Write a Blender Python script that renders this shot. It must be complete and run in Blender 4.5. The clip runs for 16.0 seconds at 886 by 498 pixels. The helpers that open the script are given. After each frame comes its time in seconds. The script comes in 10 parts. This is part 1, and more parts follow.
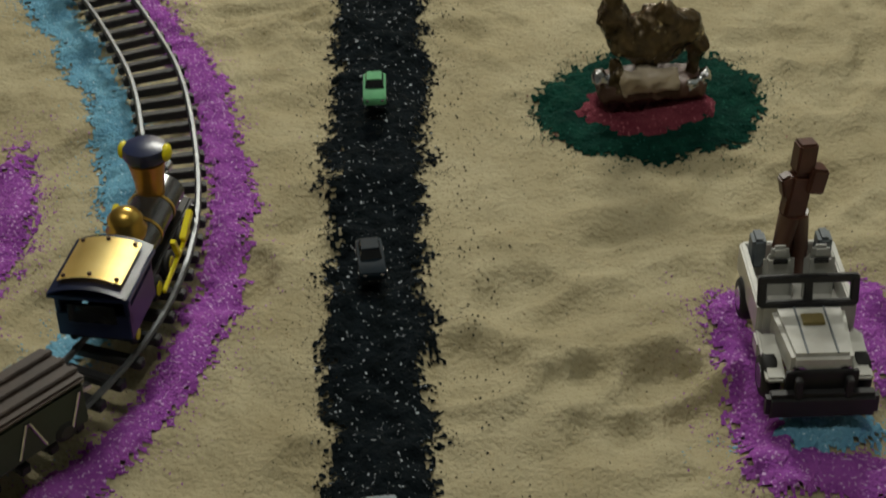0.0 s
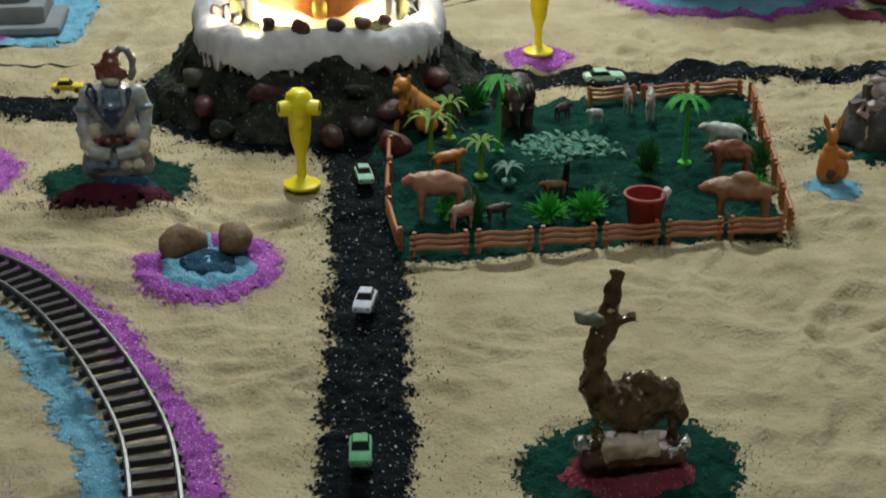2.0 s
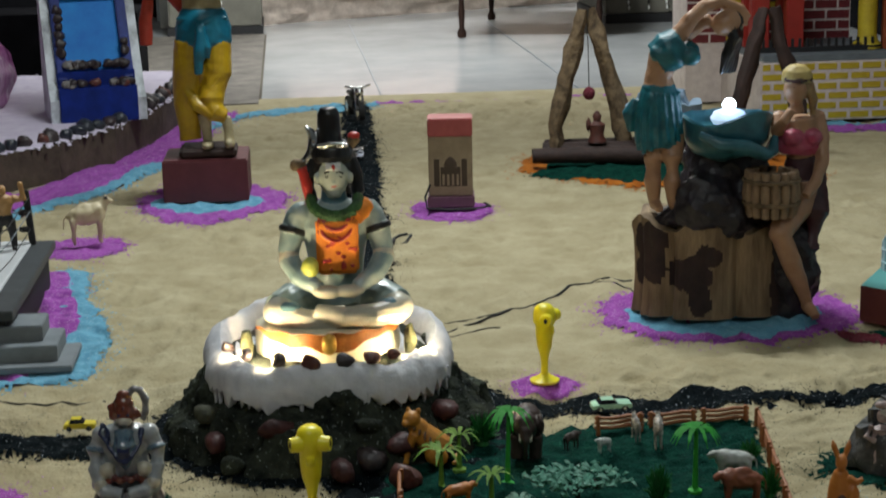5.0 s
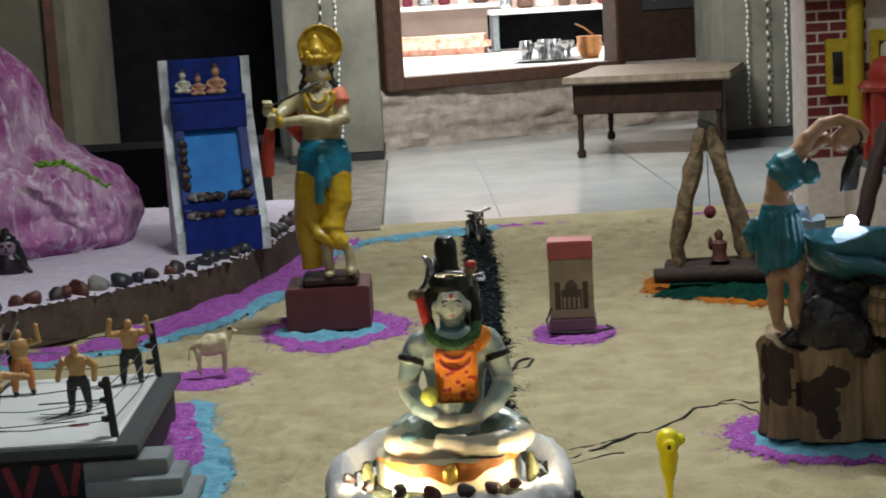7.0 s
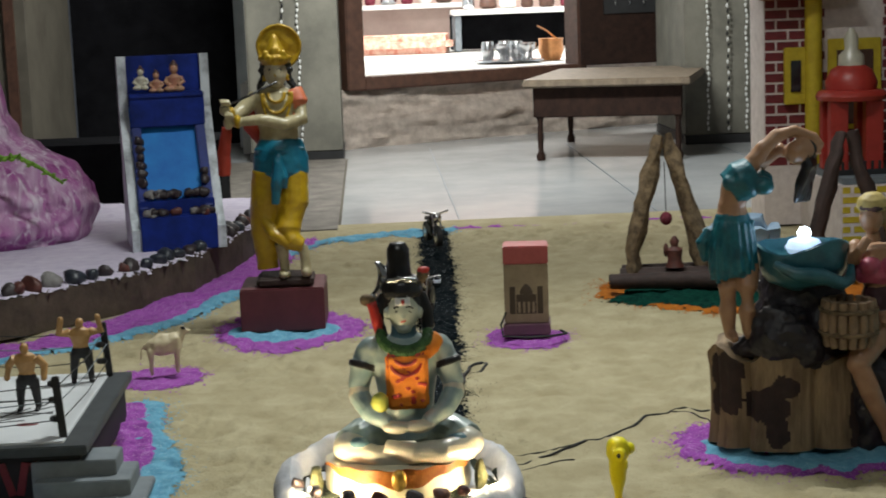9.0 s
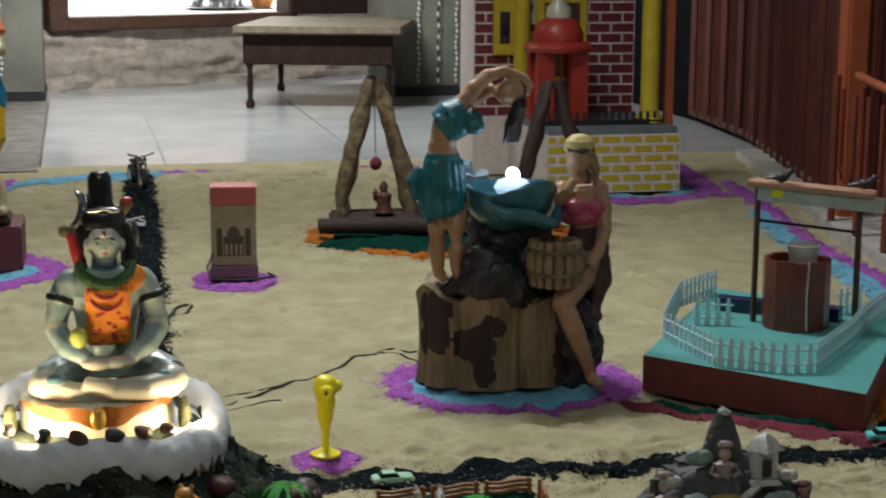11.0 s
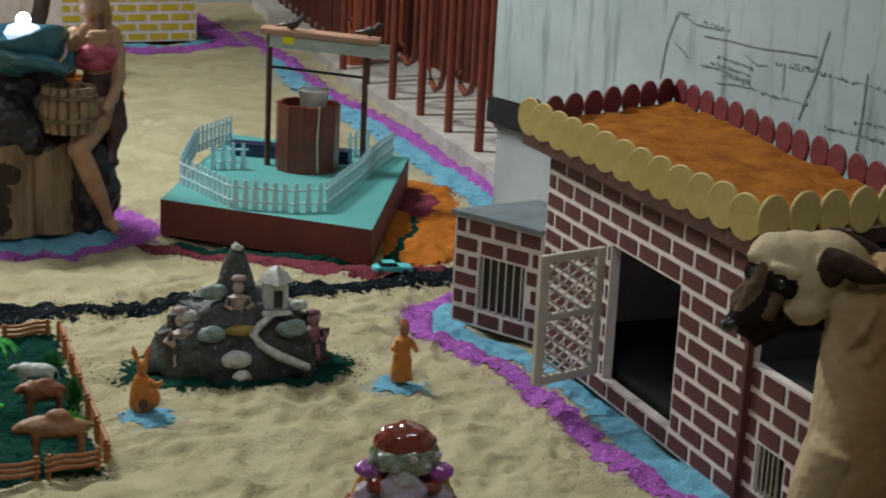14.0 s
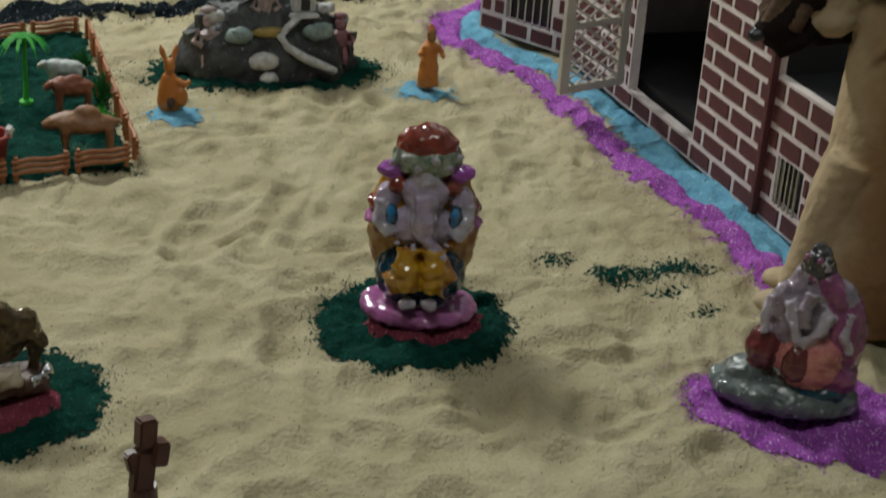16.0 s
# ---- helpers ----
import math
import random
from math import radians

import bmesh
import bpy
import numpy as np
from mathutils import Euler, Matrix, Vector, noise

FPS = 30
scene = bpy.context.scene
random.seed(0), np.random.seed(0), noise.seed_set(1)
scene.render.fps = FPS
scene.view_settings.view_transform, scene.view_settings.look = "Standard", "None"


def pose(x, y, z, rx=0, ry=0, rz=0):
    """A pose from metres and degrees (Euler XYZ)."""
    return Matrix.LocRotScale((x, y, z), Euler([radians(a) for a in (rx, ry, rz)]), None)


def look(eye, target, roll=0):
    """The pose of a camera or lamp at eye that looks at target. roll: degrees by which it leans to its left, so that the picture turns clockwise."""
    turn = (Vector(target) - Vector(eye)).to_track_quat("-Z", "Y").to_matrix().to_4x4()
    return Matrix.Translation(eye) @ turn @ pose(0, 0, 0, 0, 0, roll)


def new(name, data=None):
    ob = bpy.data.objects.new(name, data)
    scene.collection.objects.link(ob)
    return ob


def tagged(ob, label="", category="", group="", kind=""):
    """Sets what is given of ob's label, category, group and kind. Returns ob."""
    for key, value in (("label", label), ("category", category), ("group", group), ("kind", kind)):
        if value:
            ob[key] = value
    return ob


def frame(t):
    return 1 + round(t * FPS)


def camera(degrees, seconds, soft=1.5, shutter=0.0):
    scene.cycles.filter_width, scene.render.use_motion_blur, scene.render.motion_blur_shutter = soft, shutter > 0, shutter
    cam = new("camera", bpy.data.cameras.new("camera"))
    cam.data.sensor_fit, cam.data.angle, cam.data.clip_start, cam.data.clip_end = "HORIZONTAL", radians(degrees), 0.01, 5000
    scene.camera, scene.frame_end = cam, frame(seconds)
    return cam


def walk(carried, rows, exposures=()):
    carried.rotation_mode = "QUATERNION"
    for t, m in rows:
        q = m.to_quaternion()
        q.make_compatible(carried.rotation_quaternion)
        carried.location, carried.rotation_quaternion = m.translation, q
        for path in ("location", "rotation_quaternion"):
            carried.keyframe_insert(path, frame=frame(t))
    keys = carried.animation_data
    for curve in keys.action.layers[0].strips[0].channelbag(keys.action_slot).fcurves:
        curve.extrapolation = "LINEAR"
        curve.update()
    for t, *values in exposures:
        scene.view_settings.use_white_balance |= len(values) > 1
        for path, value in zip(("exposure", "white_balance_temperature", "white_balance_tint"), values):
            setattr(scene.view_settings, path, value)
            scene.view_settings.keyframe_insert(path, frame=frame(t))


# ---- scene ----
cam = camera(29.96, 16.0, soft=1.8, shutter=0.3)
PATH = [
    (0.0, (0.0170, 0.0717, 0.7875), (0.1336, 1.6903, -0.3814), -1.68),
    (0.5, (0.0157, 0.0578, 0.8039), (0.1293, 1.7384, -0.2743), -1.86),
    (1.0, (0.0138, 0.0658, 0.8086), (0.1545, 1.8086, -0.1623), -1.68),
    (1.5, (0.0119, 0.0605, 0.8148), (0.1632, 1.8407, -0.0839), -0.72),
    (2.0, (0.0093, 0.0560, 0.8194), (0.1754, 1.8759, 0.0068), -0.15),
    (2.5, (0.0083, 0.0628, 0.8240), (0.1621, 1.9160, 0.0877), -0.36),
    (3.0, (0.0036, 0.0576, 0.8298), (0.1543, 1.9376, 0.1642), -0.67),
    (3.5, (0.0049, 0.0397, 0.8366), (0.1362, 1.9338, 0.2080), -1.07),
    (4.0, (0.0028, 0.0446, 0.8371), (0.1618, 1.9510, 0.2536), -0.39),
    (4.5, (-0.0017, 0.0405, 0.8392), (0.1649, 1.9626, 0.3119), -0.55),
    (5.0, (0.0007, 0.0410, 0.8455), (0.1778, 1.9818, 0.3962), -1.23),
    (5.2, (-0.0001, 0.0388, 0.8480), (0.1754, 1.9880, 0.4357), -1.47),
    (7.3, (0.0148, 0.0496, 0.8628), (-0.0019, 2.0268, 0.5620), -3.77),
    (7.5, (0.0140, 0.0540, 0.8669), (-0.0390, 2.0279, 0.5489), -4.11),
    (8.0, (0.0224, 0.0563, 0.8700), (-0.0772, 2.0317, 0.5739), -4.21),
    (8.5, (0.0253, 0.0519, 0.8702), (0.0082, 2.0290, 0.5691), -3.27),
    (9.0, (0.0257, 0.0506, 0.8687), (0.1064, 2.0252, 0.5617), -2.11),
    (9.2, (0.0258, 0.0544, 0.8634), (0.1358, 2.0274, 0.5548), -1.71),
    (11.3, (0.0310, 0.0996, 0.8212), (0.5203, 1.9970, 0.4208), -0.20),
    (11.5, (0.0387, 0.0966, 0.8189), (0.5709, 1.9749, 0.3845), -0.53),
    (12.0, (0.0401, 0.0990, 0.8154), (0.6907, 1.9414, 0.3884), 0.95),
    (12.5, (0.0371, 0.0950, 0.8163), (0.7574, 1.9012, 0.3486), 1.58),
    (13.0, (0.0094, 0.0117, 0.8312), (0.7780, 1.7882, 0.3282), 2.12),
    (13.5, (0.0129, 0.0135, 0.8285), (0.8651, 1.7499, 0.3197), 3.01),
    (14.0, (0.0174, 0.0168, 0.8211), (0.9655, 1.6996, 0.3021), 2.87),
    (14.5, (0.0131, 0.0172, 0.8191), (1.0176, 1.6645, 0.2921), 3.01),
    (15.0, (0.0111, 0.0114, 0.8176), (0.9706, 1.6463, 0.1800), 2.94),
    (15.5, (0.0099, 0.0051, 0.8154), (0.9190, 1.6292, 0.0833), 3.46),
    (16.0, (0.0168, 0.0000, 0.8140), (0.8938, 1.5876, -0.0289), 4.12),
]
walk(cam, [(t, look(eye, target, roll)) for t, eye, target, roll in PATH],
     exposures=[(0.0, 0.0, 7200, 11), (0.5, 0.03, 6950, 9), (1.0, 0.08, 6700, 10), (1.5, 0.12, 6500, 10), (2.0, 0.12, 6500, 10), (3.0, -0.08, 6400, 10), (4.0, -0.29, 6300, 10), (5.2, -0.26, 6350, 10), (7.3, -0.32, 6500, 10), (9.2, -0.34, 6500, 10), (11.3, -0.3, 6350, 10), (12.0, -0.2, 6250, 9), (12.5, -0.03, 6200, 9), (13.0, 0.1, 6250, 9), (13.5, 0.19, 6400, 9), (14.5, 0.2, 6450, 10), (16.0, 0.19, 6500, 10)])

# ---- light: a hall at night, one ceiling tube, two added fills, lit room behind ----
world = bpy.data.worlds.new("hall_air")
scene.world = world
world.use_nodes = True
world.node_tree.nodes["Background"].inputs[0].default_value = (0.80, 0.88, 1.0, 1)
world.node_tree.nodes["Background"].inputs[1].default_value = 0.06


def area_lamp(name, eye, target, w, h, watts, colour):
    d = bpy.data.lights.new(name, "AREA")
    d.shape, d.size, d.size_y, d.energy, d.color = "RECTANGLE", w, h, watts, colour
    ob = new(name, d)
    ob.matrix_world = look(eye, target)
    return ob


def point_lamp(name, at, watts, colour, r=0.01):
    d = bpy.data.lights.new(name, "POINT")
    d.energy, d.color, d.shadow_soft_size = watts, colour, r
    ob = new(name, d)
    ob.location = at
    return ob


area_lamp("tube_light_main", (0.40, 4.05, 2.5), (0.30, 2.6, 0), 1.0, 0.15, 84, (0.95, 1.0, 0.965))
# unseen fill lamps added to brighten the front sand and the back hall
area_lamp("fill_light_front", (-0.3, 0.6, 2.75), (0.2, 2.2, 0), 1.2, 0.25, 17.5, (0.95, 1.0, 0.965))
area_lamp("fill_light_back", (0.25, 6.9, 2.2), (0.45, 9.5, 0.1), 1.2, 0.2, 124, (0.97, 1.0, 0.96))
area_lamp("room_light", (0.7, 12.2, 2.6), (0.7, 12.3, 0), 1.6, 1.2, 240, (1.0, 0.96, 0.90))

# ---- materials ----


def mat(name, c, c2=None, rough=0.6, scale=30.0, bump=0.0, bscale=None, metal=0.0, spec=0.5, speck=None, sscale=600.0,
        samt=0.62, emit=0.0, coat=0.0, detail=6.0, mid=0.5, trans=0.0):
    m = bpy.data.materials.new(name)
    m.use_nodes = True
    nt = m.node_tree
    b = nt.nodes["Principled BSDF"]
    b.inputs["Roughness"].default_value = rough
    b.inputs["Metallic"].default_value = metal
    b.inputs["Specular IOR Level"].default_value = spec
    b.inputs["Coat Weight"].default_value = coat
    b.inputs["Transmission Weight"].default_value = trans
    tc = nt.nodes.new("ShaderNodeTexCoord")
    c2 = c2 or tuple(v * 0.7 for v in c)
    n = nt.nodes.new("ShaderNodeTexNoise")
    n.inputs["Scale"].default_value = scale
    n.inputs["Detail"].default_value = detail
    n.inputs["Roughness"].default_value = 0.65
    nt.links.new(tc.outputs["Object"], n.inputs["Vector"])
    r = nt.nodes.new("ShaderNodeValToRGB")
    r.color_ramp.elements[0].position, r.color_ramp.elements[1].position = mid - 0.17, mid + 0.17
    r.color_ramp.elements[0].color, r.color_ramp.elements[1].color = (*c2, 1), (*c, 1)
    nt.links.new(n.outputs["Fac"], r.inputs["Fac"])
    out = r.outputs["Color"]
    if speck:
        n2 = nt.nodes.new("ShaderNodeTexNoise")
        n2.inputs["Scale"].default_value, n2.inputs["Detail"].default_value = sscale, 2.0
        nt.links.new(tc.outputs["Object"], n2.inputs["Vector"])
        r2 = nt.nodes.new("ShaderNodeValToRGB")
        r2.color_ramp.elements[0].position, r2.color_ramp.elements[1].position = samt, samt + 0.06
        r2.color_ramp.elements[0].color, r2.color_ramp.elements[1].color = (0, 0, 0, 1), (1, 1, 1, 1)
        nt.links.new(n2.outputs["Fac"], r2.inputs["Fac"])
        mx = nt.nodes.new("ShaderNodeMix")
        mx.data_type = "RGBA"
        nt.links.new(r2.outputs["Color"], mx.inputs["Factor"])
        nt.links.new(out, mx.inputs["A"])
        mx.inputs["B"].default_value = (*speck, 1)
        out = mx.outputs["Result"]
    nt.links.new(out, b.inputs["Base Color"])
    if emit:
        nt.links.new(out, b.inputs["Emission Color"])
        b.inputs["Emission Strength"].default_value = emit
    if bump:
        nb = nt.nodes.new("ShaderNodeTexNoise")
        nb.inputs["Scale"].default_value, nb.inputs["Detail"].default_value = bscale or scale * 3, 5.0
        nt.links.new(tc.outputs["Object"], nb.inputs["Vector"])
        bp = nt.nodes.new("ShaderNodeBump")
        bp.inputs["Strength"].default_value, bp.inputs["Distance"].default_value = min(1.0, bump), 0.004
        nt.links.new(nb.outputs["Fac"], bp.inputs["Height"])
        nt.links.new(bp.outputs["Normal"], b.inputs["Normal"])
    return m


SAND = mat("sand", (0.46, 0.405, 0.265), (0.34, 0.29, 0.175), 0.95, 9, 0.8, 200, speck=(0.22, 0.17, 0.09), sscale=420, samt=0.64, spec=0.1)
# pale specks in the black powder are painted glints
BLACK_POWDER = mat("black_powder", (0.007, 0.011, 0.014), (0.002, 0.004, 0.005), 0.95, 60, 1.0, 220, speck=(0.50, 0.55, 0.60), sscale=260, samt=0.668, spec=0.06)
PURPLE = mat("purple_powder", (0.40, 0.105, 0.47), (0.24, 0.05, 0.30), 0.9, 45, 1.0, 330, speck=(0.66, 0.42, 0.72), sscale=360, samt=0.60, spec=0.08)
BLUE = mat("blue_powder", (0.19, 0.45, 0.60), (0.11, 0.30, 0.45), 0.9, 45, 1.0, 330, speck=(0.55, 0.75, 0.85), sscale=360, samt=0.65, spec=0.08)
GREEN = mat("green_powder", (0.006, 0.052, 0.036), (0.002, 0.020, 0.016), 0.95, 50, 1.0, 240, speck=(0.02, 0.11, 0.085), sscale=300, samt=0.64, spec=0.05)
MAROON = mat("maroon_powder", (0.21, 0.045, 0.065), (0.11, 0.018, 0.030), 0.9, 45, 1.0, 280, speck=(0.40, 0.13, 0.16), sscale=320, spec=0.08)
ORANGE = mat("orange_powder", (0.50, 0.17, 0.025), (0.30, 0.085, 0.012), 0.9, 22, 1.0, 220, spec=0.08)
# lilac tint in the white powder stands for purplish light on it
WHITEP = mat("lilac_lit_powder", (0.66, 0.61, 0.72), (0.52, 0.46, 0.60), 0.85, 20, 0.6, 150)
WALL = mat("aged_whitewash", (0.52, 0.57, 0.60), (0.38, 0.43, 0.46), 0.7, 4, 0.15, 60)
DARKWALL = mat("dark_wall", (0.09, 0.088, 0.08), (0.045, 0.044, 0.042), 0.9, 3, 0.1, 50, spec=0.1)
MARBLE = mat("white_marble", (0.56, 0.575, 0.585), (0.43, 0.445, 0.46), 0.15, 2.5)
CEIL = mat("ceiling_paint", (0.6, 0.6, 0.58), rough=0.9, scale=3)
BLACKP = mat("black_paint_and_shade", (0.02, 0.02, 0.022), (0.012, 0.012, 0.013), 0.55, 12, 0.1)

# ---- noise and mesh helpers ----


def vnoise(x, y, s):
    xi, yi = np.floor(x).astype(np.int64), np.floor(y).astype(np.int64)
    u, v = x - xi, y - yi
    u, v = u * u * (3 - 2 * u), v * v * (3 - 2 * v)

    def h(a, b):
        k = (a * 374761393 + b * 668265263 + s * 974634077) & 0x7FFFFFFF
        k = ((k ^ (k >> 13)) * 1274126177) & 0x7FFFFFFF
        return ((k ^ (k >> 16)) & 0xFFFF) / 65535.0

    return (h(xi, yi) * (1 - u) + h(xi + 1, yi) * u) * (1 - v) + (h(xi, yi + 1) * (1 - u) + h(xi + 1, yi + 1) * u) * v - 0.5


def fbm(x, y, wave, s, octaves=4):
    out, amp, f = 0.0, 1.0, 1.0 / wave
    for o in range(octaves):
        out = out + amp * vnoise(x * f + 7.3 * o, y * f + 3.1 * o, s + o)
        amp, f = amp * 0.5, f * 2.03
    return out


def sand_height(x, y):
    """Raked and patted sand: short ridges lying three ways, hollows pressed by hand, fine crumbs."""
    x, y = np.asarray(x, float), np.asarray(y, float)
    wx, wy = 0.05 * fbm(x, y, 0.16, 41, 2), 0.05 * fbm(x, y, 0.16, 57, 2)
    dune = 0.012 * fbm(x, y, 0.5, 5, 2)
    for k, turn in enumerate((8, -32, 58)):
        c, s = math.cos(radians(turn)), math.sin(radians(turn))
        u, v = c * (x + wx) + s * (y + wy), -s * (x + wx) + c * (y + wy)
        mask = np.clip(0.55 + 2.0 * vnoise(x / 0.23 + 9 * k, y / 0.23 - 4 * k, 61 + k), 0, 1)
        dune = dune + mask * (0.012 * (0.42 - np.abs(fbm(u * 0.48, v * 1.15, 0.085, 11 + 7 * k, 3)) * 1.6) + 0.0075 * (0.4 - np.abs(fbm(u * 0.7, v * 1.1, 0.040, 23 + k, 2)) * 1.5))
    # pressed hollows on a jittered lattice
    gx, gy = np.floor(x / 0.075), np.floor(y / 0.075)
    for i in (-1, 0, 1):
        for j in (-1, 0, 1):
            hx, hy = gx + i, gy + j
            rx, ry, rr = vnoise(hx, hy, 71) + 0.5, vnoise(hx, hy, 72) + 0.5, vnoise(hx, hy, 73) + 0.5
            d = np.hypot(x - (hx + rx) * 0.075, (y - (hy + ry) * 0.075) * 0.9) / (0.012 + 0.030 * rr)
            dune = dune + np.where(rr > 0.66, 0.0034 + 0.0050 * np.clip((1.5 - y) / 0.3, 0, 1), 0.0) * (-np.exp(-d ** 4) + 0.45 * np.exp(-((d - 1.15) / 0.28) ** 2))
    crumb = 1.0 - 0.45 * np.clip((1.6 - y) / 0.4, 0, 1)
    dune = dune + crumb * 0.0026 * vnoise((0.8 * x + 0.6 * y) / 0.020, (0.8 * y - 0.6 * x) / 0.017, 29) + crumb * 0.0016 * vnoise(x / 0.009, y / 0.009, 31)
    return dune - 0.0125


def mesh_object(name, verts, faces, m, parent=None):
    me = bpy.data.meshes.new(name)
    me.from_pydata([tuple(v) for v in verts], [], faces)
    me.materials.append(m)
    me.polygons.foreach_set("use_smooth", [True] * len(me.polygons))
    ob = new(name, me)
    ob.parent = parent
    return ob


def capsule(ax, ay, bx, by, r):
    def d(x, y):
        px, py, vx, vy = x - ax, y - ay, bx - ax, by - ay
        t = np.clip((px * vx + py * vy) / (vx * vx + vy * vy + 1e-9), 0, 1)
        return r - np.hypot(px - t * vx, py - t * vy)
    return d


def oval(cx, cy, rx, ry, turn=0.0):
    c, s = math.cos(radians(turn)), math.sin(radians(turn))

    def d(x, y):
        u, v = (x - cx) * c + (y - cy) * s, -(x - cx) * s + (y - cy) * c
        return (1 - np.hypot(u / rx, v / ry)) * min(rx, ry)
    return d


def polygon(pts):
    def d(x, y):
        best, inside = np.full(x.shape, 9.0), np.zeros(x.shape, bool)
        for (ax, ay), (bx, by) in zip(pts, pts[1:] + pts[:1]):
            px, py, vx, vy = x - ax, y - ay, bx - ax, by - ay
            t = np.clip((px * vx + py * vy) / (vx * vx + vy * vy + 1e-12), 0, 1)
            best = np.minimum(best, np.hypot(px - t * vx, py - t * vy))
            cross = (ay > y) != (by > y)
            xc = ax + (y - ay) / ((by - ay) if abs(by - ay) > 1e-9 else 1e-9) * (bx - ax)
            inside ^= cross & (x < xc)
        return np.where(inside, best, -best)
    return d


def union(*fs):
    return lambda x, y: np.maximum.reduce([f(x, y) for f in fs])


def minus(f, g):
    return lambda x, y: np.minimum(f(x, y), -g(x, y))


def path_band(pts, r):
    return union(*[capsule(*a, *b, r) for a, b in zip(pts, pts[1:])])


def powder(name, sdf, box, m, cell=0.006, rag=0.012, wave=0.03, lift=0.004, seed=1, label="", base=None, dust=1.0, frayed=None):
    """A thin heap of coloured powder with a ragged edge, strewn over the sand."""
    x0, y0, x1, y1 = box
    frayed = 0.006 + 0.55 * rag if frayed is None else frayed
    cell *= 0.62 if cell < 0.0056 else 0.72
    nx, ny = int((x1 - x0) / cell) + 2, int((y1 - y0) / cell) + 2
    gx, gy = np.meshgrid(x0 + cell * np.arange(nx), y0 + cell * np.arange(ny), indexing="ij")

    def field(x, y):
        return sdf(x, y) + rag * (0.75 * fbm(x, y, wave, seed * 31, 4) + 0.6 * vnoise(x / (2.4 * cell), y / (2.4 * cell), seed + 9))

    s = field(gx, gy)
    rng = np.random.RandomState(seed)
    px, py = gx + 0.7 * cell * (rng.rand(nx, ny) - 0.5), gy + 0.7 * cell * (rng.rand(nx, ny) - 0.5)
    ground_z = sand_height(px, py) if base is None else base(px, py)
    pz = ground_z + 0.0008 + lift * np.clip(s / 0.014, 0, 1) + 0.004 * np.clip(s / 0.01, 0, 1) * fbm(px, py, cell * 3, seed + 77, 2)
    # the edge breaks up into single crumbs
    mid = (s[:-1, :-1] + s[1:, :-1] + s[1:, 1:] + s[:-1, 1:]) / 4
    keep = mid + frayed * (rng.rand(nx - 1, ny - 1) - 0.62) > 0
    keep &= mid > -0.3 * frayed
    ids = -np.ones(gx.shape, int)
    used = np.zeros(gx.shape, bool)
    for a, b in ((0, 0), (1, 0), (1, 1), (0, 1)):
        used[a:nx - 1 + a, b:ny - 1 + b] |= keep
    ids[used] = np.arange(used.sum())
    i, j = np.nonzero(keep)
    faces = np.stack([ids[i, j], ids[i + 1, j], ids[i + 1, j + 1], ids[i, j + 1]], 1)
    verts, faces = np.stack([px[used], py[used], pz[used]], 1), faces.tolist()
    # loose grains round the edge
    rate = np.where(s < 0, 2.6 * np.exp(np.minimum(s, 0) / (0.006 + 0.35 * rag)), np.where(s < 0.01, 0.6, 0.12)) * dust
    rate *= np.clip(0.6 + 2.2 * vnoise(gx / 0.02, gy / 0.02, seed + 5), 0.05, 2)
    count = rng.poisson(np.where(s < -0.09, 0, rate))
    q = np.repeat(np.arange(s.size), count.ravel())
    if len(q):
        qx, qy = gx.ravel()[q] + cell * (rng.rand(len(q)) - 0.5), gy.ravel()[q] + cell * (rng.rand(len(q)) - 0.5)
        r = (0.0006 + 0.0015 * rng.rand(len(q)) ** 2.2) * (cell / 0.0045)
        qz = (sand_height(qx, qy) if base is None else base(qx, qy)) + np.where(s.ravel()[q] > 0.004, 0.002, 0.0)
        a = rng.rand(len(q)) * 6.28
        ring = [np.stack([qx + r * np.cos(a + 2.1 * k), qy + r * np.sin(a + 2.1 * k), qz - 0.0003], 1) for k in range(3)]
        grains = np.stack(ring + [np.stack([qx, qy, qz + r * 1.1], 1)], 1).reshape(-1, 3)
        n0 = len(verts) + 4 * np.arange(len(q))
        verts = np.concatenate([verts, grains])
        faces += np.concatenate([np.stack([n0 + i, n0 + j, n0 + 3], 1) for i, j in ((0, 1), (1, 2), (2, 0))]).tolist()
    ob = mesh_object(name, verts.tolist(), faces, m)
    tagged(ob, label, "coloured powder", kind="stuff")
    return ob


# ---- the ground ----
def build_sand():
    xs = np.concatenate([np.linspace(-2.6, -0.7, 60)[:-1], np.linspace(-0.7, 1.45, 470)[:-1], np.linspace(1.45, 3.2, 60)])
    ys = np.concatenate([np.linspace(-0.6, 0.7, 30)[:-1], np.linspace(0.7, 2.7, 440)[:-1], np.linspace(2.7, 6.35, 330)])
    gx, gy = np.meshgrid(xs, ys, indexing="ij")
    z = sand_height(gx, gy)
    # the edge towards the marble floor runs out flat
    z = z * np.clip((6.25 - gy) / 0.2, 0.0, 1.0)
    nx, ny = gx.shape
    idx = np.arange(nx * ny).reshape(nx, ny)
    faces = np.stack([idx[:-1, :-1], idx[1:, :-1], idx[1:, 1:], idx[:-1, 1:]], -1).reshape(-1, 4)
    ob = mesh_object("ground", np.stack([gx, gy, z], -1).reshape(-1, 3).tolist(), faces.tolist(), SAND)
    tagged(ob, "pale yellow raked sand spread over the hall floor", "sand", kind="structure")


build_sand()

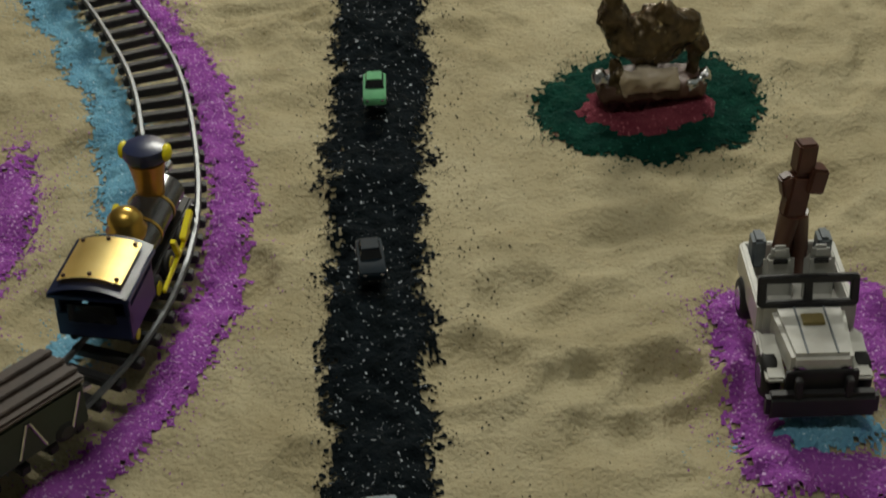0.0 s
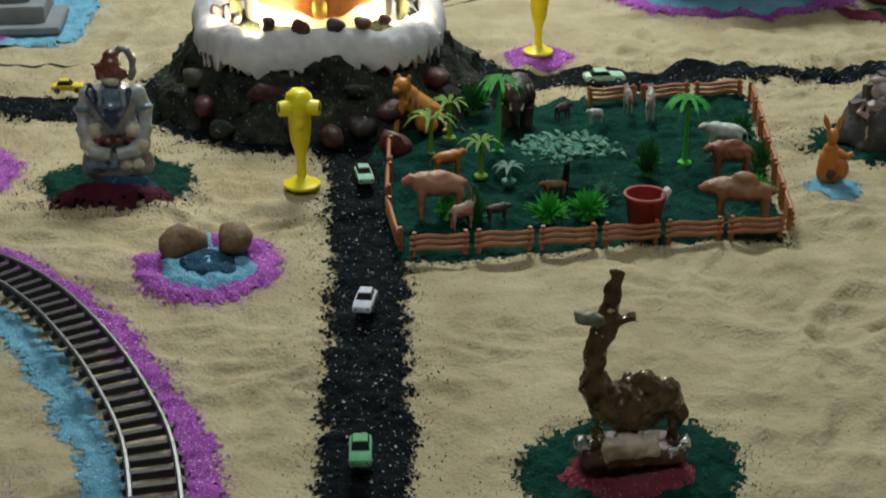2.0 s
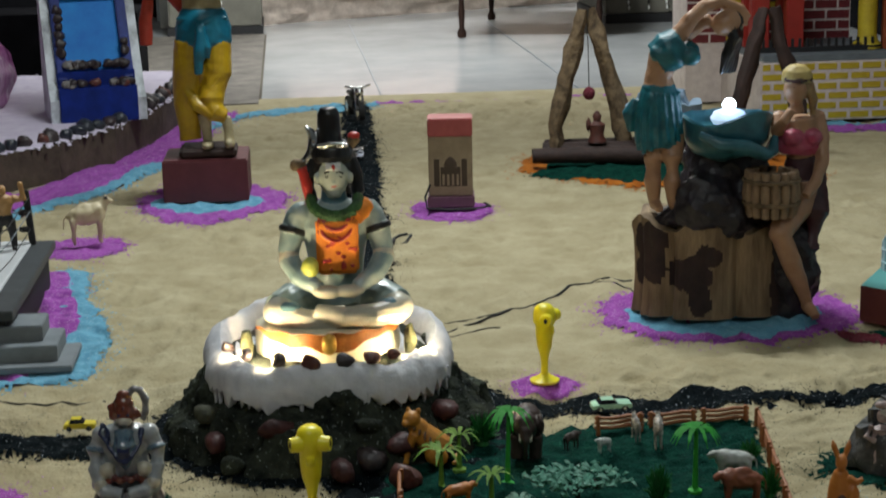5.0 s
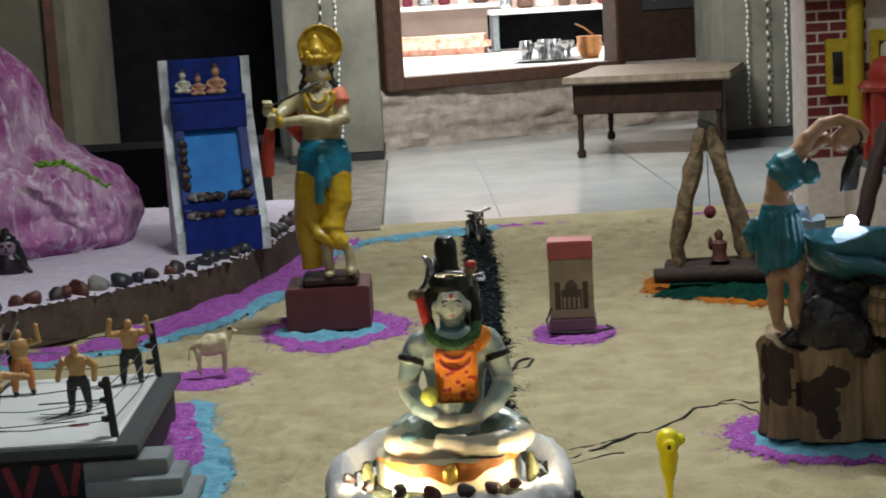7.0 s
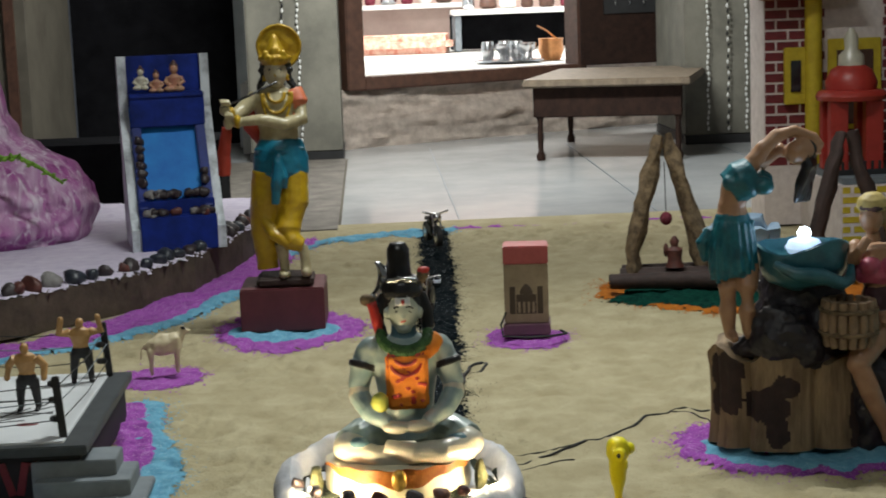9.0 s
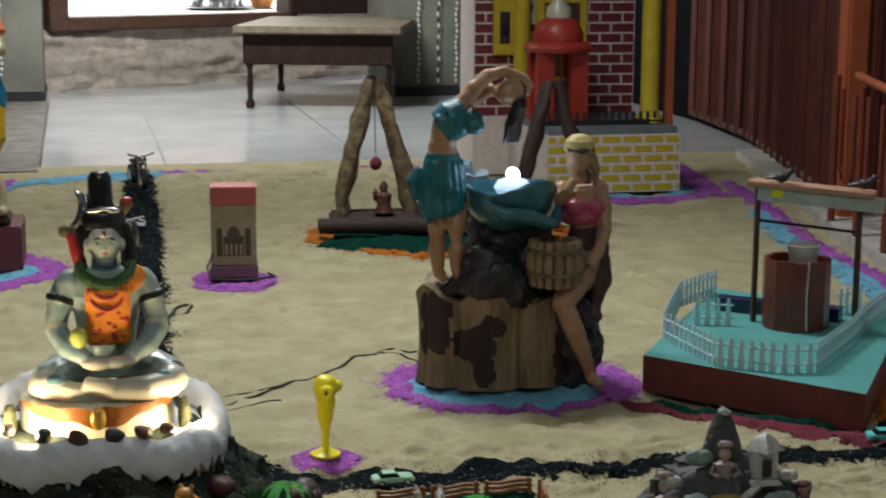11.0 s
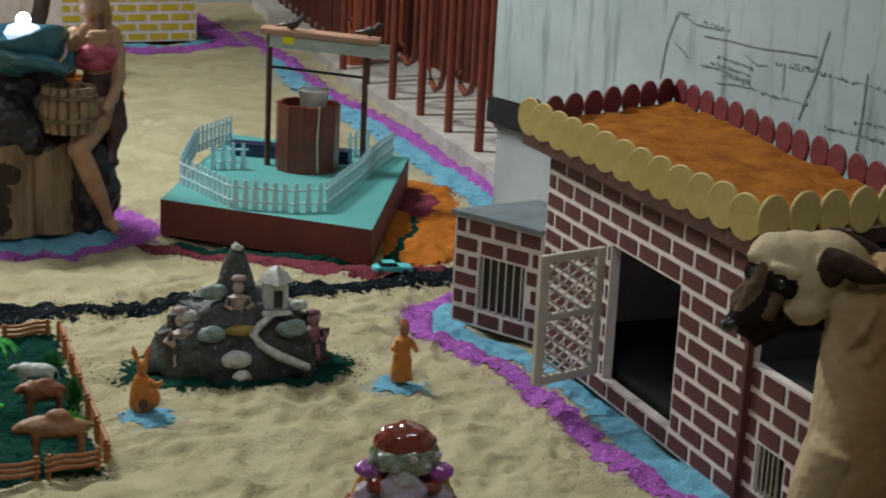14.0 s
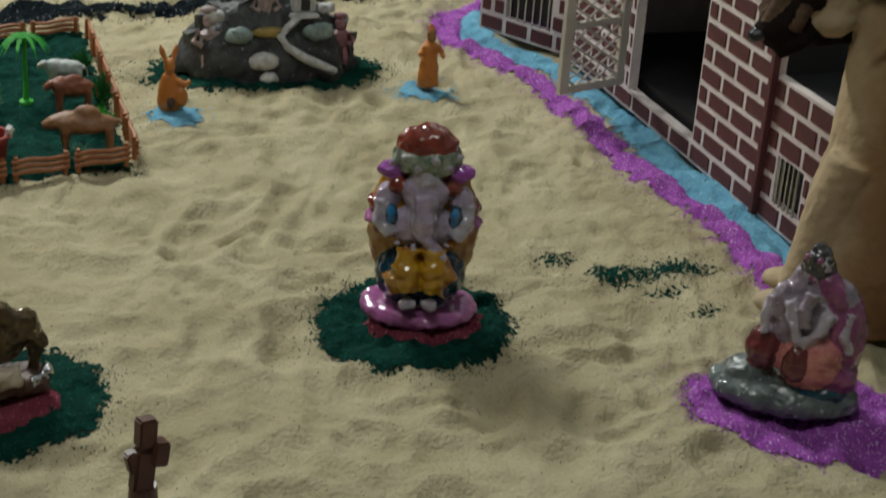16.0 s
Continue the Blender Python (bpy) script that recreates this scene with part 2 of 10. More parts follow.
ROAD_NEAR = union(path_band([(0.018, 0.55), (0.034, 1.0), (0.045, 1.25)], 0.041), path_band([(0.045, 1.25), (0.05, 1.3), (0.065, 1.55), (0.08, 1.75), (0.088, 2.0)], 0.046))
ROAD = union(path_band([(0.088, 1.97), (0.09, 2.05), (0.09, 2.3)], 0.046),
             path_band([(-0.9, 2.50), (-0.48, 2.505), (-0.2, 2.47), (-0.1, 2.40)], 0.055),
             oval(0.06, 2.52, 0.30, 0.27),
             path_band([(0.3, 2.56), (0.45, 2.55), (0.7, 2.552), (0.88, 2.53), (1.15, 2.54), (1.6, 2.52)], 0.042),
             path_band([(0.12, 2.8), (0.16, 3.8), (0.21, 5.0), (0.24, 6.15)], 0.055))
powder("powder_road", ROAD_NEAR, (-0.08, 0.5, 0.20, 2.03), BLACK_POWDER, 0.0040, 0.022, 0.03, 0.004, 3, "black glittering powder strewn as a road on the sand", None, 0.45)
powder("powder_road", ROAD, (-0.95, 1.9, 1.65, 6.2), BLACK_POWDER, 0.0065, 0.022, 0.035, 0.004, 4, "black glittering powder strewn as roads on the sand")

# ---- the hall: walls, floor and ceiling ----


def box_mesh(name, x0, y0, z0, x1, y1, z1, m, label="", category="", kind="structure", parent=None, bevel=0.0):
    bm = bmesh.new()
    bmesh.ops.create_cube(bm, size=1)
    bmesh.ops.scale(bm, vec=(x1 - x0, y1 - y0, z1 - z0), verts=bm.verts)
    bmesh.ops.translate(bm, vec=((x0 + x1) / 2, (y0 + y1) / 2, (z0 + z1) / 2), verts=bm.verts)
    if bevel:
        bmesh.ops.bevel(bm, geom=bm.edges[:], offset=bevel, segments=2, affect="EDGES")
    me = bpy.data.meshes.new(name)
    bm.to_mesh(me)
    bm.free()
    me.materials.append(m)
    ob = new(name, me)
    ob.parent = parent
    if label:
        tagged(ob, label, category, kind=kind)
    return ob


box_mesh("floor", -3.6, 6.2, -0.2, 4.6, 10.8, -0.004, MARBLE, "white marble floor of the hall", "floor")
box_mesh("subfloor", -3.6, -3.0, -0.2, 4.6, 6.2, -0.06, DARKWALL, "dark floor under the sand", "floor")
box_mesh("ceiling", -3.6, -3.0, 3.0, 4.6, 15.4, 3.2, CEIL, "plain ceiling of the hall", "ceiling")
box_mesh("wall_south", -3.6, -3.2, -0.2, 4.6, -3.0, 3.0, WALL, "plain wall closing the hall", "wall")
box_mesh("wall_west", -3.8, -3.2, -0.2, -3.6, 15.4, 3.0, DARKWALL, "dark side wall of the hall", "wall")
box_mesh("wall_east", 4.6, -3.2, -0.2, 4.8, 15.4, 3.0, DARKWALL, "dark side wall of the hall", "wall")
from mathutils.bvhtree import BVHTree

# ---- more materials ----
BRICK = mat("dark_brick", (0.115, 0.028, 0.026), (0.07, 0.018, 0.018), 0.65, 40, 0.25, 120)
BRICK_RED = mat("red_brick_paint", (0.20, 0.025, 0.03), (0.12, 0.015, 0.02), 0.6, 30, 0.2, 90)
BRICK_YEL = mat("yellow_brick_paint", (0.62, 0.48, 0.03), (0.48, 0.34, 0.02), 0.6, 25, 0.2, 90)
JOINT = mat("white_joint_paint", (0.74, 0.66, 0.63), (0.58, 0.50, 0.48), 0.75, 30, 0.2, 100)
WHITE = mat("white_paint", (0.74, 0.74, 0.72), (0.60, 0.60, 0.58), 0.5, 25, 0.1)
GREY = mat("grey_paint", (0.17, 0.20, 0.22), (0.11, 0.13, 0.15), 0.6, 25, 0.2)
WOOD = mat("dark_wood", (0.10, 0.045, 0.028), (0.05, 0.022, 0.014), 0.55, 22, 0.3, 60)
WOOD_TOP = mat("worn_wood_top", (0.24, 0.185, 0.13), (0.13, 0.098, 0.068), 0.6, 14, 0.2, 60)
BARK = mat("rough_bark", (0.26, 0.18, 0.10), (0.06, 0.038, 0.02), 0.85, 34, 1.0, 90)
RAIL_RED = mat("red_oxide_paint", (0.21, 0.040, 0.020), (0.11, 0.022, 0.012), 0.45, 18, 0.15)
GATE_RED = mat("dull_red_gate_paint", (0.15, 0.030, 0.017), (0.07, 0.015, 0.010), 0.55, 9, 0.2)
RAIL_ORANGE = mat("orange_oxide_paint", (0.45, 0.12, 0.05), (0.34, 0.08, 0.03), 0.45, 18, 0.1)
STEEL = mat("steel", (0.62, 0.63, 0.65), rough=0.25, metal=1.0, scale=20)
GOLD = mat("gold_plastic", (0.70, 0.46, 0.12), (0.55, 0.34, 0.07), 0.28, 15, metal=0.85)
YELLOW = mat("yellow_plastic", (0.92, 0.82, 0.02), (0.84, 0.68, 0.01), 0.35, 20)
RUBBER = mat("black_rubber", (0.012, 0.012, 0.013), rough=0.7, scale=30)
# near-black with hardly any sheen, standing for unlit space
DARKROOM = mat("unlit_black", (0.012, 0.012, 0.014), (0.006, 0.006, 0.007), 0.95, 8, spec=0.03)
BEIGE = mat("beige_panel", (0.14, 0.125, 0.10), (0.09, 0.08, 0.065), 0.85, 3, 0.1, spec=0.1)
BULB = mat("warm_bulb", (1.0, 0.86, 0.5), (1.0, 0.82, 0.45), emit=14.0)
BLUE_LAMP = mat("blue_white_lamp", (0.75, 0.88, 1.0), (0.7, 0.85, 1.0), emit=16.0)


class B:
    """Collects shapes into one mesh; every shape takes a material slot."""

    def __init__(self):
        self.bm = bmesh.new()

    def _put(self, verts, mi, m=None):
        faces = {f for v in verts for f in v.link_faces}
        for f in faces:
            f.material_index = mi
        if m is not None:
            bmesh.ops.transform(self.bm, matrix=m, verts=verts)
        return verts

    def ball(self, c, r, mi=0, sub=2, rot=(0, 0, 0)):
        r = (r, r, r) if isinstance(r, (int, float)) else r
        v = bmesh.ops.create_icosphere(self.bm, subdivisions=sub, radius=1)["verts"]
        return self._put(v, mi, pose(*c, *rot) @ Matrix.Diagonal((*r, 1)))

    def box(self, c, s, mi=0, rot=(0, 0, 0), bevel=0.0):
        v = bmesh.ops.create_cube(self.bm, size=1)["verts"]
        bmesh.ops.scale(self.bm, vec=s, verts=v)
        if bevel:
            e = list({e for k in v for e in k.link_edges})
            res = bmesh.ops.bevel(self.bm, geom=e, offset=bevel, segments=2, affect="EDGES", clamp_overlap=True)
            v = list(set(res["verts"]) | {k for k in v if k.is_valid})
        return self._put(v, mi, pose(*c, *rot))

    def cyl(self, a, b, r0, r1=None, mi=0, n=12):
        a, b = Vector(a), Vector(b)
        r1 = r0 if r1 is None else r1
        d = b - a
        v = bmesh.ops.create_cone(self.bm, cap_ends=True, segments=n, radius1=r0, radius2=max(r1, 1e-5), depth=d.length)["verts"]
        m = Matrix.Translation((a + b) / 2) @ d.to_track_quat("Z", "Y").to_matrix().to_4x4()
        return self._put(v, mi, m)

    def tube(self, pts, rad, mi=0, n=8, caps=True):
        pts = [Vector(p) for p in pts]
        rad = [rad] * len(pts) if isinstance(rad, (int, float)) else rad
        rings, up = [], Vector((0.13, 0.21, 0.97))
        for i, p in enumerate(pts):
            d = (pts[min(i + 1, len(pts) - 1)] - pts[max(i - 1, 0)]).normalized()
            s = d.cross(up)
            s = s.normalized() if s.length > 1e-3 else Vector((1, 0, 0))
            w = s.cross(d)
            rings.append([self.bm.verts.new(p + rad[i] * (math.cos(2 * math.pi * k / n) * s + math.sin(2 * math.pi * k / n) * w)) for k in range(n)])
        for a, b in zip(rings, rings[1:]):
            for k in range(n):
                self.bm.faces.new((a[k], b[k], b[(k + 1) % n], a[(k + 1) % n])).material_index = mi
        if caps:
            self.bm.faces.new(rings[0]).material_index = mi
            self.bm.faces.new(rings[-1][::-1]).material_index = mi
        return [v for r in rings for v in r]

    def lathe(self, prof, mi=0, n=24, c=(0, 0, 0), sx=1.0, sy=1.0, wob=0.0, seed=0):
        rng = random.Random(seed)
        rings = []
        for r, z in prof:
            rings.append([self.bm.verts.new((c[0] + sx * r * (1 + wob * (rng.random() - 0.5)) * math.cos(2 * math.pi * k / n),
                                             c[1] + sy * r * (1 + wob * (rng.random() - 0.5)) * math.sin(2 * math.pi * k / n),
                                             c[2] + z + wob * 0.3 * r * (rng.random() - 0.5))) for k in range(n)])
        for a, b in zip(rings, rings[1:]):
            for k in range(n):
                self.bm.faces.new((a[k], a[(k + 1) % n], b[(k + 1) % n], b[k])).material_index = mi
        self.bm.faces.new(rings[0][::-1]).material_index = mi
        self.bm.faces.new(rings[-1]).material_index = mi
        return [v for r in rings for v in r]

    def prism(self, pts, z0, z1, mi=0, top=None):
        lo = [self.bm.verts.new((x, y, z0)) for x, y in pts]
        hi = [self.bm.verts.new((x, y, z1)) for x, y in pts]
        n = len(pts)
        for k in range(n):
            self.bm.faces.new((lo[k], lo[(k + 1) % n], hi[(k + 1) % n], hi[k])).material_index = mi
        self.bm.faces.new(lo[::-1]).material_index = mi
        self.bm.faces.new(hi).material_index = mi if top is None else top
        return lo + hi

    def rough(self, amp, wave, seed=0, verts=None):
        for v in verts or self.bm.verts:
            v.co += amp * noise.noise_vector(v.co / wave + Vector((seed * 3.7, 1.3, seed)))

    def melt(self, voxel, rounds=4):
        """Fuses the collected shapes into one skin; every face keeps the slot of the shape it came from."""
        bmesh.ops.recalc_face_normals(self.bm, faces=self.bm.faces[:])
        tree = BVHTree.FromBMesh(self.bm)
        slots = [f.material_index for f in self.bm.faces]
        me = bpy.data.meshes.new("melt_source")
        self.bm.to_mesh(me)
        ob = new("melt_source", me)
        r = ob.modifiers.new("skin", "REMESH")
        r.mode, r.voxel_size = "VOXEL", voxel
        sm = ob.modifiers.new("soft", "SMOOTH")
        sm.factor, sm.iterations = 0.5, rounds
        fused = bpy.data.meshes.new_from_object(ob.evaluated_get(bpy.context.evaluated_depsgraph_get()))
        bpy.data.objects.remove(ob)
        bpy.data.meshes.remove(me)
        self.bm.clear()
        self.bm.from_mesh(fused)
        bpy.data.meshes.remove(fused)
        for f in self.bm.faces:
            f.material_index = slots[tree.find_nearest(f.calc_center_median())[2]]
        return self

    def link(self, name, mats, parent=None, label="", smooth=True):
        me = bpy.data.meshes.new(name)
        bmesh.ops.recalc_face_normals(self.bm, faces=self.bm.faces[:])
        self.bm.to_mesh(me)
        self.bm.free()
        for m in mats if isinstance(mats, (list, tuple)) else [mats]:
            me.materials.append(m)
        if smooth:
            me.polygons.foreach_set("use_smooth", [True] * len(me.polygons))
            me.set_sharp_from_angle(angle=radians(50))
        ob = new(name, me)
        if parent:
            ob.parent = parent
        if label:
            ob["label"] = label
        return ob


def thing(name, m, label, category, group=""):
    ob = new(name)
    ob.empty_display_size = 0.02
    ob.matrix_world = m
    return tagged(ob, label, category, group)


def statue(name, b, mats, m, label, category, group="", smooth=True):
    ob = b.link(name, mats, smooth=smooth)
    ob.matrix_world = m
    return tagged(ob, label, category, group)


def child(name, mesh_ob, parent, m):
    """Another piece on the mesh of an existing one."""
    ob = new(name, mesh_ob.data)
    ob.parent = parent
    ob.matrix_local = m
    return ob


BENCH_WOOD = mat("bench_wood", (0.034, 0.017, 0.012), (0.017, 0.009, 0.007), 0.75, 22, 0.3, 60, spec=0.15)
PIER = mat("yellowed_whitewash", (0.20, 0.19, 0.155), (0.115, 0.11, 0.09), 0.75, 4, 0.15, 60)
PINKWALL = mat("pink_whitewash", (0.62, 0.47, 0.42), (0.50, 0.36, 0.32), 0.8, 4, 0.1, 60)
QUILT = mat("pink_quilt", (0.62, 0.16, 0.10), (0.80, 0.62, 0.50), 0.9, 22, 0.4, 60, mid=0.52)


# ---- back of the hall ----
def hall_back():
    y = 9.0
    for n, (x0, x1, y0) in enumerate(((-0.62, -0.13, 8.95), (1.74, 2.20, 9.0))):
        p = thing("wall_north_%d" % (n + 1), pose(0, 0, 0), "greyish whitewashed pier beside the doorway with a black skirting", "wall pier")
        p["kind"] = "structure"
        b = B()
        b.box(((x0 + x1) / 2, y0 + 0.45, 1.52), (x1 - x0, 0.9, 2.96), 0, bevel=0.01)
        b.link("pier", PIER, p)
        b = B()
        b.box(((x0 + x1) / 2, y0 + 0.44, 0.02), (x1 - x0 + 0.012, 0.91, 0.05), 0)
        b.link("skirting", BLACKP, p)
    # strings of white and dark beads hanging on the piers
    for x, y0, dark in ((-0.42, 8.93, True), (-0.34, 8.93, False), (1.97, 8.97, True), (2.07, 8.97, False), (1.86, 8.97, False)):
        t = thing("bead_string", pose(x, y0, 0), "string of beads hanging down a whitewashed pier", "garland", "bead strings")
        first = {}
        for k in range(51):
            z, m = 0.08 + 0.03 * k, RUBBER if dark and k % 2 else WHITE
            at = Matrix.Translation((0.004 * math.sin(z * 40), 0, z))
            if m.name in first:
                child("bead", first[m.name], t, at)
            else:
                b = B()
                b.ball((0, 0, 0), (0.0075, 0.006, 0.013), 0, 1)
                first[m.name] = b.link("bead", m, t)
                first[m.name].matrix_local = at
    # raised room: rough stone riser, sill, floor
    turn = math.degrees(math.atan2(0.49, 1.0))
    b = B()
    n, m = 90, 26
    grid = []
    for i in range(n + 1):
        u = -0.30 + 2.4 * i / n
        row = []
        for j in range(m + 1):
            zz = -0.02 + 0.36 * j / m
            d = 0.05 * noise.noise(Vector((u * 2.2, zz * 9, 1))) + 0.03 * noise.noise(Vector((u * 7, zz * 22, 4))) + 0.012 * noise.noise(Vector((u * 22, zz * 50, 7)))
            row.append(b.bm.verts.new((u + 0.49 * d, 9.52 + 0.49 * (u + 0.108) - d, zz)))
        grid.append(row)
    for i in range(n):
        for j in range(m):
            b.bm.faces.new((grid[i][j], grid[i + 1][j], grid[i + 1][j + 1], grid[i][j + 1]))
    bmesh.ops.solidify(b.bm, geom=b.bm.faces[:], thickness=-0.10)
    ob = b.link("step_riser", mat("pale_rough_stone", (0.78, 0.68, 0.60), (0.48, 0.40, 0.34), 0.8, 14, 1.0, 40))
    tagged(ob, "rough-hewn pale stone riser below the doorway", "step", kind="structure")
    b = B()
    b.prism([(-0.7, 9.45), (-0.3, 9.60), (2.5, 10.97), (2.6, 15.2), (-0.7, 15.2)], 0.0, 0.392, 0)
    ob = b.link("room_floor", WHITE, smooth=False)
    tagged(ob, "white floor of the lit room behind the hall", "floor", kind="structure")
    box_mesh("wall_room_back", -0.7, 15.0, 0.392, 4.4, 15.2, 3.0, PINKWALL, "pinkish back wall of the lit room", "wall")
    box_mesh("wall_room_side", -0.75, 9.9, 0.0, -0.6, 15.2, 3.0, WALL, "pale side wall of the lit room", "wall")
    box_mesh("wall_room_east", 2.6, 10.2, 0.392, 2.75, 15.2, 3.0, WALL, "pale side wall of the lit room", "wall")
    d = thing("door_1", pose(0, 0, 0), "dark wooden door frame with one leaf standing open", "door")
    d["kind"] = "structure"
    for nm, u, z0, z1, w, dp in (("jamb", -0.075, 0.33, 2.6, 0.11, 0.16), ("sill", 0.62, 0.33, 0.405, 1.30, 0.16), ("jamb", 1.30, 0.33, 2.6, 0.06, 0.16), ("lintel", 0.62, 2.6, 2.72, 1.45, 0.16)):
        b = B()
        b.box((0, 0, (z0 + z1) / 2), (w * (1.114 if w > 0.5 else 1), dp, z1 - z0), 0, bevel=0.008)
        ob = b.link(nm, WOOD, d)
        ob.matrix_local = pose(u, 9.53 + 0.49 * (u + 0.108) + (0.004 if nm == "sill" else 0), 0, 0, 0, turn)
    b = B()
    b.box((0.36, 0, 1.42), (0.70, 0.05, 2.05), 0, bevel=0.006)
    leaf = b.link("leaf", BENCH_WOOD, d)
    leaf.matrix_local = pose(1.31, 10.13, 0, 0, 0, 8)
    for x, z, w, h in ((0.36, 0.95, 0.42, 0.5), (0.36, 1.75, 0.42, 0.8)):
        b = B()
        b.box((x, -0.03, z), (w, 0.02, h), 0)
        b.link("panel", BLACKP, leaf)
    for k in range(4):
        b = B()
        b.cyl((0.22 + 0.09 * k, -0.045, 0.75), (0.22 + 0.09 * k, -0.045, 1.18), 0.006, None, 0, 8)
        b.link("bar", STEEL, leaf)
    # quilt, shelves, tray and pots in the room
    b = B()
    b.box((0.0, 0.0, 0.0), (0.86, 0.36, 0.15), 0, bevel=0.05)
    bmesh.ops.subdivide_edges(b.bm, edges=[e for e in b.bm.edges if e.calc_length() > 0.06], cuts=5, use_grid_fill=True)
    b.rough(0.012, 0.08, 5)
    q = statue("folded_quilt", b, [QUILT], pose(0.28, 13.2, 0.467, 0, 0, -10), "folded pink and cream patterned quilt on the room floor", "quilt")
    sh = thing("wall_shelf", pose(0, 0, 0), "low pale shelf with household things along the room's wall", "shelf")
    # near-black back panel stands for the dark under the right shelf
    for nm, c, sz, m in (("board", (0.15, 14.2, 0.755), (1.5, 0.5, 0.04), WHITE), ("board", (1.35, 13.3, 0.70), (1.3, 0.5, 0.04), WHITE), ("back_panel", (0.15, 14.46, 0.57), (1.5, 0.03, 0.36), PINKWALL),
                         ("upright", (0.74, 13.3, 0.54), (0.05, 0.46, 0.28), GREY), ("upright", (1.97, 13.3, 0.54), (0.05, 0.46, 0.28), GREY), ("back_panel", (1.35, 13.54, 0.54), (1.3, 0.03, 0.28), DARKROOM),
                         ("upright", (-0.55, 14.2, 0.565), (0.05, 0.46, 0.34), WHITE)):
        b = B()
        b.box(c, sz, 0, bevel=0.005)
        b.link(nm, m, sh)
    rng = random.Random(4)
    for k in range(15):
        x = -0.4 + 0.155 * k
        b = B()
        r = rng.uniform(0.045, 0.075)
        b.lathe([(r * 0.7, 0), (r, 0.02), (r * 0.9, 0.09), (r * 0.4, 0.12), (r * 0.45, 0.14)], 0, 14)
        statue("shelf_pot", b, [rng.choice([STEEL, WHITE, WOOD, STEEL, MAROON])], pose(x, 14.15 if x < 0.8 else 13.28, 0.7755 if x < 0.8 else 0.7205), "small pot standing on the shelf of the lit room", "pot", "shelf pots")
    b = B()
    b.lathe([(0.16, 0), (0.235, 0.012), (0.23, 0.02), (0.15, 0.008)], 0, 28)
    statue("steel_tray", b, [STEEL], pose(0.95, 10.92, 0.394), "round steel tray on the room floor", "tray")
    for k, (dx, dy) in enumerate(((-0.14, 0), (-0.05, -0.05), (0.05, 0.0), (0.14, 0.04), (-0.02, 0.09), (0.09, -0.08))):
        b = B()
        b.lathe([(0.032, 0), (0.016, 0.02), (0.014, 0.05), (0.046, 0.085), (0.044, 0.115)] if k % 2 else [(0.028, 0), (0.044, 0.04), (0.046, 0.09), (0.038, 0.13)], 0, 16)
        statue("steel_cup", b, [STEEL], pose(0.95 + dx, 10.92 + dy, 0.404), "polished steel cup standing on a tray", "cup", "steel cups")
    b = B()
    b.lathe([(0.06, 0), (0.085, 0.06), (0.080, 0.13), (0.085, 0.145)], 0, 18)
    b.tube([(0.05, 0, 0.13), (-0.03, 0, 0.20), (-0.09, 0, 0.23)], 0.006, 0, 6)
    statue("copper_pot", b, [mat("copper", (0.55, 0.25, 0.10), rough=0.35, metal=0.8)], pose(1.24, 11.05, 0.394), "copper pot with a ladle on the room floor", "pot")
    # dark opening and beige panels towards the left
    # near-black sheet in place of the unlit recess
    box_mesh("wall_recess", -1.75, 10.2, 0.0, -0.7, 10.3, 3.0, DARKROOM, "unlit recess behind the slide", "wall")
    box_mesh("wall_north_3", -3.6, 8.2, 0.0, -1.62, 9.4, 3.0, BEIGE, "dull beige panelled wall behind the boulder", "wall")
    for x in (-2.1, -1.72):
        box_mesh("wall_panel_joint", x, 8.185, 0.0, x + 0.05, 8.2, 3.0, WOOD, "dark joint strip on the panelled wall", "trim")
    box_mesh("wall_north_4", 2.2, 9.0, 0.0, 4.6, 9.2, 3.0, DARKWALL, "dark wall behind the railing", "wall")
    # ledge raised and blackened to add darkness behind the slide
    box_mesh("ledge", -1.7, 6.9, 0.0, -0.60, 7.3, 0.30, DARKROOM, "low dark ledge behind the slide, blackened for the shade there", "ledge")
    # dull stone strip of floor beside the marble
    box_mesh("floor_strip", -1.3, 6.22, -0.02, -0.115, 8.93, 0.003, mat("dull_floor_stone", (0.20, 0.18, 0.155), (0.085, 0.075, 0.065), 0.75, 9, 0.6, 40), "dull grey-brown stone strip beside the marble floor", "floor")
    # floor joints
    for x in (0.35, 1.12, 1.9):
        box_mesh("floor_joint", x, 6.25, -0.0045, x + 0.006, 9.38, -0.002, GREY, "thin dark joint of the marble floor", "joint")
    box_mesh("floor_joint", -0.12, 6.25, -0.0045, -0.105, 8.95, -0.002, BEIGE, "pale joint of the marble floor", "joint")


hall_back()


def bench():
    t = thing("bench", pose(0.85, 8.45, 0, 0, 0, -16) @ Matrix.Diagonal((0.70, 1, 1.17, 1)), "low dark wooden bench with a worn pale top and turned legs", "bench")
    b = B()
    b.box((0.55, 0.5, 0.335), (1.2, 1.15, 0.035), 0, bevel=0.008)
    b.link("seat", WOOD_TOP, t)
    for nm, c, s in (("apron", (0.55, 0.0, 0.252), (1.06, 0.03, 0.13)), ("apron", (0.02, 0.5, 0.252), (0.03, 1.0, 0.13)), ("apron", (0.55, 1.0, 0.252), (1.06, 0.03, 0.13))):
        b = B()
        b.box(c, s, 0, bevel=0.004)
        b.link(nm, BENCH_WOOD, t)
    for x, y in ((0.05, 0.02), (1.05, 0.02), (0.05, 1.0), (1.05, 1.0)):
        b = B()
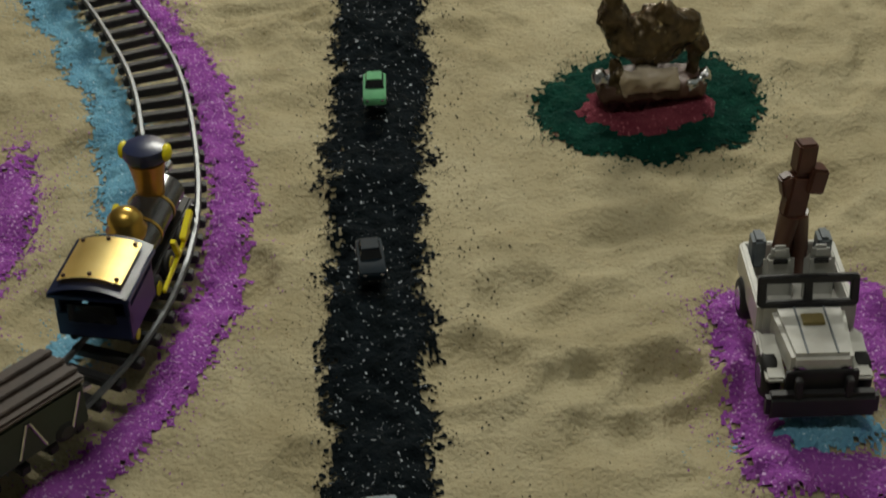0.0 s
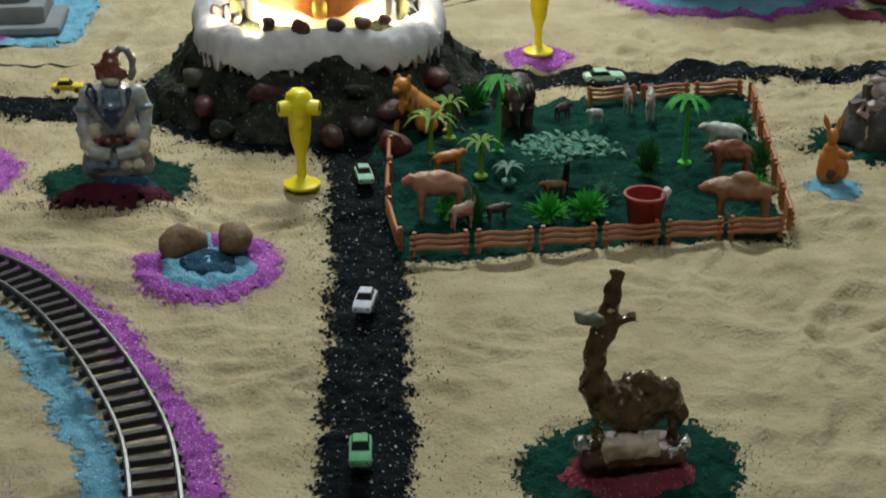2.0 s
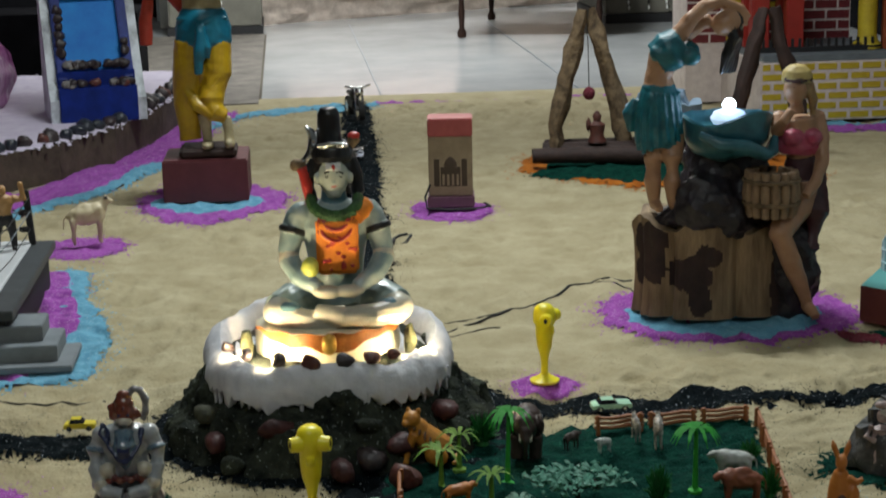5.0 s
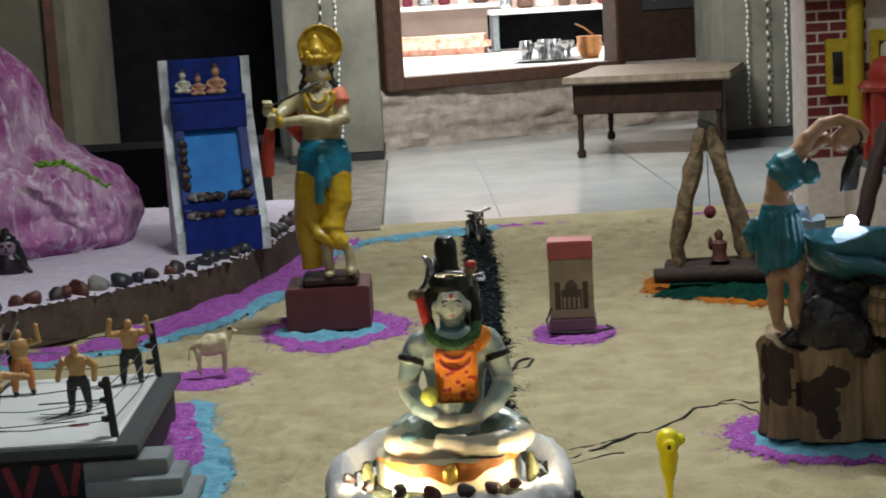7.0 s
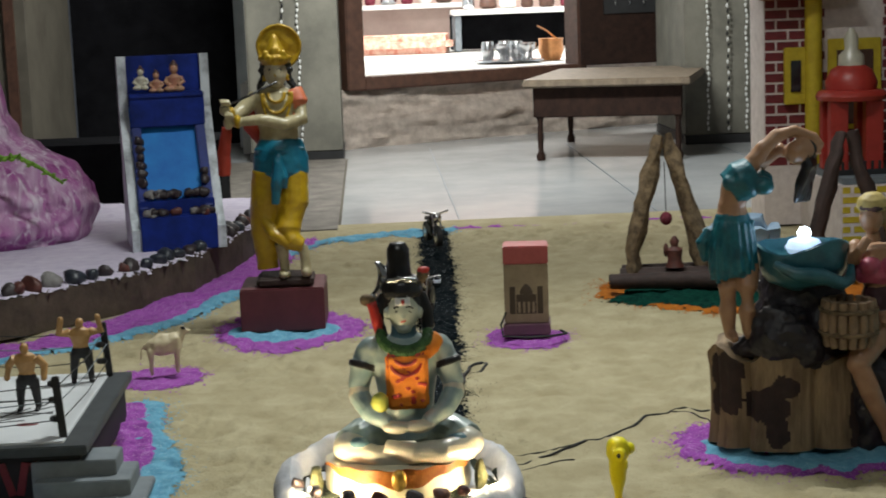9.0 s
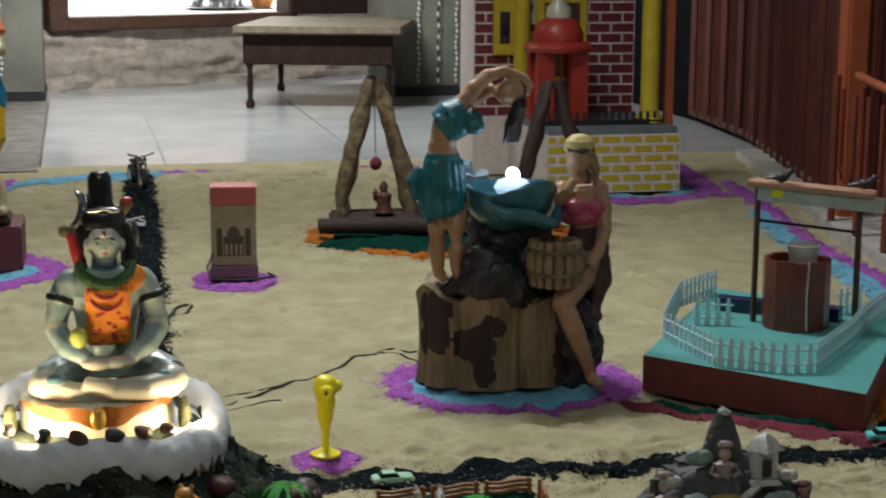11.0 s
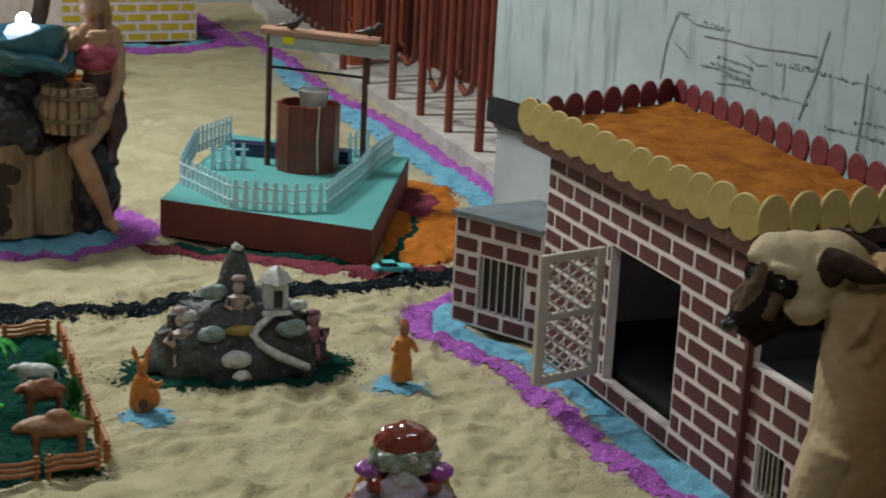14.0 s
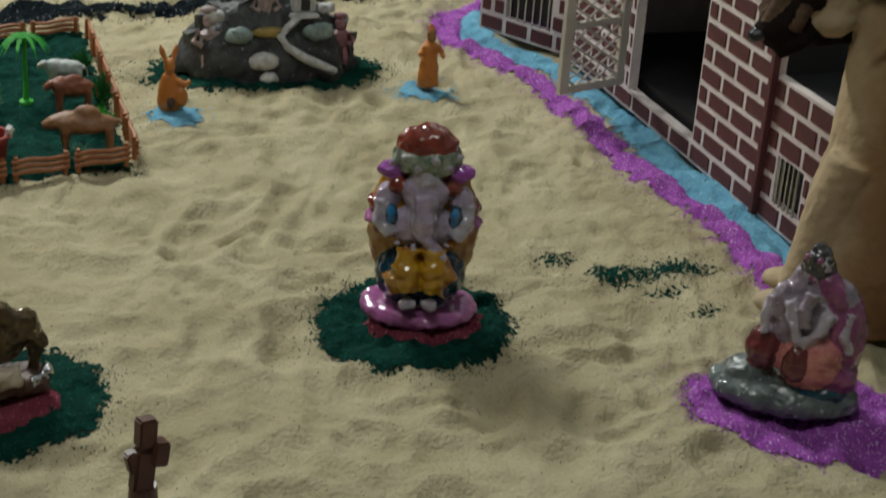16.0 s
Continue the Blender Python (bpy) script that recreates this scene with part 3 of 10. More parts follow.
        b.lathe([(0.030, 0), (0.034, 0.02), (0.018, 0.04), (0.024, 0.1), (0.018, 0.16), (0.032, 0.20), (0.032, 0.32)], 0, 14, (x, y, 0))
        b.link("leg", BENCH_WOOD, t)


bench()


SCRIBBLES = ((((0.50, 0.36), (0.512, 0.43), (0.534, 0.487), (0.566, 0.488)), 0.006), (((0.534, 0.487), (0.58, 0.472), (0.658, 0.474)), 0.004),
             (((0.60, 0.453), (0.66, 0.457), (0.725, 0.456), (0.80, 0.459), (0.879, 0.458)), 0.0035), (((0.53, 0.425), (0.55, 0.415), (0.572, 0.40)), 0.004),
             (((0.60, 0.395), (0.65, 0.398), (0.70, 0.389), (0.725, 0.392)), 0.006), (((0.64, 0.370), (0.69, 0.376), (0.744, 0.378)), 0.003),
             (((0.884, 0.497), (0.868, 0.44), (0.850, 0.39), (0.835, 0.337)), 0.006), (((0.971, 0.444), (0.969, 0.38), (0.965, 0.31)), 0.005), (((1.039, 0.47), (1.037, 0.39), (1.037, 0.301)), 0.005),
             (((0.795, 0.44), (0.797, 0.40), (0.792, 0.385)), 0.003), (((0.70, 0.44), (0.735, 0.425), (0.76, 0.43)), 0.003))
DOT_ROWS = ((0.78, 0.432, 1.026, 0.423, 26), (0.82, 0.437, 0.89, 0.430, 10), (0.894, 0.345, 1.111, 0.344, 30), (0.957, 0.364, 1.054, 0.371, 12), (0.744, 0.378, 0.861, 0.373, 15),
            (0.639, 0.422, 0.731, 0.413, 14), (0.625, 0.410, 0.728, 0.402, 14), (0.66, 0.392, 0.73, 0.386, 9), (0.60, 0.476, 0.67, 0.470, 8))


def right_side():
    # whitewashed pillar and wall behind the kennel
    w = thing("wall_east_near", pose(1.748, 2.92, 0, 0, 0, 6.6), "whitewashed wall with dark drip stains and a black band", "wall")
    w["kind"] = "structure"
    b = B()
    b.box((0.45, -1.9, 1.62), (0.9, 3.8, 2.76), 0, bevel=0.006)
    b.link("wall_face", WALL_STAINED, w)
    b = B()
    b.box((0.455, -1.9, 0.216), (0.915, 3.815, 0.05), 0)
    b.link("band", BLACKP, w)
    b = B()
    b.box((0.462, -1.9, 0.09), (0.9, 3.79, 0.20), 0, bevel=0.006)
    b.link("plinth", WALL, w)
    MARK = mat("charcoal_smear", (0.15, 0.17, 0.18), (0.31, 0.35, 0.37), 0.8, 90)
    for pts, r in SCRIBBLES:
        b = B()
        fine = []
        for p, q in zip(pts, pts[1:]):
            for i in range(6):
                s, zz = p[0] + (q[0] - p[0]) * i / 6, p[1] + (q[1] - p[1]) * i / 6
                fine.append((-0.0002, -s, zz + 0.006 * math.sin(9 * s + 23 * zz)))
        b.tube(fine, [r * 0.42 * (0.15 + abs(math.sin(0.4 + 2.1 * i))) for i in range(len(fine))], 0, 8)
        for v in b.bm.verts:
            v.co.x = v.co.x * 0.08 - 0.001
        b.link("smear", MARK, w)
    # rows of smudged charcoal dots
    rng = random.Random(31)
    for s0, z0, s1, z1, n in DOT_ROWS:
        b = B()
        for i in range(n):
            u = (i + rng.uniform(-0.3, 0.3)) / n
            b.ball((-0.001, -(s0 + (s1 - s0) * u), z0 + (z1 - z0) * u + rng.uniform(-0.002, 0.002)), (0.0006, rng.uniform(0.0014, 0.0036), rng.uniform(0.0014, 0.0044)), 0, 1)
        b.link("dot_row", MARK, w)
    # kerb
    pts = [(1.90, 2.95), (1.985, 3.3), (2.10, 3.9), (2.20, 4.45), (2.46, 5.5), (2.62, 6.2)]
    b = B()
    b.prism([(x - 0.05, y) for x, y in pts] + [(x + 0.40, y) for x, y in pts[::-1]], -0.02, 0.028, 0)
    ob = b.link("kerb", mat("worn_white_kerb", (0.55, 0.53, 0.50), (0.36, 0.32, 0.28), 0.75, 12, 0.3, 60), smooth=False)
    tagged(ob, "worn white kerb under the red railing", "kerb", kind="structure")
    r = thing("railing", pose(0, 0, 0), "red-brown painted iron railing with a sloping orange handrail", "railing")
    posts = [(1.935, 3.12), (1.975, 3.343), (2.019, 3.574), (2.059, 3.798), (2.091, 4.026), (2.135, 4.278), (2.18, 4.53)]
    for k, (x, y) in enumerate(posts):
        b = B()
        b.tube([(x, y, 0.022), (x, y, 0.30 + 0.058 * (y - 3.33) / 1.17 + 0.095)], 0.011, 0, 10)
        b.link("post", RAIL_RED, r)
        if k < len(posts) - 1:
            x2, y2 = posts[k + 1]
            b = B()
            lo = 0.115 + 0.03 * (k % 2)
            xa, ya, xb, yb = x + (x2 - x) * 0.25, y + (y2 - y) * 0.25, x + (x2 - x) * 0.75, y + (y2 - y) * 0.75
            b.tube([(xa, ya, 0.41), (xa, ya, lo + 0.05), (xa + 0.004, ya + 0.02, lo + 0.014), ((x + x2) / 2, (y + y2) / 2, lo),
                    (xb - 0.004, yb - 0.02, lo + 0.014), (xb, yb, lo + 0.05), (xb, yb, 0.42)], 0.008, 0, 8)
            b.link("loop", RAIL_RED, r)
    b = B()
    b.tube([(1.97, 3.0, 0.382), (2.01, 3.33, 0.398), (2.13, 4.0, 0.430), (2.23, 4.5, 0.455)], 0.0125, 0, 10)
    b.link("handrail", RAIL_ORANGE, r)
    b = B()
    b.box((2.27, 4.62, 0.9), (0.07, 0.07, 1.8), 0, bevel=0.008)
    b.link("column", RAIL_ORANGE, r)
    # slatted gate behind
    g = thing("slatted_gate", pose(0, 0, 0), "tall dark red slatted iron gate", "gate")
    for k in range(46):
        x, y = 2.30 + 0.0075 * k, 3.2 + 0.05 * k + 0.004 * k
        b = B()
        b.box((x, y, 0.95), (0.014, 0.030, 1.9), 0, (0, 0, 10), 0.003)
        b.link("slat", GATE_RED, g)
    for z in (0.2, 0.62, 1.6):
        b = B()
        b.tube([(2.315, 3.15, z), (2.655, 5.65, z)], 0.012, 0, 6)
        b.link("rail", RAIL_RED, g)
    # folding part
    f = thing("folding_gate", pose(0, 0, 0), "folded red iron gate standing beyond the railing", "gate")
    for k in range(22):
        b = B()
        b.box((2.33 + 0.032 * min(k, 14) + 0.015 * max(0, k - 14), 4.75 + 0.13 * k, 0.9), (0.05, 0.035, 1.75), 0, (0, 0, 35 if k % 2 else -25), 0.005)
        b.link("bar", GATE_RED, f)
    b = B()
    b.tube([(2.33, 4.75, 0.04), (2.778, 6.57, 0.04), (2.883, 7.48, 0.04)], 0.018, 0, 8)
    b.link("bottom_rail", WOOD, f)
    # near-black sheet in place of unlit space beyond the gate
    box_mesh("unlit_backing", 2.9, 2.9, 0, 3.0, 9.0, 3.0, DARKROOM, "unlit space behind the gate", "wall")


def stained_wall():
    m = mat("stained_whitewash", (0.54, 0.61, 0.63), (0.40, 0.47, 0.49), 0.65, 5, 0.15, 60)
    nt = m.node_tree
    b = nt.nodes["Principled BSDF"]
    old = b.inputs["Base Color"].links[0].from_socket
    tc = nt.nodes.new("ShaderNodeTexCoord")
    mp = nt.nodes.new("ShaderNodeMapping")
    mp.inputs["Scale"].default_value = (30, 30, 3.2)
    n = nt.nodes.new("ShaderNodeTexNoise")
    n.inputs["Scale"].default_value, n.inputs["Detail"].default_value = 1.3, 5
    r = nt.nodes.new("ShaderNodeValToRGB")
    r.color_ramp.elements[0].position, r.color_ramp.elements[1].position = 0.54, 0.78
    r.color_ramp.elements[0].color, r.color_ramp.elements[1].color = (0, 0, 0, 1), (0.75, 0.75, 0.75, 1)
    mx = nt.nodes.new("ShaderNodeMix")
    mx.data_type = "RGBA"
    mx.inputs["B"].default_value = (0.10, 0.11, 0.11, 1)
    nt.links.new(tc.outputs["Object"], mp.inputs["Vector"])
    nt.links.new(mp.outputs["Vector"], n.inputs["Vector"])
    nt.links.new(n.outputs["Fac"], r.inputs["Fac"])
    nt.links.new(r.outputs["Color"], mx.inputs["Factor"])
    nt.links.new(old, mx.inputs["A"])
    nt.links.new(mx.outputs["Result"], b.inputs["Base Color"])
    return m


WALL_STAINED = stained_wall()
right_side()

# ---- the kennel of painted bricks ----
HU, HM = Vector((-0.148, -0.989, 0)), Vector((0.989, -0.148, 0))
HUT_FRAME = Matrix(((HU.x, HM.x, 0, 1.376), (HU.y, HM.y, 0, 2.107), (0, 0, 1, 0), (0, 0, 0, 1)))
BRICK_MESHES = {}


def brick_piece(length, height, m):
    key = (round(length, 3), round(height, 3), m.name)
    if key not in BRICK_MESHES:
        b = B()
        b.box((0, 0, 0), (length, 0.006, height), 0, bevel=0.0008)
        ob = b.link("brick", m, smooth=False)
        BRICK_MESHES[key] = ob.data
        bpy.data.objects.remove(ob)
    return BRICK_MESHES[key]


def lay_bricks(parent, origin, along, length, height, rows, brick_len, m, holes=(), gap=0.0085, out=None, z0=0.0):
    """Rows of bricks on a wall face from origin along a direction; holes are (s0, z0, s1, z1)."""
    along = Vector(along).normalized()
    out = Vector(out) if out else Vector((along.y, -along.x, 0))
    rot = Matrix((along, out, Vector((0, 0, 1)))).transposed().to_4x4()
    h = height / rows
    for r in range(rows):
        cuts = [0.0]
        s = brick_len * (0.5 if r % 2 else 1.0)
        while s < length - 0.012:
            cuts.append(s)
            s += brick_len
        cuts.append(length)
        za, zb = z0 + r * h, z0 + (r + 1) * h
        for a, c in zip(cuts, cuts[1:]):
            spans = [(a, c)]
            for s0, zz0, s1, zz1 in holes:
                if zb > zz0 + 0.004 and za < zz1 - 0.004:
                    spans = [q for p in spans for q in ((p[0], min(p[1], s0)), (max(p[0], s1), p[1])) if q[1] - q[0] > 0.012]
            for p, q in spans:
                ob = new("brick", brick_piece(q - p - gap, h - gap, m))
                ob.parent = parent
                ob.matrix_local = Matrix.Translation(Vector(origin) + along * (p + q) / 2 + out * -0.0015 + Vector((0, 0, (za + zb) / 2))) @ rot


def wall_with_hole(parent, name, x0, x1, y0, y1, z0, z1, hole, m):
    """A wall along x with a rectangular opening, as one mesh."""
    b = B()
    hx0, hz0, hx1, hz1 = hole
    loops = []
    for y in (y0, y1):
        outer = [b.bm.verts.new((x, y, z)) for x, z in ((x0, z0), (x1, z0), (x1, z1), (x0, z1))]
        inner = [b.bm.verts.new((x, y, z)) for x, z in ((hx0, hz0), (hx1, hz0), (hx1, hz1), (hx0, hz1))]
        loops.append((outer, inner))
    for k in range(4):
        n = (k + 1) % 4
        for outer, inner in loops:
            b.bm.faces.new((outer[k], outer[n], inner[n], inner[k]))
        for side in (0, 1):
            b.bm.faces.new((loops[0][side][k], loops[0][side][n], loops[1][side][n], loops[1][side][k]))
    return b.link(name, m, parent, smooth=False)


def kennel():
    k = thing("brick_kennel", HUT_FRAME, "painted brick kennel with a flat orange roof and scalloped edge", "kennel")
    L, D, H = 0.618, 0.36, 0.315
    door = (0.23, 0.0286, 0.437, 0.2291)
    front = wall_with_hole(k, "front_wall", 0, L, 0.0, 0.015, 0, H, door, JOINT)
    lay_bricks(front, (0, 0, 0), (1, 0, 0), L, H, 11, 0.062, BRICK, [door], out=(0, -1, 0))
    side = B()
    side.box((0.0075, D / 2 + 0.008, H / 2), (0.015, D - 0.016, H), 0)
    sw = side.link("side_wall", JOINT, k, smooth=False)
    lay_bricks(sw, (0, 0.016, 0.18), (0, 1, 0), D - 0.016, H - 0.18, 5, 0.062, BRICK, out=(-1, 0, 0))
    # inner walls and slab are black, standing for the dark inside
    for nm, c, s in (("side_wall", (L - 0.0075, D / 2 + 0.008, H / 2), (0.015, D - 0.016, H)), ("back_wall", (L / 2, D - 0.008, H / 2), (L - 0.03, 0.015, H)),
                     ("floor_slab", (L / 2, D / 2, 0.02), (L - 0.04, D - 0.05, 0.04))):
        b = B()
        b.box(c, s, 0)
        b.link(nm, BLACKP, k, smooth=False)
    # roof tray, orange fill and scallops, along the four uneven edges
    inv = HUT_FRAME.inverted()
    corner = [(inv @ Vector((x, y, 0))).to_2d() for x, y in ((1.365, 2.175), (1.275, 1.495), (1.575, 1.515), (1.765, 2.325))]
    z = H
    mid = sum(corner, Vector((0, 0))) / 4
    b = B()
    b.prism([tuple(p) for p in corner], z + 0.001, z + 0.020, 0)
    b.link("roof_slab", mat("eave_brown_paint", (0.095, 0.034, 0.024), (0.05, 0.02, 0.015), 0.55, 18, 0.4, 60), k, smooth=False)
    b = B()
    n = 34
    inner = [mid + (p - mid) * 0.955 for p in corner]
    grid = []
    for i in range(n + 1):
        row = []
        for j in range(n + 1):
            u, v = i / n, j / n
            p = (inner[0] * (1 - u) + inner[1] * u) * (1 - v) + (inner[3] * (1 - u) + inner[2] * u) * v
            row.append(b.bm.verts.new((p.x, p.y, z + 0.030 + 0.008 * noise.noise(Vector((p.x * 22, p.y * 22, 3))) + 0.004 * noise.noise(Vector((p.x * 80, p.y * 80, 1))))))
        grid.append(row)
    for i in range(n):
        for j in range(n):
            b.bm.faces.new((grid[i][j], grid[i + 1][j], grid[i + 1][j + 1], grid[i][j + 1]))
    bmesh.ops.solidify(b.bm, geom=b.bm.faces[:], thickness=-0.006)
    b.link("roof_fill", mat("orange_roof_powder", (0.66, 0.26, 0.045), (0.38, 0.11, 0.016), 0.9, 20, 1.0, 200, spec=0.1), k)
    TAN = mat("tan_scallop", (0.60, 0.47, 0.17), (0.46, 0.34, 0.11), 0.6, 25, 0.2)
    discs = {}
    for key, m in (("tan", TAN), ("red", BRICK_RED)):
        b = B()
        b.cyl((0, -0.0025, 0), (0, 0.0025, 0), 0.0258, None, 0, 22)
        if key == "tan":
            bmesh.ops.scale(b.bm, vec=(1.0, 1, 1.16), verts=b.bm.verts)
        bmesh.ops.bevel(b.bm, geom=[e for e in b.bm.edges if abs(e.verts[0].co.y - e.verts[1].co.y) < 1e-5], offset=0.0012, segments=1, affect="EDGES")
        discs[key] = b.link("scallop", m, k, smooth=False)
    used = set()
    rng = random.Random(12)
    for a, c, key in ((0, 1, "tan"), (1, 2, "tan"), (2, 3, "red"), (3, 0, "red")):
        p, q = corner[a], corner[c]
        d = (q - p)
        m = max(2, round(d.length / 0.054))
        for i in range(m):
            w = p + d * (i + 0.5) / m
            w = w + (w - mid).normalized() * (0.0005 + 0.0016 * (i % 2))
            mt = Matrix.Translation((w.x, w.y, z + (0.0475 if key == "tan" else 0.042) + rng.uniform(-.0015, .0015))) @ Matrix.Rotation(math.atan2(d.y, d.x) + (0.35 if a == 0 else 0.0), 4, "Z") @ Matrix.Rotation(rng.uniform(-.03, .03), 4, "X")
            if key in used:
                child("scallop", discs[key], k, mt)
            else:
                discs[key].matrix_local = mt
                used.add(key)
    # dark strip added over the wall's pale end for the seam
    b = B()
    b.box((L + 0.001, -0.002, H / 2 - 0.002), (0.010, 0.009, H - 0.006), 0, bevel=0.001)
    b.link("seam_strip", BRICK, k)
    # open lattice gate
    CREAM = mat("cream_gate_paint", (0.60, 0.56, 0.49), (0.48, 0.44, 0.38), 0.5, 20)
    W, Z1 = 0.118, 0.190
    hinge = Matrix.Translation((0.226, -0.010, 0.036)) @ pose(0, 0, 0, 0, 0, -74)
    b = B()
    b.box((0.007, 0, Z1 / 2), (0.014, 0.009, Z1), 0, bevel=0.001)
    gate = b.link("gate", CREAM, k)
    gate.matrix_local = hinge
    for nm, c, sz in (("gate_stile", (W - 0.008, 0, Z1 / 2), (0.016, 0.009, Z1)), ("gate_rail", (W / 2, 0, 0.006), (W - 0.030, 0.008, 0.012)),
                      ("gate_rail", (W / 2, 0, Z1 - 0.006), (W - 0.030, 0.008, 0.012)), ("gate_rail", (W / 2, 0, Z1 * 0.52), (W - 0.030, 0.008, 0.010))):
        b = B()
        b.box(c, sz, 0, bevel=0.001)
        b.link(nm, CREAM, gate)
    lo, hi = (0.014, 0.010), (W - 0.016, Z1 - 0.010)
    for slope in (1, -1):
        for i in range(-9, 14):
            za, zb = 0.018 * i, 0.018 * i + (hi[0] - lo[0]) * 0.62
            if slope < 0:
                za, zb = zb, za
            s0, s1 = 0.0, 1.0
            dz = zb - za
            ts = sorted(((lo[1] - za) / dz, (hi[1] - za) / dz))
            s0, s1 = max(0.0, ts[0]), min(1.0, ts[1])
            if s1 - s0 < 0.05:
                continue
            b = B()
            L = hi[0] - lo[0]
            b.tube([(lo[0] + L * s0, 0.0015 * slope, za + dz * s0), (lo[0] + L * s1, 0.0015 * slope, za + dz * s1)], 0.0019, 0, 5)
            b.link("lattice_bar", CREAM, gate)
    # left annex with barred window
    a = thing("brick_annex", Matrix.Translation((1.315, 2.282, 0)) @ pose(0, 0, 0, 0, 0, -69), "small painted brick annex with a barred window and flat grey top", "annex", "kennel annexes")
    LA, HA = 0.178, 0.18
    win = (0.053, 0.03, 0.146, 0.12)
    fw = wall_with_hole(a, "front_wall", 0, LA, 0, 0.012, 0, HA, win, JOINT)
    lay_bricks(fw, (0, 0, 0), (1, 0, 0), LA, HA, 6, 0.052, BRICK, [win], out=(0, -1, 0))
    # black body stands for the dark inside behind the bars
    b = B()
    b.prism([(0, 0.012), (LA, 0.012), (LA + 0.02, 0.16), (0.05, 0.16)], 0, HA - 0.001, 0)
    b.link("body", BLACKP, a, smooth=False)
    b = B()
    b.prism([(-0.006, -0.006), (LA, -0.006), (LA + 0.02, 0.16), (0.045, 0.16)], HA, HA + 0.008, 0)
    b.link("top_slab", GREY, a, smooth=False)
    for i in range(6):
        b = B()
        b.cyl((win[0] + 0.008 + 0.0155 * i, 0.002, win[1]), (win[0] + 0.008 + 0.0155 * i, 0.002, win[3]), 0.0022, None, 0, 6)
        b.link("window_bar", STEEL, a)
    # right annex
    a = thing("brick_annex", HUT_FRAME @ Matrix.Translation((0.620, 0.003, 0)), "painted brick annex with a barred window, half behind the dog", "annex", "kennel annexes")
    LA, HA = 0.15, 0.185
    win = (0.03, 0.0308, 0.092, 0.0925)
    fw = wall_with_hole(a, "front_wall", 0, LA, 0, 0.012, 0, HA, win, JOINT)
    lay_bricks(fw, (0, 0, 0), (1, 0, 0), LA, HA, 6, 0.055, BRICK, [win], out=(0, -1, 0))
    # black body stands for the dark room behind this window
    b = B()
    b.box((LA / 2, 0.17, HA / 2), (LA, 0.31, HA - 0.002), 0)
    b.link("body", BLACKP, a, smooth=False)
    for i in range(5):
        b = B()
        b.cyl((win[0] + 0.007 + 0.0105 * i, 0.001, win[1]), (win[0] + 0.007 + 0.0105 * i, 0.001, win[3]), 0.0022, None, 0, 6)
        b.link("window_bar", STEEL, a)


kennel()

NAVY_POWDER = mat("navy_powder", (0.03, 0.09, 0.15), (0.012, 0.045, 0.085), 0.9, 60, 1.0, 300, speck=(0.2, 0.42, 0.55), sscale=330, samt=0.66, spec=0.08)


# ---- coloured powders round the things ----
def ring_of_powder(name, cx, cy, rx, ry, m, seed, label, cell=0.006, rag=0.012, turn=0.0, lift=0.004):
    r = max(rx, ry) + 0.05
    powder(name, oval(cx, cy, rx, ry, turn), (cx - r, cy - r, cx + r, cy + r), m, cell, rag, 0.03, lift, seed, label)


ring_of_powder("green_patch", 0.308, 1.385, 0.108, 0.098, GREEN, 11, "dark green powder patch under the bronze sculpture", 0.005)
ring_of_powder("maroon_patch", 0.303, 1.372, 0.068, 0.048, MAROON, 12, "maroon powder patch under the bronze sculpture", 0.005, 0.012, -12, 0.008)
powder("purple_patch", union(capsule(0.308, 1.07, 0.303, 0.90, 0.019), capsule(0.305, 0.885, 0.44, 0.872, 0.026), capsule(0.41, 1.08, 0.43, 0.90, 0.024)),
       (0.2, 0.75, 0.56, 1.2), PURPLE, 0.005, 0.012, 0.03, 0.005, 13, "purple powder laid round the toy jeep")
ring_of_powder("blue_patch", 0.347, 0.925, 0.055, 0.020, BLUE, 14, "light blue powder in front of the toy jeep", 0.005, 0.006, 0, 0.007)
ring_of_powder("purple_patch", -0.108, 1.886, 0.090, 0.093, PURPLE, 15, "purple powder ring round the little pond", 0.005)
ring_of_powder("navy_patch", -0.106, 1.880, 0.045, 0.040, NAVY_POWDER, 76, "dark blue powder in the middle of the pond", 0.005, 0.008, 0, 0.012)
ring_of_powder("blue_patch", -0.106, 1.875, 0.062, 0.060, BLUE, 16, "light blue powder laid as a little pond", 0.005, 0.006, 0, 0.008)
ring_of_powder("green_patch", -0.238, 2.17, 0.105, 0.095, GREEN, 17, "dark green powder under the seated figure", 0.006, 0.018)
ring_of_powder("maroon_patch", -0.238, 2.105, 0.088, 0.034, mat("dark_maroon_powder", (0.085, 0.018, 0.03), (0.045, 0.008, 0.016), 0.9, 45, 1.0, 280, spec=0.08), 84, "dark maroon powder mound before the seated figure", 0.006, 0.010, 0, 0.018)
ring_of_powder("navy_patch", -0.228, 2.118, 0.066, 0.022, NAVY_POWDER, 85, "dark blue powder on the mound before the seated figure", 0.006, 0.010, 0, 0.026)
ring_of_powder("purple_patch", -0.46, 2.22, 0.085, 0.11, PURPLE, 18, "purple powder round the silver stone", 0.006)
ring_of_powder("blue_patch", -0.455, 2.215, 0.055, 0.075, BLUE, 19, "blue powder round the silver stone", 0.006, 0.006, 0, 0.007)
ring_of_powder("purple_patch", 0.41, 2.675, 0.055, 0.06, PURPLE, 20, "purple powder ring under the yellow stand", 0.006, 0.008)
ring_of_powder("purple_patch", 0.835, 3.09, 0.25, 0.215, PURPLE, 21, "purple powder ring round the fountain", 0.009, 0.02, -12)
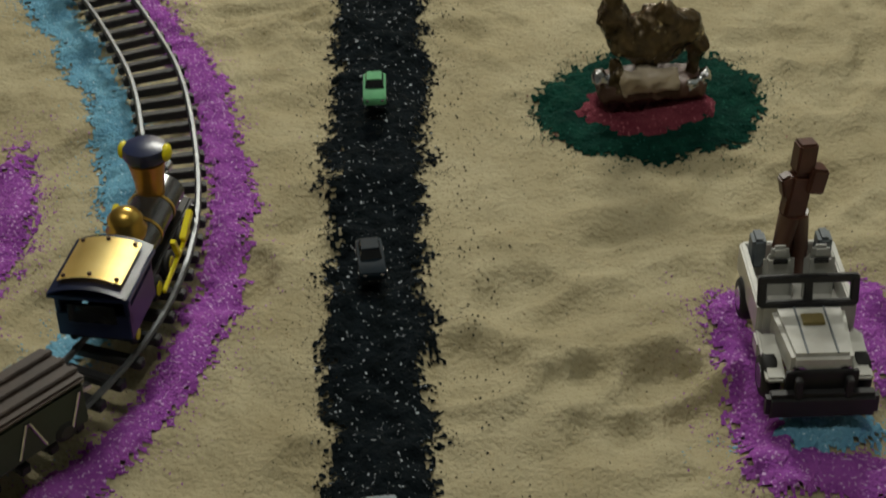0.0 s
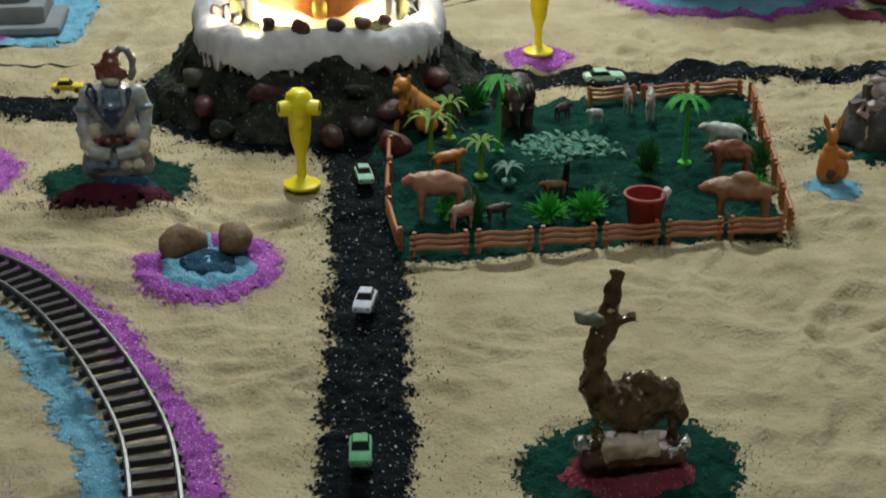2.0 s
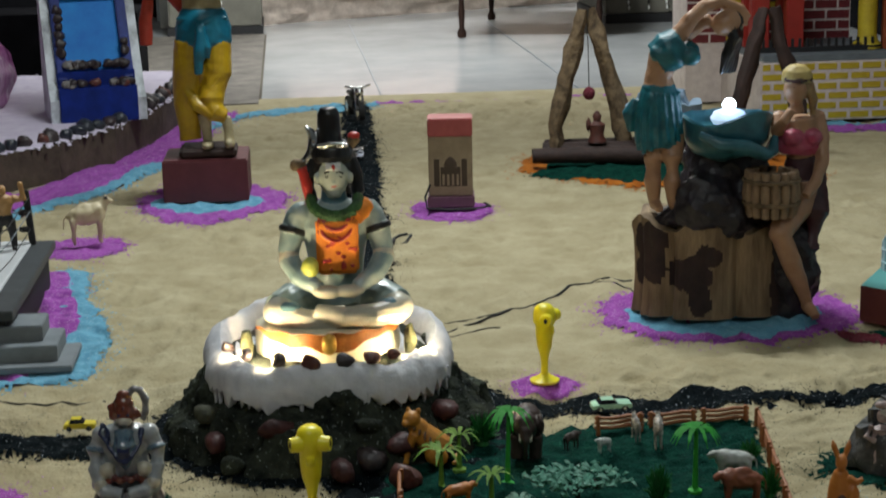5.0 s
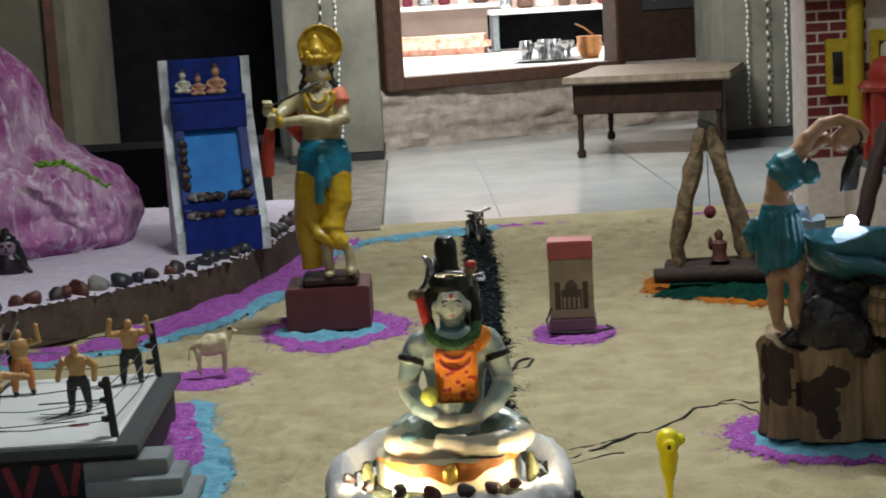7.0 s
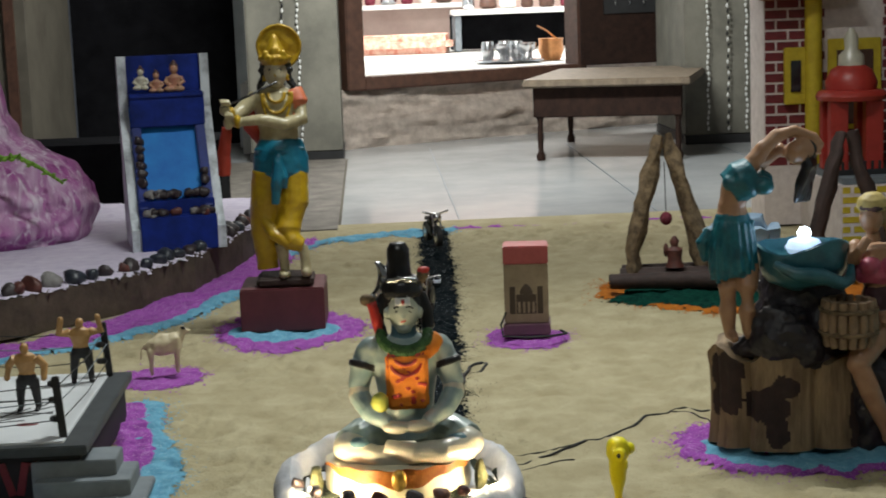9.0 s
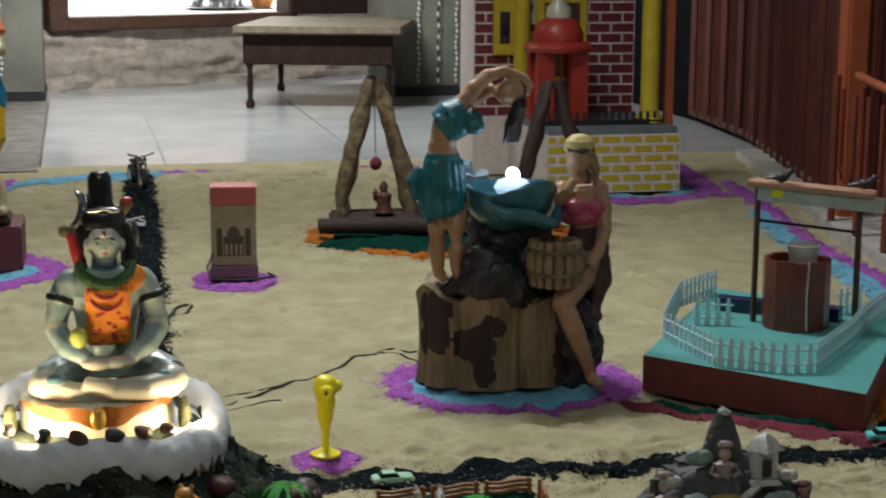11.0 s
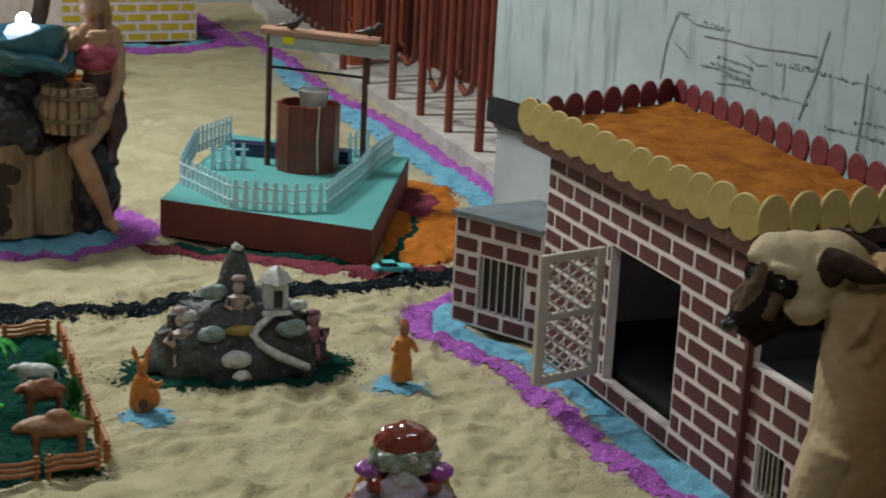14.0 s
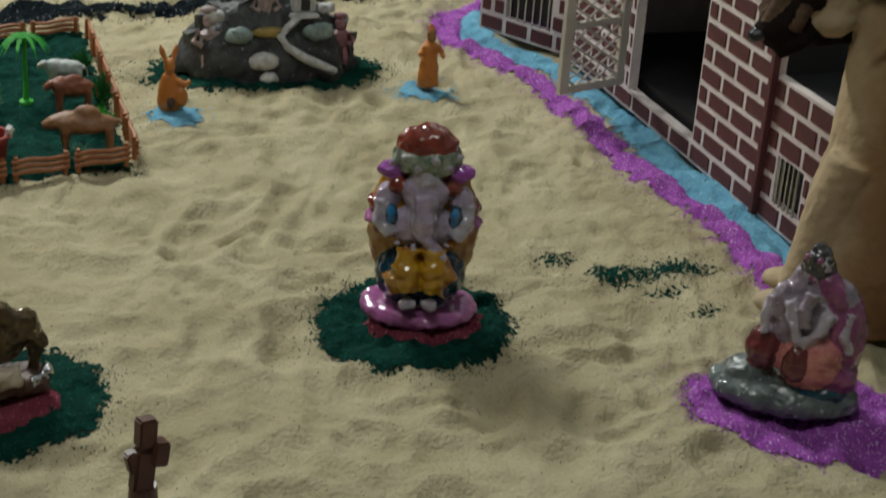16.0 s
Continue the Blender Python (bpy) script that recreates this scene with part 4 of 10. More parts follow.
ring_of_powder("blue_patch", 0.82, 3.075, 0.195, 0.165, BLUE, 22, "light blue powder ring round the fountain", 0.009, 0.01, -12, 0.007)
ring_of_powder("purple_patch", 0.405, 4.2, 0.105, 0.14, PURPLE, 23, "purple powder ring round the light box", 0.009)
ring_of_powder("purple_patch", -0.21, 4.42, 0.20, 0.27, PURPLE, 24, "purple powder round the statue's plinth", 0.011, 0.02)
ring_of_powder("blue_patch", -0.23, 4.38, 0.155, 0.13, BLUE, 24, "light blue powder round the statue's plinth", 0.011, 0.01, 0, 0.007)
ring_of_powder("purple_patch", -0.495, 3.90, 0.105, 0.13, PURPLE, 25, "purple powder under the white calf", 0.010)
powder("purple_band", path_band([(-1.6, 3.85), (-1.146, 4.12), (-0.85, 4.38), (-0.6, 4.72), (-0.47, 5.05), (-0.37, 5.45), (-0.33, 5.8)], 0.085),
       (-1.75, 3.7, -0.2, 6.1), PURPLE, 0.011, 0.025, 0.05, 0.004, 26, "purple powder along the white platform")
powder("blue_band", path_band([(-1.5, 3.78), (-1.0, 4.12), (-0.75, 4.33), (-0.5, 4.68), (-0.36, 5.1)], 0.035),
       (-1.65, 3.65, -0.2, 5.3), BLUE, 0.011, 0.016, 0.05, 0.006, 27, "light blue powder along the white platform")
powder("blue_band", path_band([(-0.33, 5.7), (-0.2, 5.95), (0.1, 6.1), (0.3, 6.12)], 0.05), (-0.5, 5.5, 0.45, 6.25), BLUE, 0.011, 0.03, 0.06, 0.004, 28,
       "light blue powder at the edge of the sand")
ring_of_powder("purple_patch", -0.30, 6.0, 0.12, 0.2, PURPLE, 29, "purple powder at the edge of the sand", 0.012, 0.03)
powder("purple_edge", path_band([(0.3, 6.14), (1.1, 6.17), (1.6, 6.1)], 0.02), (0.2, 6.05, 1.7, 6.25), PURPLE, 0.011, 0.012, 0.05, 0.003, 30,
       "thin purple powder line at the edge of the sand")
powder("blue_band", path_band([(-1.1, 2.80), (-0.55, 2.83), (-0.42, 2.86), (-0.39, 3.05), (-0.43, 3.25), (-0.475, 3.4), (-0.49, 3.6)], 0.045),
       (-1.2, 2.7, -0.3, 3.75), BLUE, 0.008, 0.016, 0.04, 0.005, 31, "light blue powder round the toy boxing ring")
powder("purple_band", path_band([(-1.1, 2.86), (-0.5, 2.88), (-0.455, 3.2), (-0.52, 3.58)], 0.04),
       (-1.2, 2.7, -0.3, 3.75), PURPLE, 0.008, 0.01, 0.04, 0.007, 32, "purple powder round the toy boxing ring")
ORANGE_AREA = polygon([(0.64, 4.68), (0.72, 4.95), (1.35, 4.95), (1.50, 4.70), (1.45, 4.42), (1.2, 4.30), (0.9, 4.40)])
powder("orange_patch", ORANGE_AREA, (0.5, 4.1, 1.6, 5.1), ORANGE, 0.011, 0.03, 0.06, 0.004, 33, "orange powder under the log swing")
powder("green_patch", polygon([(0.68, 4.60), (0.78, 4.86), (1.25, 4.8), (1.25, 4.37), (0.92, 4.44)]), (0.6, 4.2, 1.4, 5.0), GREEN, 0.011, 0.02, 0.06, 0.008, 34,
       "green powder under the log swing")
powder("orange_patch", polygon([(1.40, 2.72), (1.47, 2.60), (1.62, 2.72), (1.80, 3.15), (1.74, 3.27), (1.6, 3.1)]), (1.3, 2.5, 1.9, 3.4), ORANGE, 0.008, 0.016, 0.04, 0.006, 35,
       "orange powder beside the well")
ring_of_powder("maroon_patch", 1.665, 3.06, 0.05, 0.12, MAROON, 83, "maroon powder strewn over the orange beside the well", 0.008, 0.025, -25, 0.010)
powder("maroon_band", path_band([(1.02, 2.90), (1.15, 2.76), (1.33, 2.60), (1.44, 2.585)], 0.03), (0.9, 2.5, 1.55, 3.0), MAROON, 0.008, 0.012, 0.03, 0.005, 36,
       "maroon powder along the well's base")
powder("green_band", path_band([(1.06, 2.90), (1.2, 2.76), (1.37, 2.625), (1.55, 2.86), (1.68, 3.1)], 0.018), (0.9, 2.5, 1.8, 3.2), GREEN, 0.008, 0.012, 0.03, 0.008, 37,
       "dark green powder along the well's base")
ring_of_powder("green_patch", 0.905, 2.19, 0.175, 0.105, GREEN, 38, "dark green powder round the model mountain", 0.006, 0.016, -12)
ring_of_powder("blue_patch", 0.713, 2.045, 0.034, 0.04, BLUE, 39, "light blue powder under a toy figure", 0.006, 0.008)
ring_of_powder("blue_patch", 1.092, 2.035, 0.042, 0.036, BLUE, 40, "light blue powder under a toy figure", 0.006, 0.008)
powder("purple_band", path_band([(1.40, 2.43), (1.29, 2.36), (1.245, 2.24), (1.285, 2.05), (1.265, 1.86), (1.235, 1.70), (1.235, 1.5), (1.21, 1.35), (1.17, 1.25)], 0.024),
       (1.1, 1.15, 1.5, 2.55), PURPLE, 0.006, 0.012, 0.035, 0.005, 41, "purple powder along the brick kennel")
powder("blue_band", path_band([(1.36, 2.36), (1.29, 2.25), (1.345, 2.05), (1.33, 1.86), (1.29, 1.70), (1.265, 1.48), (1.245, 1.36)], 0.03),
       (1.1, 1.2, 1.5, 2.5), BLUE, 0.006, 0.008, 0.035, 0.004, 42, "light blue powder along the brick kennel")
powder("purple_band", path_band([(1.86, 2.98), (1.91, 3.3), (1.99, 3.8), (2.05, 4.4), (2.2, 5.1), (2.3, 5.6)], 0.03), (1.7, 2.9, 2.45, 5.8), PURPLE, 0.010, 0.016, 0.05, 0.005, 43,
       "purple powder along the kerb")
powder("blue_band", path_band([(1.80, 2.98), (1.845, 3.2), (1.925, 3.7), (1.985, 4.3), (2.12, 4.9)], 0.042), (1.6, 2.85, 2.3, 5.1), BLUE, 0.010, 0.02, 0.05, 0.004, 44,
       "light blue powder along the kerb")
powder("purple_band", path_band([(1.5, 5.22), (1.95, 5.24), (2.13, 5.3), (2.2, 5.7), (2.25, 6.1)], 0.055), (1.3, 5.05, 2.5, 6.25), PURPLE, 0.012, 0.02, 0.05, 0.005, 45,
       "purple powder round the model palace")
powder("blue_band", path_band([(1.5, 5.3), (1.98, 5.31), (2.07, 5.4), (2.1, 5.9)], 0.03), (1.3, 5.1, 2.4, 6.2), BLUE, 0.012, 0.01, 0.05, 0.008, 46,
       "light blue powder round the model palace")
ring_of_powder("green_patch", 0.757, 1.395, 0.112, 0.105, GREEN, 47, "dark green powder under the painted idol", 0.005, 0.014)
ring_of_powder("maroon_patch", 0.765, 1.39, 0.072, 0.058, MAROON, 48, "maroon powder under the painted idol", 0.005, 0.010, -15, 0.008)
powder("purple_patch", minus(oval(1.033, 1.085, 0.118, 0.095, -45), oval(1.5, 1.5, 0.1, 0.1)), (0.85, 0.9, 1.2, 1.28), PURPLE, 0.005, 0.010, 0.03, 0.005, 49,
       "purple powder under the grey-based idol")
for k, (x, y, r) in enumerate(((1.03, 1.415, 0.03), (1.09, 1.405, 0.028), (1.125, 1.395, 0.018), (1.078, 1.30, 0.014), (0.997, 1.485, 0.014), (1.06, 1.36, 0.012))):
    powder("green_smudge", oval(x, y, r, r * 0.7), (x - .08, y - .08, x + .08, y + .08), GREEN, 0.004, 0.016, 0.03, 0.001, 60 + k, "sparse green powder spilt on the sand", None, 0.8, 0.03)
ZOO = polygon([(0.112, 1.88), (0.605, 1.895), (0.70, 2.44), (0.14, 2.47), (0.10, 2.25)])
powder("green_ground", ZOO, (0.02, 1.75, 0.8, 2.55), GREEN, 0.006, 0.010, 0.03, 0.005, 70, "dark green powder ground inside the toy fence")
powder("purple_patch", oval(-0.275, 1.27, 0.03, 0.10), (-0.4, 1.1, -0.15, 1.45), PURPLE, 0.005, 0.012, 0.03, 0.004, 71, "purple powder inside the toy railway")


def loose_grains():
    """Single specks of black powder strewn beside the roads and on the sand."""
    rng = np.random.RandomState(5)
    verts, faces = [], []

    def speck(x, y, s):
        z = float(sand_height(x, y)) + 0.001
        a = rng.rand() * 6.28
        n = len(verts)
        for k in range(3):
            verts.append((x + s * math.cos(a + 2.1 * k), y + s * math.sin(a + 2.1 * k), z - 0.001))
        verts.append((x, y, z + s * 0.8))
        faces.extend([(n, n + 1, n + 3), (n + 1, n + 2, n + 3), (n + 2, n, n + 3)])

    for _ in range(700):
        y = rng.uniform(0.7, 2.4)
        side = rng.choice([-1, 1])
        speck(0.065 + 0.02 * (y - 1.3) + side * (0.045 + abs(rng.normal(0, 0.022))), y, rng.uniform(0.0005, 0.0015))
    for _ in range(500):
        x = rng.uniform(-0.9, 1.5)
        speck(x, 2.54 + rng.choice([-1, 1]) * (0.04 + abs(rng.normal(0, 0.025))), rng.uniform(0.0006, 0.0018))
    for _ in range(300):
        a, r = rng.rand() * 6.28, 0.27 + abs(rng.normal(0, 0.04))
        speck(0.06 + r * math.cos(a), 2.5 + r * math.sin(a), rng.uniform(0.0006, 0.002))
    for _ in range(2200):
        speck(rng.uniform(-0.6, 1.2), rng.uniform(0.8, 3.0), rng.uniform(0.0004, 0.0010))
    ob = mesh_object("loose_grains", verts, faces, BLACK_POWDER)
    tagged(ob, "loose black grains scattered on the sand", "grains", kind="stuff")


loose_grains()

# ---- toy railway ----
LOOP = [(-0.126, 1.25), (-0.144, 1.42), (-0.178, 1.54), (-0.226, 1.66), (-0.29, 1.78), (-0.36, 1.865), (-0.47, 1.95), (-0.62, 2.0), (-0.8, 1.95), (-0.95, 1.8),
        (-1.02, 1.55), (-1.0, 1.25), (-0.9, 1.0), (-0.72, 0.86), (-0.5, 0.82), (-0.34, 0.865), (-0.24, 0.935), (-0.17, 1.03), (-0.135, 1.13)]


def smooth_loop(pts, step):
    out = []
    n = len(pts)
    for i in range(n):
        p0, p1, p2, p3 = (Vector(pts[(i + k - 1) % n]) for k in range(4))
        m = max(2, int((p2 - p1).length / step))
        for k in range(m):
            t = k / m
            out.append(0.5 * ((2 * p1) + (p2 - p0) * t + (2 * p0 - 5 * p1 + 4 * p2 - p3) * t * t + (3 * p1 - p0 - 3 * p2 + p3) * t ** 3))
    return out


RUN = smooth_loop(LOOP, 0.022)
LOOP_SDF = polygon([tuple(p) for p in RUN[::3]])
powder("purple_band", lambda x, y: np.minimum(-LOOP_SDF(x, y) - 0.026, 0.068 + LOOP_SDF(x, y)), (-1.2, 0.68, 0.02, 2.15), PURPLE, 0.0050, 0.014, 0.03, 0.005, 5,
       "bright purple powder laid along the toy railway", None, 0.5)
powder("blue_band", lambda x, y: np.minimum(LOOP_SDF(x, y) - 0.022, 0.066 - LOOP_SDF(x, y)), (-1.2, 0.75, 0.0, 2.1), BLUE, 0.0050, 0.014, 0.03, 0.003, 6,
       "light blue powder inside the toy railway", None, 0.5)


def railway():
    t = thing("toy_railway", pose(0, 0, 0), "toy railway loop with black sleepers and dull metal rails", "toy railway")
    n = len(RUN)
    for side in (-1, 1):
        pts = []
        for i in range(n + 1):
            p, q = RUN[i % n], RUN[(i + 1) % n]
            d = (q - p).normalized()
            pts.append((p.x - side * 0.0225 * d.y, p.y + side * 0.0225 * d.x, 0.017))
        b = B()
        b.tube(pts, 0.0028, 0, 6, caps=False)
        b.link("rail", RAILM, t)
    b = B()
    b.box((0, 0, 0), (0.058, 0.0085, 0.008), 0, bevel=0.001)
    first = b.link("sleeper", SLEEPER, t, smooth=False)
    first.matrix_local = pose(-2, 0, -5)
    for i in range(n):
        p, q = RUN[i], RUN[(i + 1) % n]
        d = (q - p).normalized()
        m = Matrix.Translation(((p.x + q.x) / 2, (p.y + q.y) / 2, 0.011)) @ Matrix.Rotation(math.atan2(d.y, d.x) - math.pi / 2, 4, "Z")
        if i == 0:
            first.matrix_local = m
        else:
            child("sleeper", first, t, m)


RAILM = mat("dull_rail_metal", (0.16, 0.17, 0.18), (0.10, 0.105, 0.11), 0.4, 60, metal=0.6)
SLEEPER = mat("black_sleeper", (0.018, 0.018, 0.02), (0.01, 0.01, 0.012), 0.6, 40, 0.2)
railway()
NAVY = mat("navy_plastic", (0.018, 0.03, 0.09), (0.010, 0.018, 0.06), 0.3, 25)
COACH_GREEN = mat("dark_green_plastic", (0.012, 0.03, 0.024), (0.006, 0.016, 0.013), 0.4, 25)
CHROME = mat("chrome", (0.7, 0.7, 0.72), rough=0.15, metal=1.0, scale=20)
GLASS_DARK = mat("dark_glass", (0.02, 0.022, 0.025), rough=0.08, scale=20)


def wheel(parent, x, y, z, r, w, rim=STEEL, axis="x"):
    b = B()
    a = (x - w / 2, y, z), (x + w / 2, y, z)
    b.cyl(a[0], a[1], r, None, 0, 18)
    bmesh.ops.bevel(b.bm, geom=[e for e in b.bm.edges if abs(e.verts[0].co.x - e.verts[1].co.x) < 1e-6], offset=r * 0.15, segments=1, affect="EDGES")
    t = b.link("wheel", RUBBER, parent)
    b = B()
    b.cyl((x - w / 2 - 0.0006, y, z), (x + w / 2 + 0.0006, y, z), r * 0.55, None, 0, 14)
    b.link("rim", rim, t)


def locomotive():
    t = thing("toy_locomotive", pose(-0.162, 1.062, 0.004, 0, 0, -14) @ Matrix.Diagonal((1, 0.95, 0.80, 1)), "navy and gold toy steam locomotive on the rails", "toy train")
    z0 = 0.02
    b = B()
    b.box((0, 0.07, z0 + 0.016), (0.04, 0.19, 0.010), 0, bevel=0.002)
    b.link("chassis", BLACKP, t)
    b = B()
    for c, s in (((0, -0.028, z0 + 0.032), (0.056, 0.004, 0.026)), ((0.026, 0, z0 + 0.036), (0.004, 0.056, 0.034)), ((-0.026, 0, z0 + 0.036), (0.004, 0.056, 0.034)),
                 ((0, 0.028, z0 + 0.042), (0.056, 0.004, 0.048)), ((0.026, -0.026, z0 + 0.05), (0.004, 0.006, 0.032)), ((-0.026, -0.026, z0 + 0.05), (0.004, 0.006, 0.032)),
                 ((0, 0, z0 + 0.066), (0.062, 0.068, 0.005))):
        b.box(c, s, 0, bevel=0.0008)
    cab = b.link("cab", NAVY, t)
    b = B()
    rows = []
    for j in (0, 1):
        rows.append([b.bm.verts.new((x, -0.036 + 0.072 * j, z0 + 0.070 + 0.009 * (1 - (x / 0.030) ** 2))) for x in np.linspace(-0.030, 0.030, 9)])
    for k in range(8):
        b.bm.faces.new((rows[0][k], rows[0][k + 1], rows[1][k + 1], rows[1][k]))
    bmesh.ops.solidify(b.bm, geom=b.bm.faces[:], thickness=0.003)
    roof = b.link("roof", NAVY, cab)
    b = B()
    rows = []
    for j in (0, 1):
        rows.append([b.bm.verts.new((x, -0.026 + 0.054 * j, z0 + 0.0745 + 0.009 * (1 - (x / 0.030) ** 2))) for x in np.linspace(-0.024, 0.024, 9)])
    for k in range(8):
        b.bm.faces.new((rows[0][k], rows[0][k + 1], rows[1][k + 1], rows[1][k]))
    bmesh.ops.solidify(b.bm, geom=b.bm.faces[:], thickness=0.002)
    b.link("roof_sheet", mat("bright_gold_sheet", (0.90, 0.74, 0.34), (0.80, 0.60, 0.22), 0.36, 15, metal=0.75), roof, "bright gold roof sheet")
    for x in (-0.02, 0.0, 0.02):
        for y in (-0.022, 0.024):
            b = B()
            b.ball((x, y, z0 + 0.0755 + 0.009 * (1 - (x / 0.030) ** 2)), 0.002, 0, 1)
            b.link("rivet", WOOD, cab)
    b = B()
    b.box((0, -0.0305, z0 + 0.047), (0.036, 0.002, 0.020), 0)
    b.link("rear_window", GLASS_DARK, cab)
    b = B()
    b.cyl((0, 0.028, z0 + 0.040), (0, 0.150, z0 + 0.040), 0.019, None, 0, 22)
    b.cyl((0, 0.150, z0 + 0.040), (0, 0.157, z0 + 0.040), 0.016, 0.012, 0, 22)
    boiler = b.link("boiler", mat("boiler_grey", (0.20, 0.20, 0.20), (0.10, 0.10, 0.105), 0.25, 20, metal=0.8), t)
    for y in (0.05, 0.085, 0.12):
        b = B()
        b.cyl((0, y - 0.0015, z0 + 0.040), (0, y + 0.0015, z0 + 0.040), 0.0198, None, 0, 22)
        b.link("boiler_band", GOLD, boiler)
    b = B()
    b.lathe([(0.014, 0.0), (0.016, 0.008), (0.013, 0.014), (0.014, 0.020), (0.010, 0.027), (0.004, 0.031)], 0, 18, (0, 0.062, z0 + 0.056))
    b.link("steam_dome", GOLD, t)
    b = B()
    b.lathe([(0.011, 0.0), (0.012, 0.018), (0.015, 0.038), (0.010, 0.043)], 0, 18, (0, 0.125, z0 + 0.055))
    ch = b.link("chimney", mat("amber_gold", (0.50, 0.26, 0.06), (0.36, 0.16, 0.03), 0.3, 20, metal=0.7), t)
    b = B()
    b.lathe([(0.016, 0.0), (0.018, 0.005), (0.017, 0.014), (0.010, 0.017)], 0, 18, (0, 0.125, z0 + 0.096))
    b.link("chimney_cap", NAVY, ch)
    for s in (-1, 1):
        b = B()
        b.ball((s * 0.0175, 0.125, z0 + 0.104), (0.004, 0.008, 0.009), 0, 2)
        b.link("cap_lug", YELLOW, ch)
        for y in (0.045, 0.08, 0.115):
            wheel(t, s * 0.0225, y, z0 + 0.011, 0.012, 0.005, YELLOW)
        wheel(t, s * 0.0225, -0.012, z0 + 0.009, 0.009, 0.005, YELLOW)
        b = B()
        b.box((s * 0.030, 0.078, z0 + 0.016), (0.003, 0.075, 0.005), 0, (8, 0, 0), 0.001)
        b.box((s * 0.030, 0.112, z0 + 0.030), (0.005, 0.030, 0.008), 0, (28, 0, 0), 0.001)
        b.box((s * 0.030, 0.080, z0 + 0.030), (0.004, 0.004, 0.022), 0, (20, 0, 0))
        b.link("connecting_rod", YELLOW, t)
    b = B()
    b.prism([(-0.024, 0.155), (0.024, 0.155), (0.0, 0.185)], z0 + 0.003, z0 + 0.018, 0)
    b.link("cowcatcher", CHROME, t)
    b = B()
    b.cyl((0, 0.157, z0 + 0.058), (0, 0.166, z0 + 0.058), 0.006, 0.007, 0, 14)
    b.link("headlamp", CHROME, t)


locomotive()


def coach():
    t = thing("toy_coach", pose(-0.236, 0.926, 0.004, 0, 0, -47) @ Matrix.Diagonal((1, 1, 0.8, 1)), "dark green toy railway coach coupled behind the locomotive", "toy train")
    b = B()
    b.box((0, 0, 0.046), (0.048, 0.14, 0.044), 0, bevel=0.002)
    body = b.link("body", COACH_GREEN, t)
    b = B()
    b.box((0, 0, 0.071), (0.050, 0.145, 0.006), 0, bevel=0.002)
    for x in (-0.014, 0.0, 0.014):
        b.box((x, 0, 0.0755), (0.006, 0.145, 0.004), 0, bevel=0.001)
    b.link("roof", mat("brown_roof", (0.065, 0.042, 0.032), (0.03, 0.02, 0.016), 0.45, 30), t)
    for s in (-1, 1):
        for k in range(6):
            b = B()
            y = -0.055 + 0.022 * k
            b.tube([(s * 0.0245, y, 0.030), (s * 0.0245, y + (0.010 if k % 2 else -0.010), 0.062)], 0.0013, 0, 6)
            b.link("strut", STEEL, body)
        for y in (-0.05, 0.05):
            wheel(t, s * 0.0225, y, 0.029, 0.010, 0.005, BLACKP)
    b = B()
    b.box((0, 0.078, 0.034), (0.006, 0.022, 0.004), 0)
    b.link("coupling", STEEL, t)


coach()

# ---- toy cars ----
CAR_PAINTS = {"green": (0.12, 0.42, 0.20), "white": (0.62, 0.66, 0.78), "pale green": (0.36, 0.60, 0.46), "dark blue": (0.006, 0.016, 0.026),
              "mint": (0.42, 0.68, 0.50), "turquoise": (0.12, 0.55, 0.58), "yellow": (0.75, 0.62, 0.05), "grey": (0.25, 0.3, 0.33)}


def toy_car(colour, x, y, rz, size):
    paint = mat(colour + "_car_paint", CAR_PAINTS[colour], None, 0.6, 40, spec=0.12)
    t = thing("toy_car", pose(x, y, 0.0045, 0, 0, rz) @ Matrix.Diagonal((size, size, size * (0.72 if size > 0.9 else 1.0), 1)), "small %s toy car on the black powder road" % colour, "toy car", "toy cars on the road")
    b = B()
    prof = [(-0.034, 0.005), (-0.034, 0.013), (-0.031, 0.0155), (-0.012, 0.0165), (0.026, 0.0165), (0.033, 0.0145), (0.034, 0.005)]
    lo = [b.bm.verts.new((-0.0145, yy, zz)) for yy, zz in prof]
    hi = [b.bm.verts.new((0.0145, yy, zz)) for yy, zz in prof]
    n = len(prof)
    for k in range(n):
        b.bm.faces.new((lo[k], lo[(k + 1) % n], hi[(k + 1) % n], hi[k]))
    b.bm.faces.new(lo[::-1])
    b.bm.faces.new(hi)
    bmesh.ops.bevel(b.bm, geom=b.bm.edges[:], offset=0.0014, segments=2, affect="EDGES")
    body = b.link("body", paint, t)
    b = B()
    v = b.box((0, 0.006, 0.0205), (0.025, 0.034, 0.009), 0)
    for k in v:
        if k.co.z > 0.021:
            k.co.x *= 0.76
            k.co.y = 0.007 + (k.co.y - 0.006) * 0.62
    b.link("window_glass", GLASS_DARK, t)
    b = B()
    b.box((0, 0.007, 0.0255), (0.0195, 0.0215, 0.0018), 0, bevel=0.0006)
    b.link("roof", paint, t)
    for sx in (-1, 1):
        for yy in (-0.021, 0.021):
            wheel(t, sx * 0.0135, yy, 0.0058, 0.0058, 0.004, STEEL)
        b = B()
        b.ball((sx * 0.0095, -0.034, 0.0115), (0.003, 0.0012, 0.002), 0, 1)
        b.link("headlight", CHROME, body)
        b = B()
        b.box((sx * 0.0095, 0.0335, 0.0115), (0.005, 0.0015, 0.002), 0)
        b.link("tail_light", BRICK_RED, body)


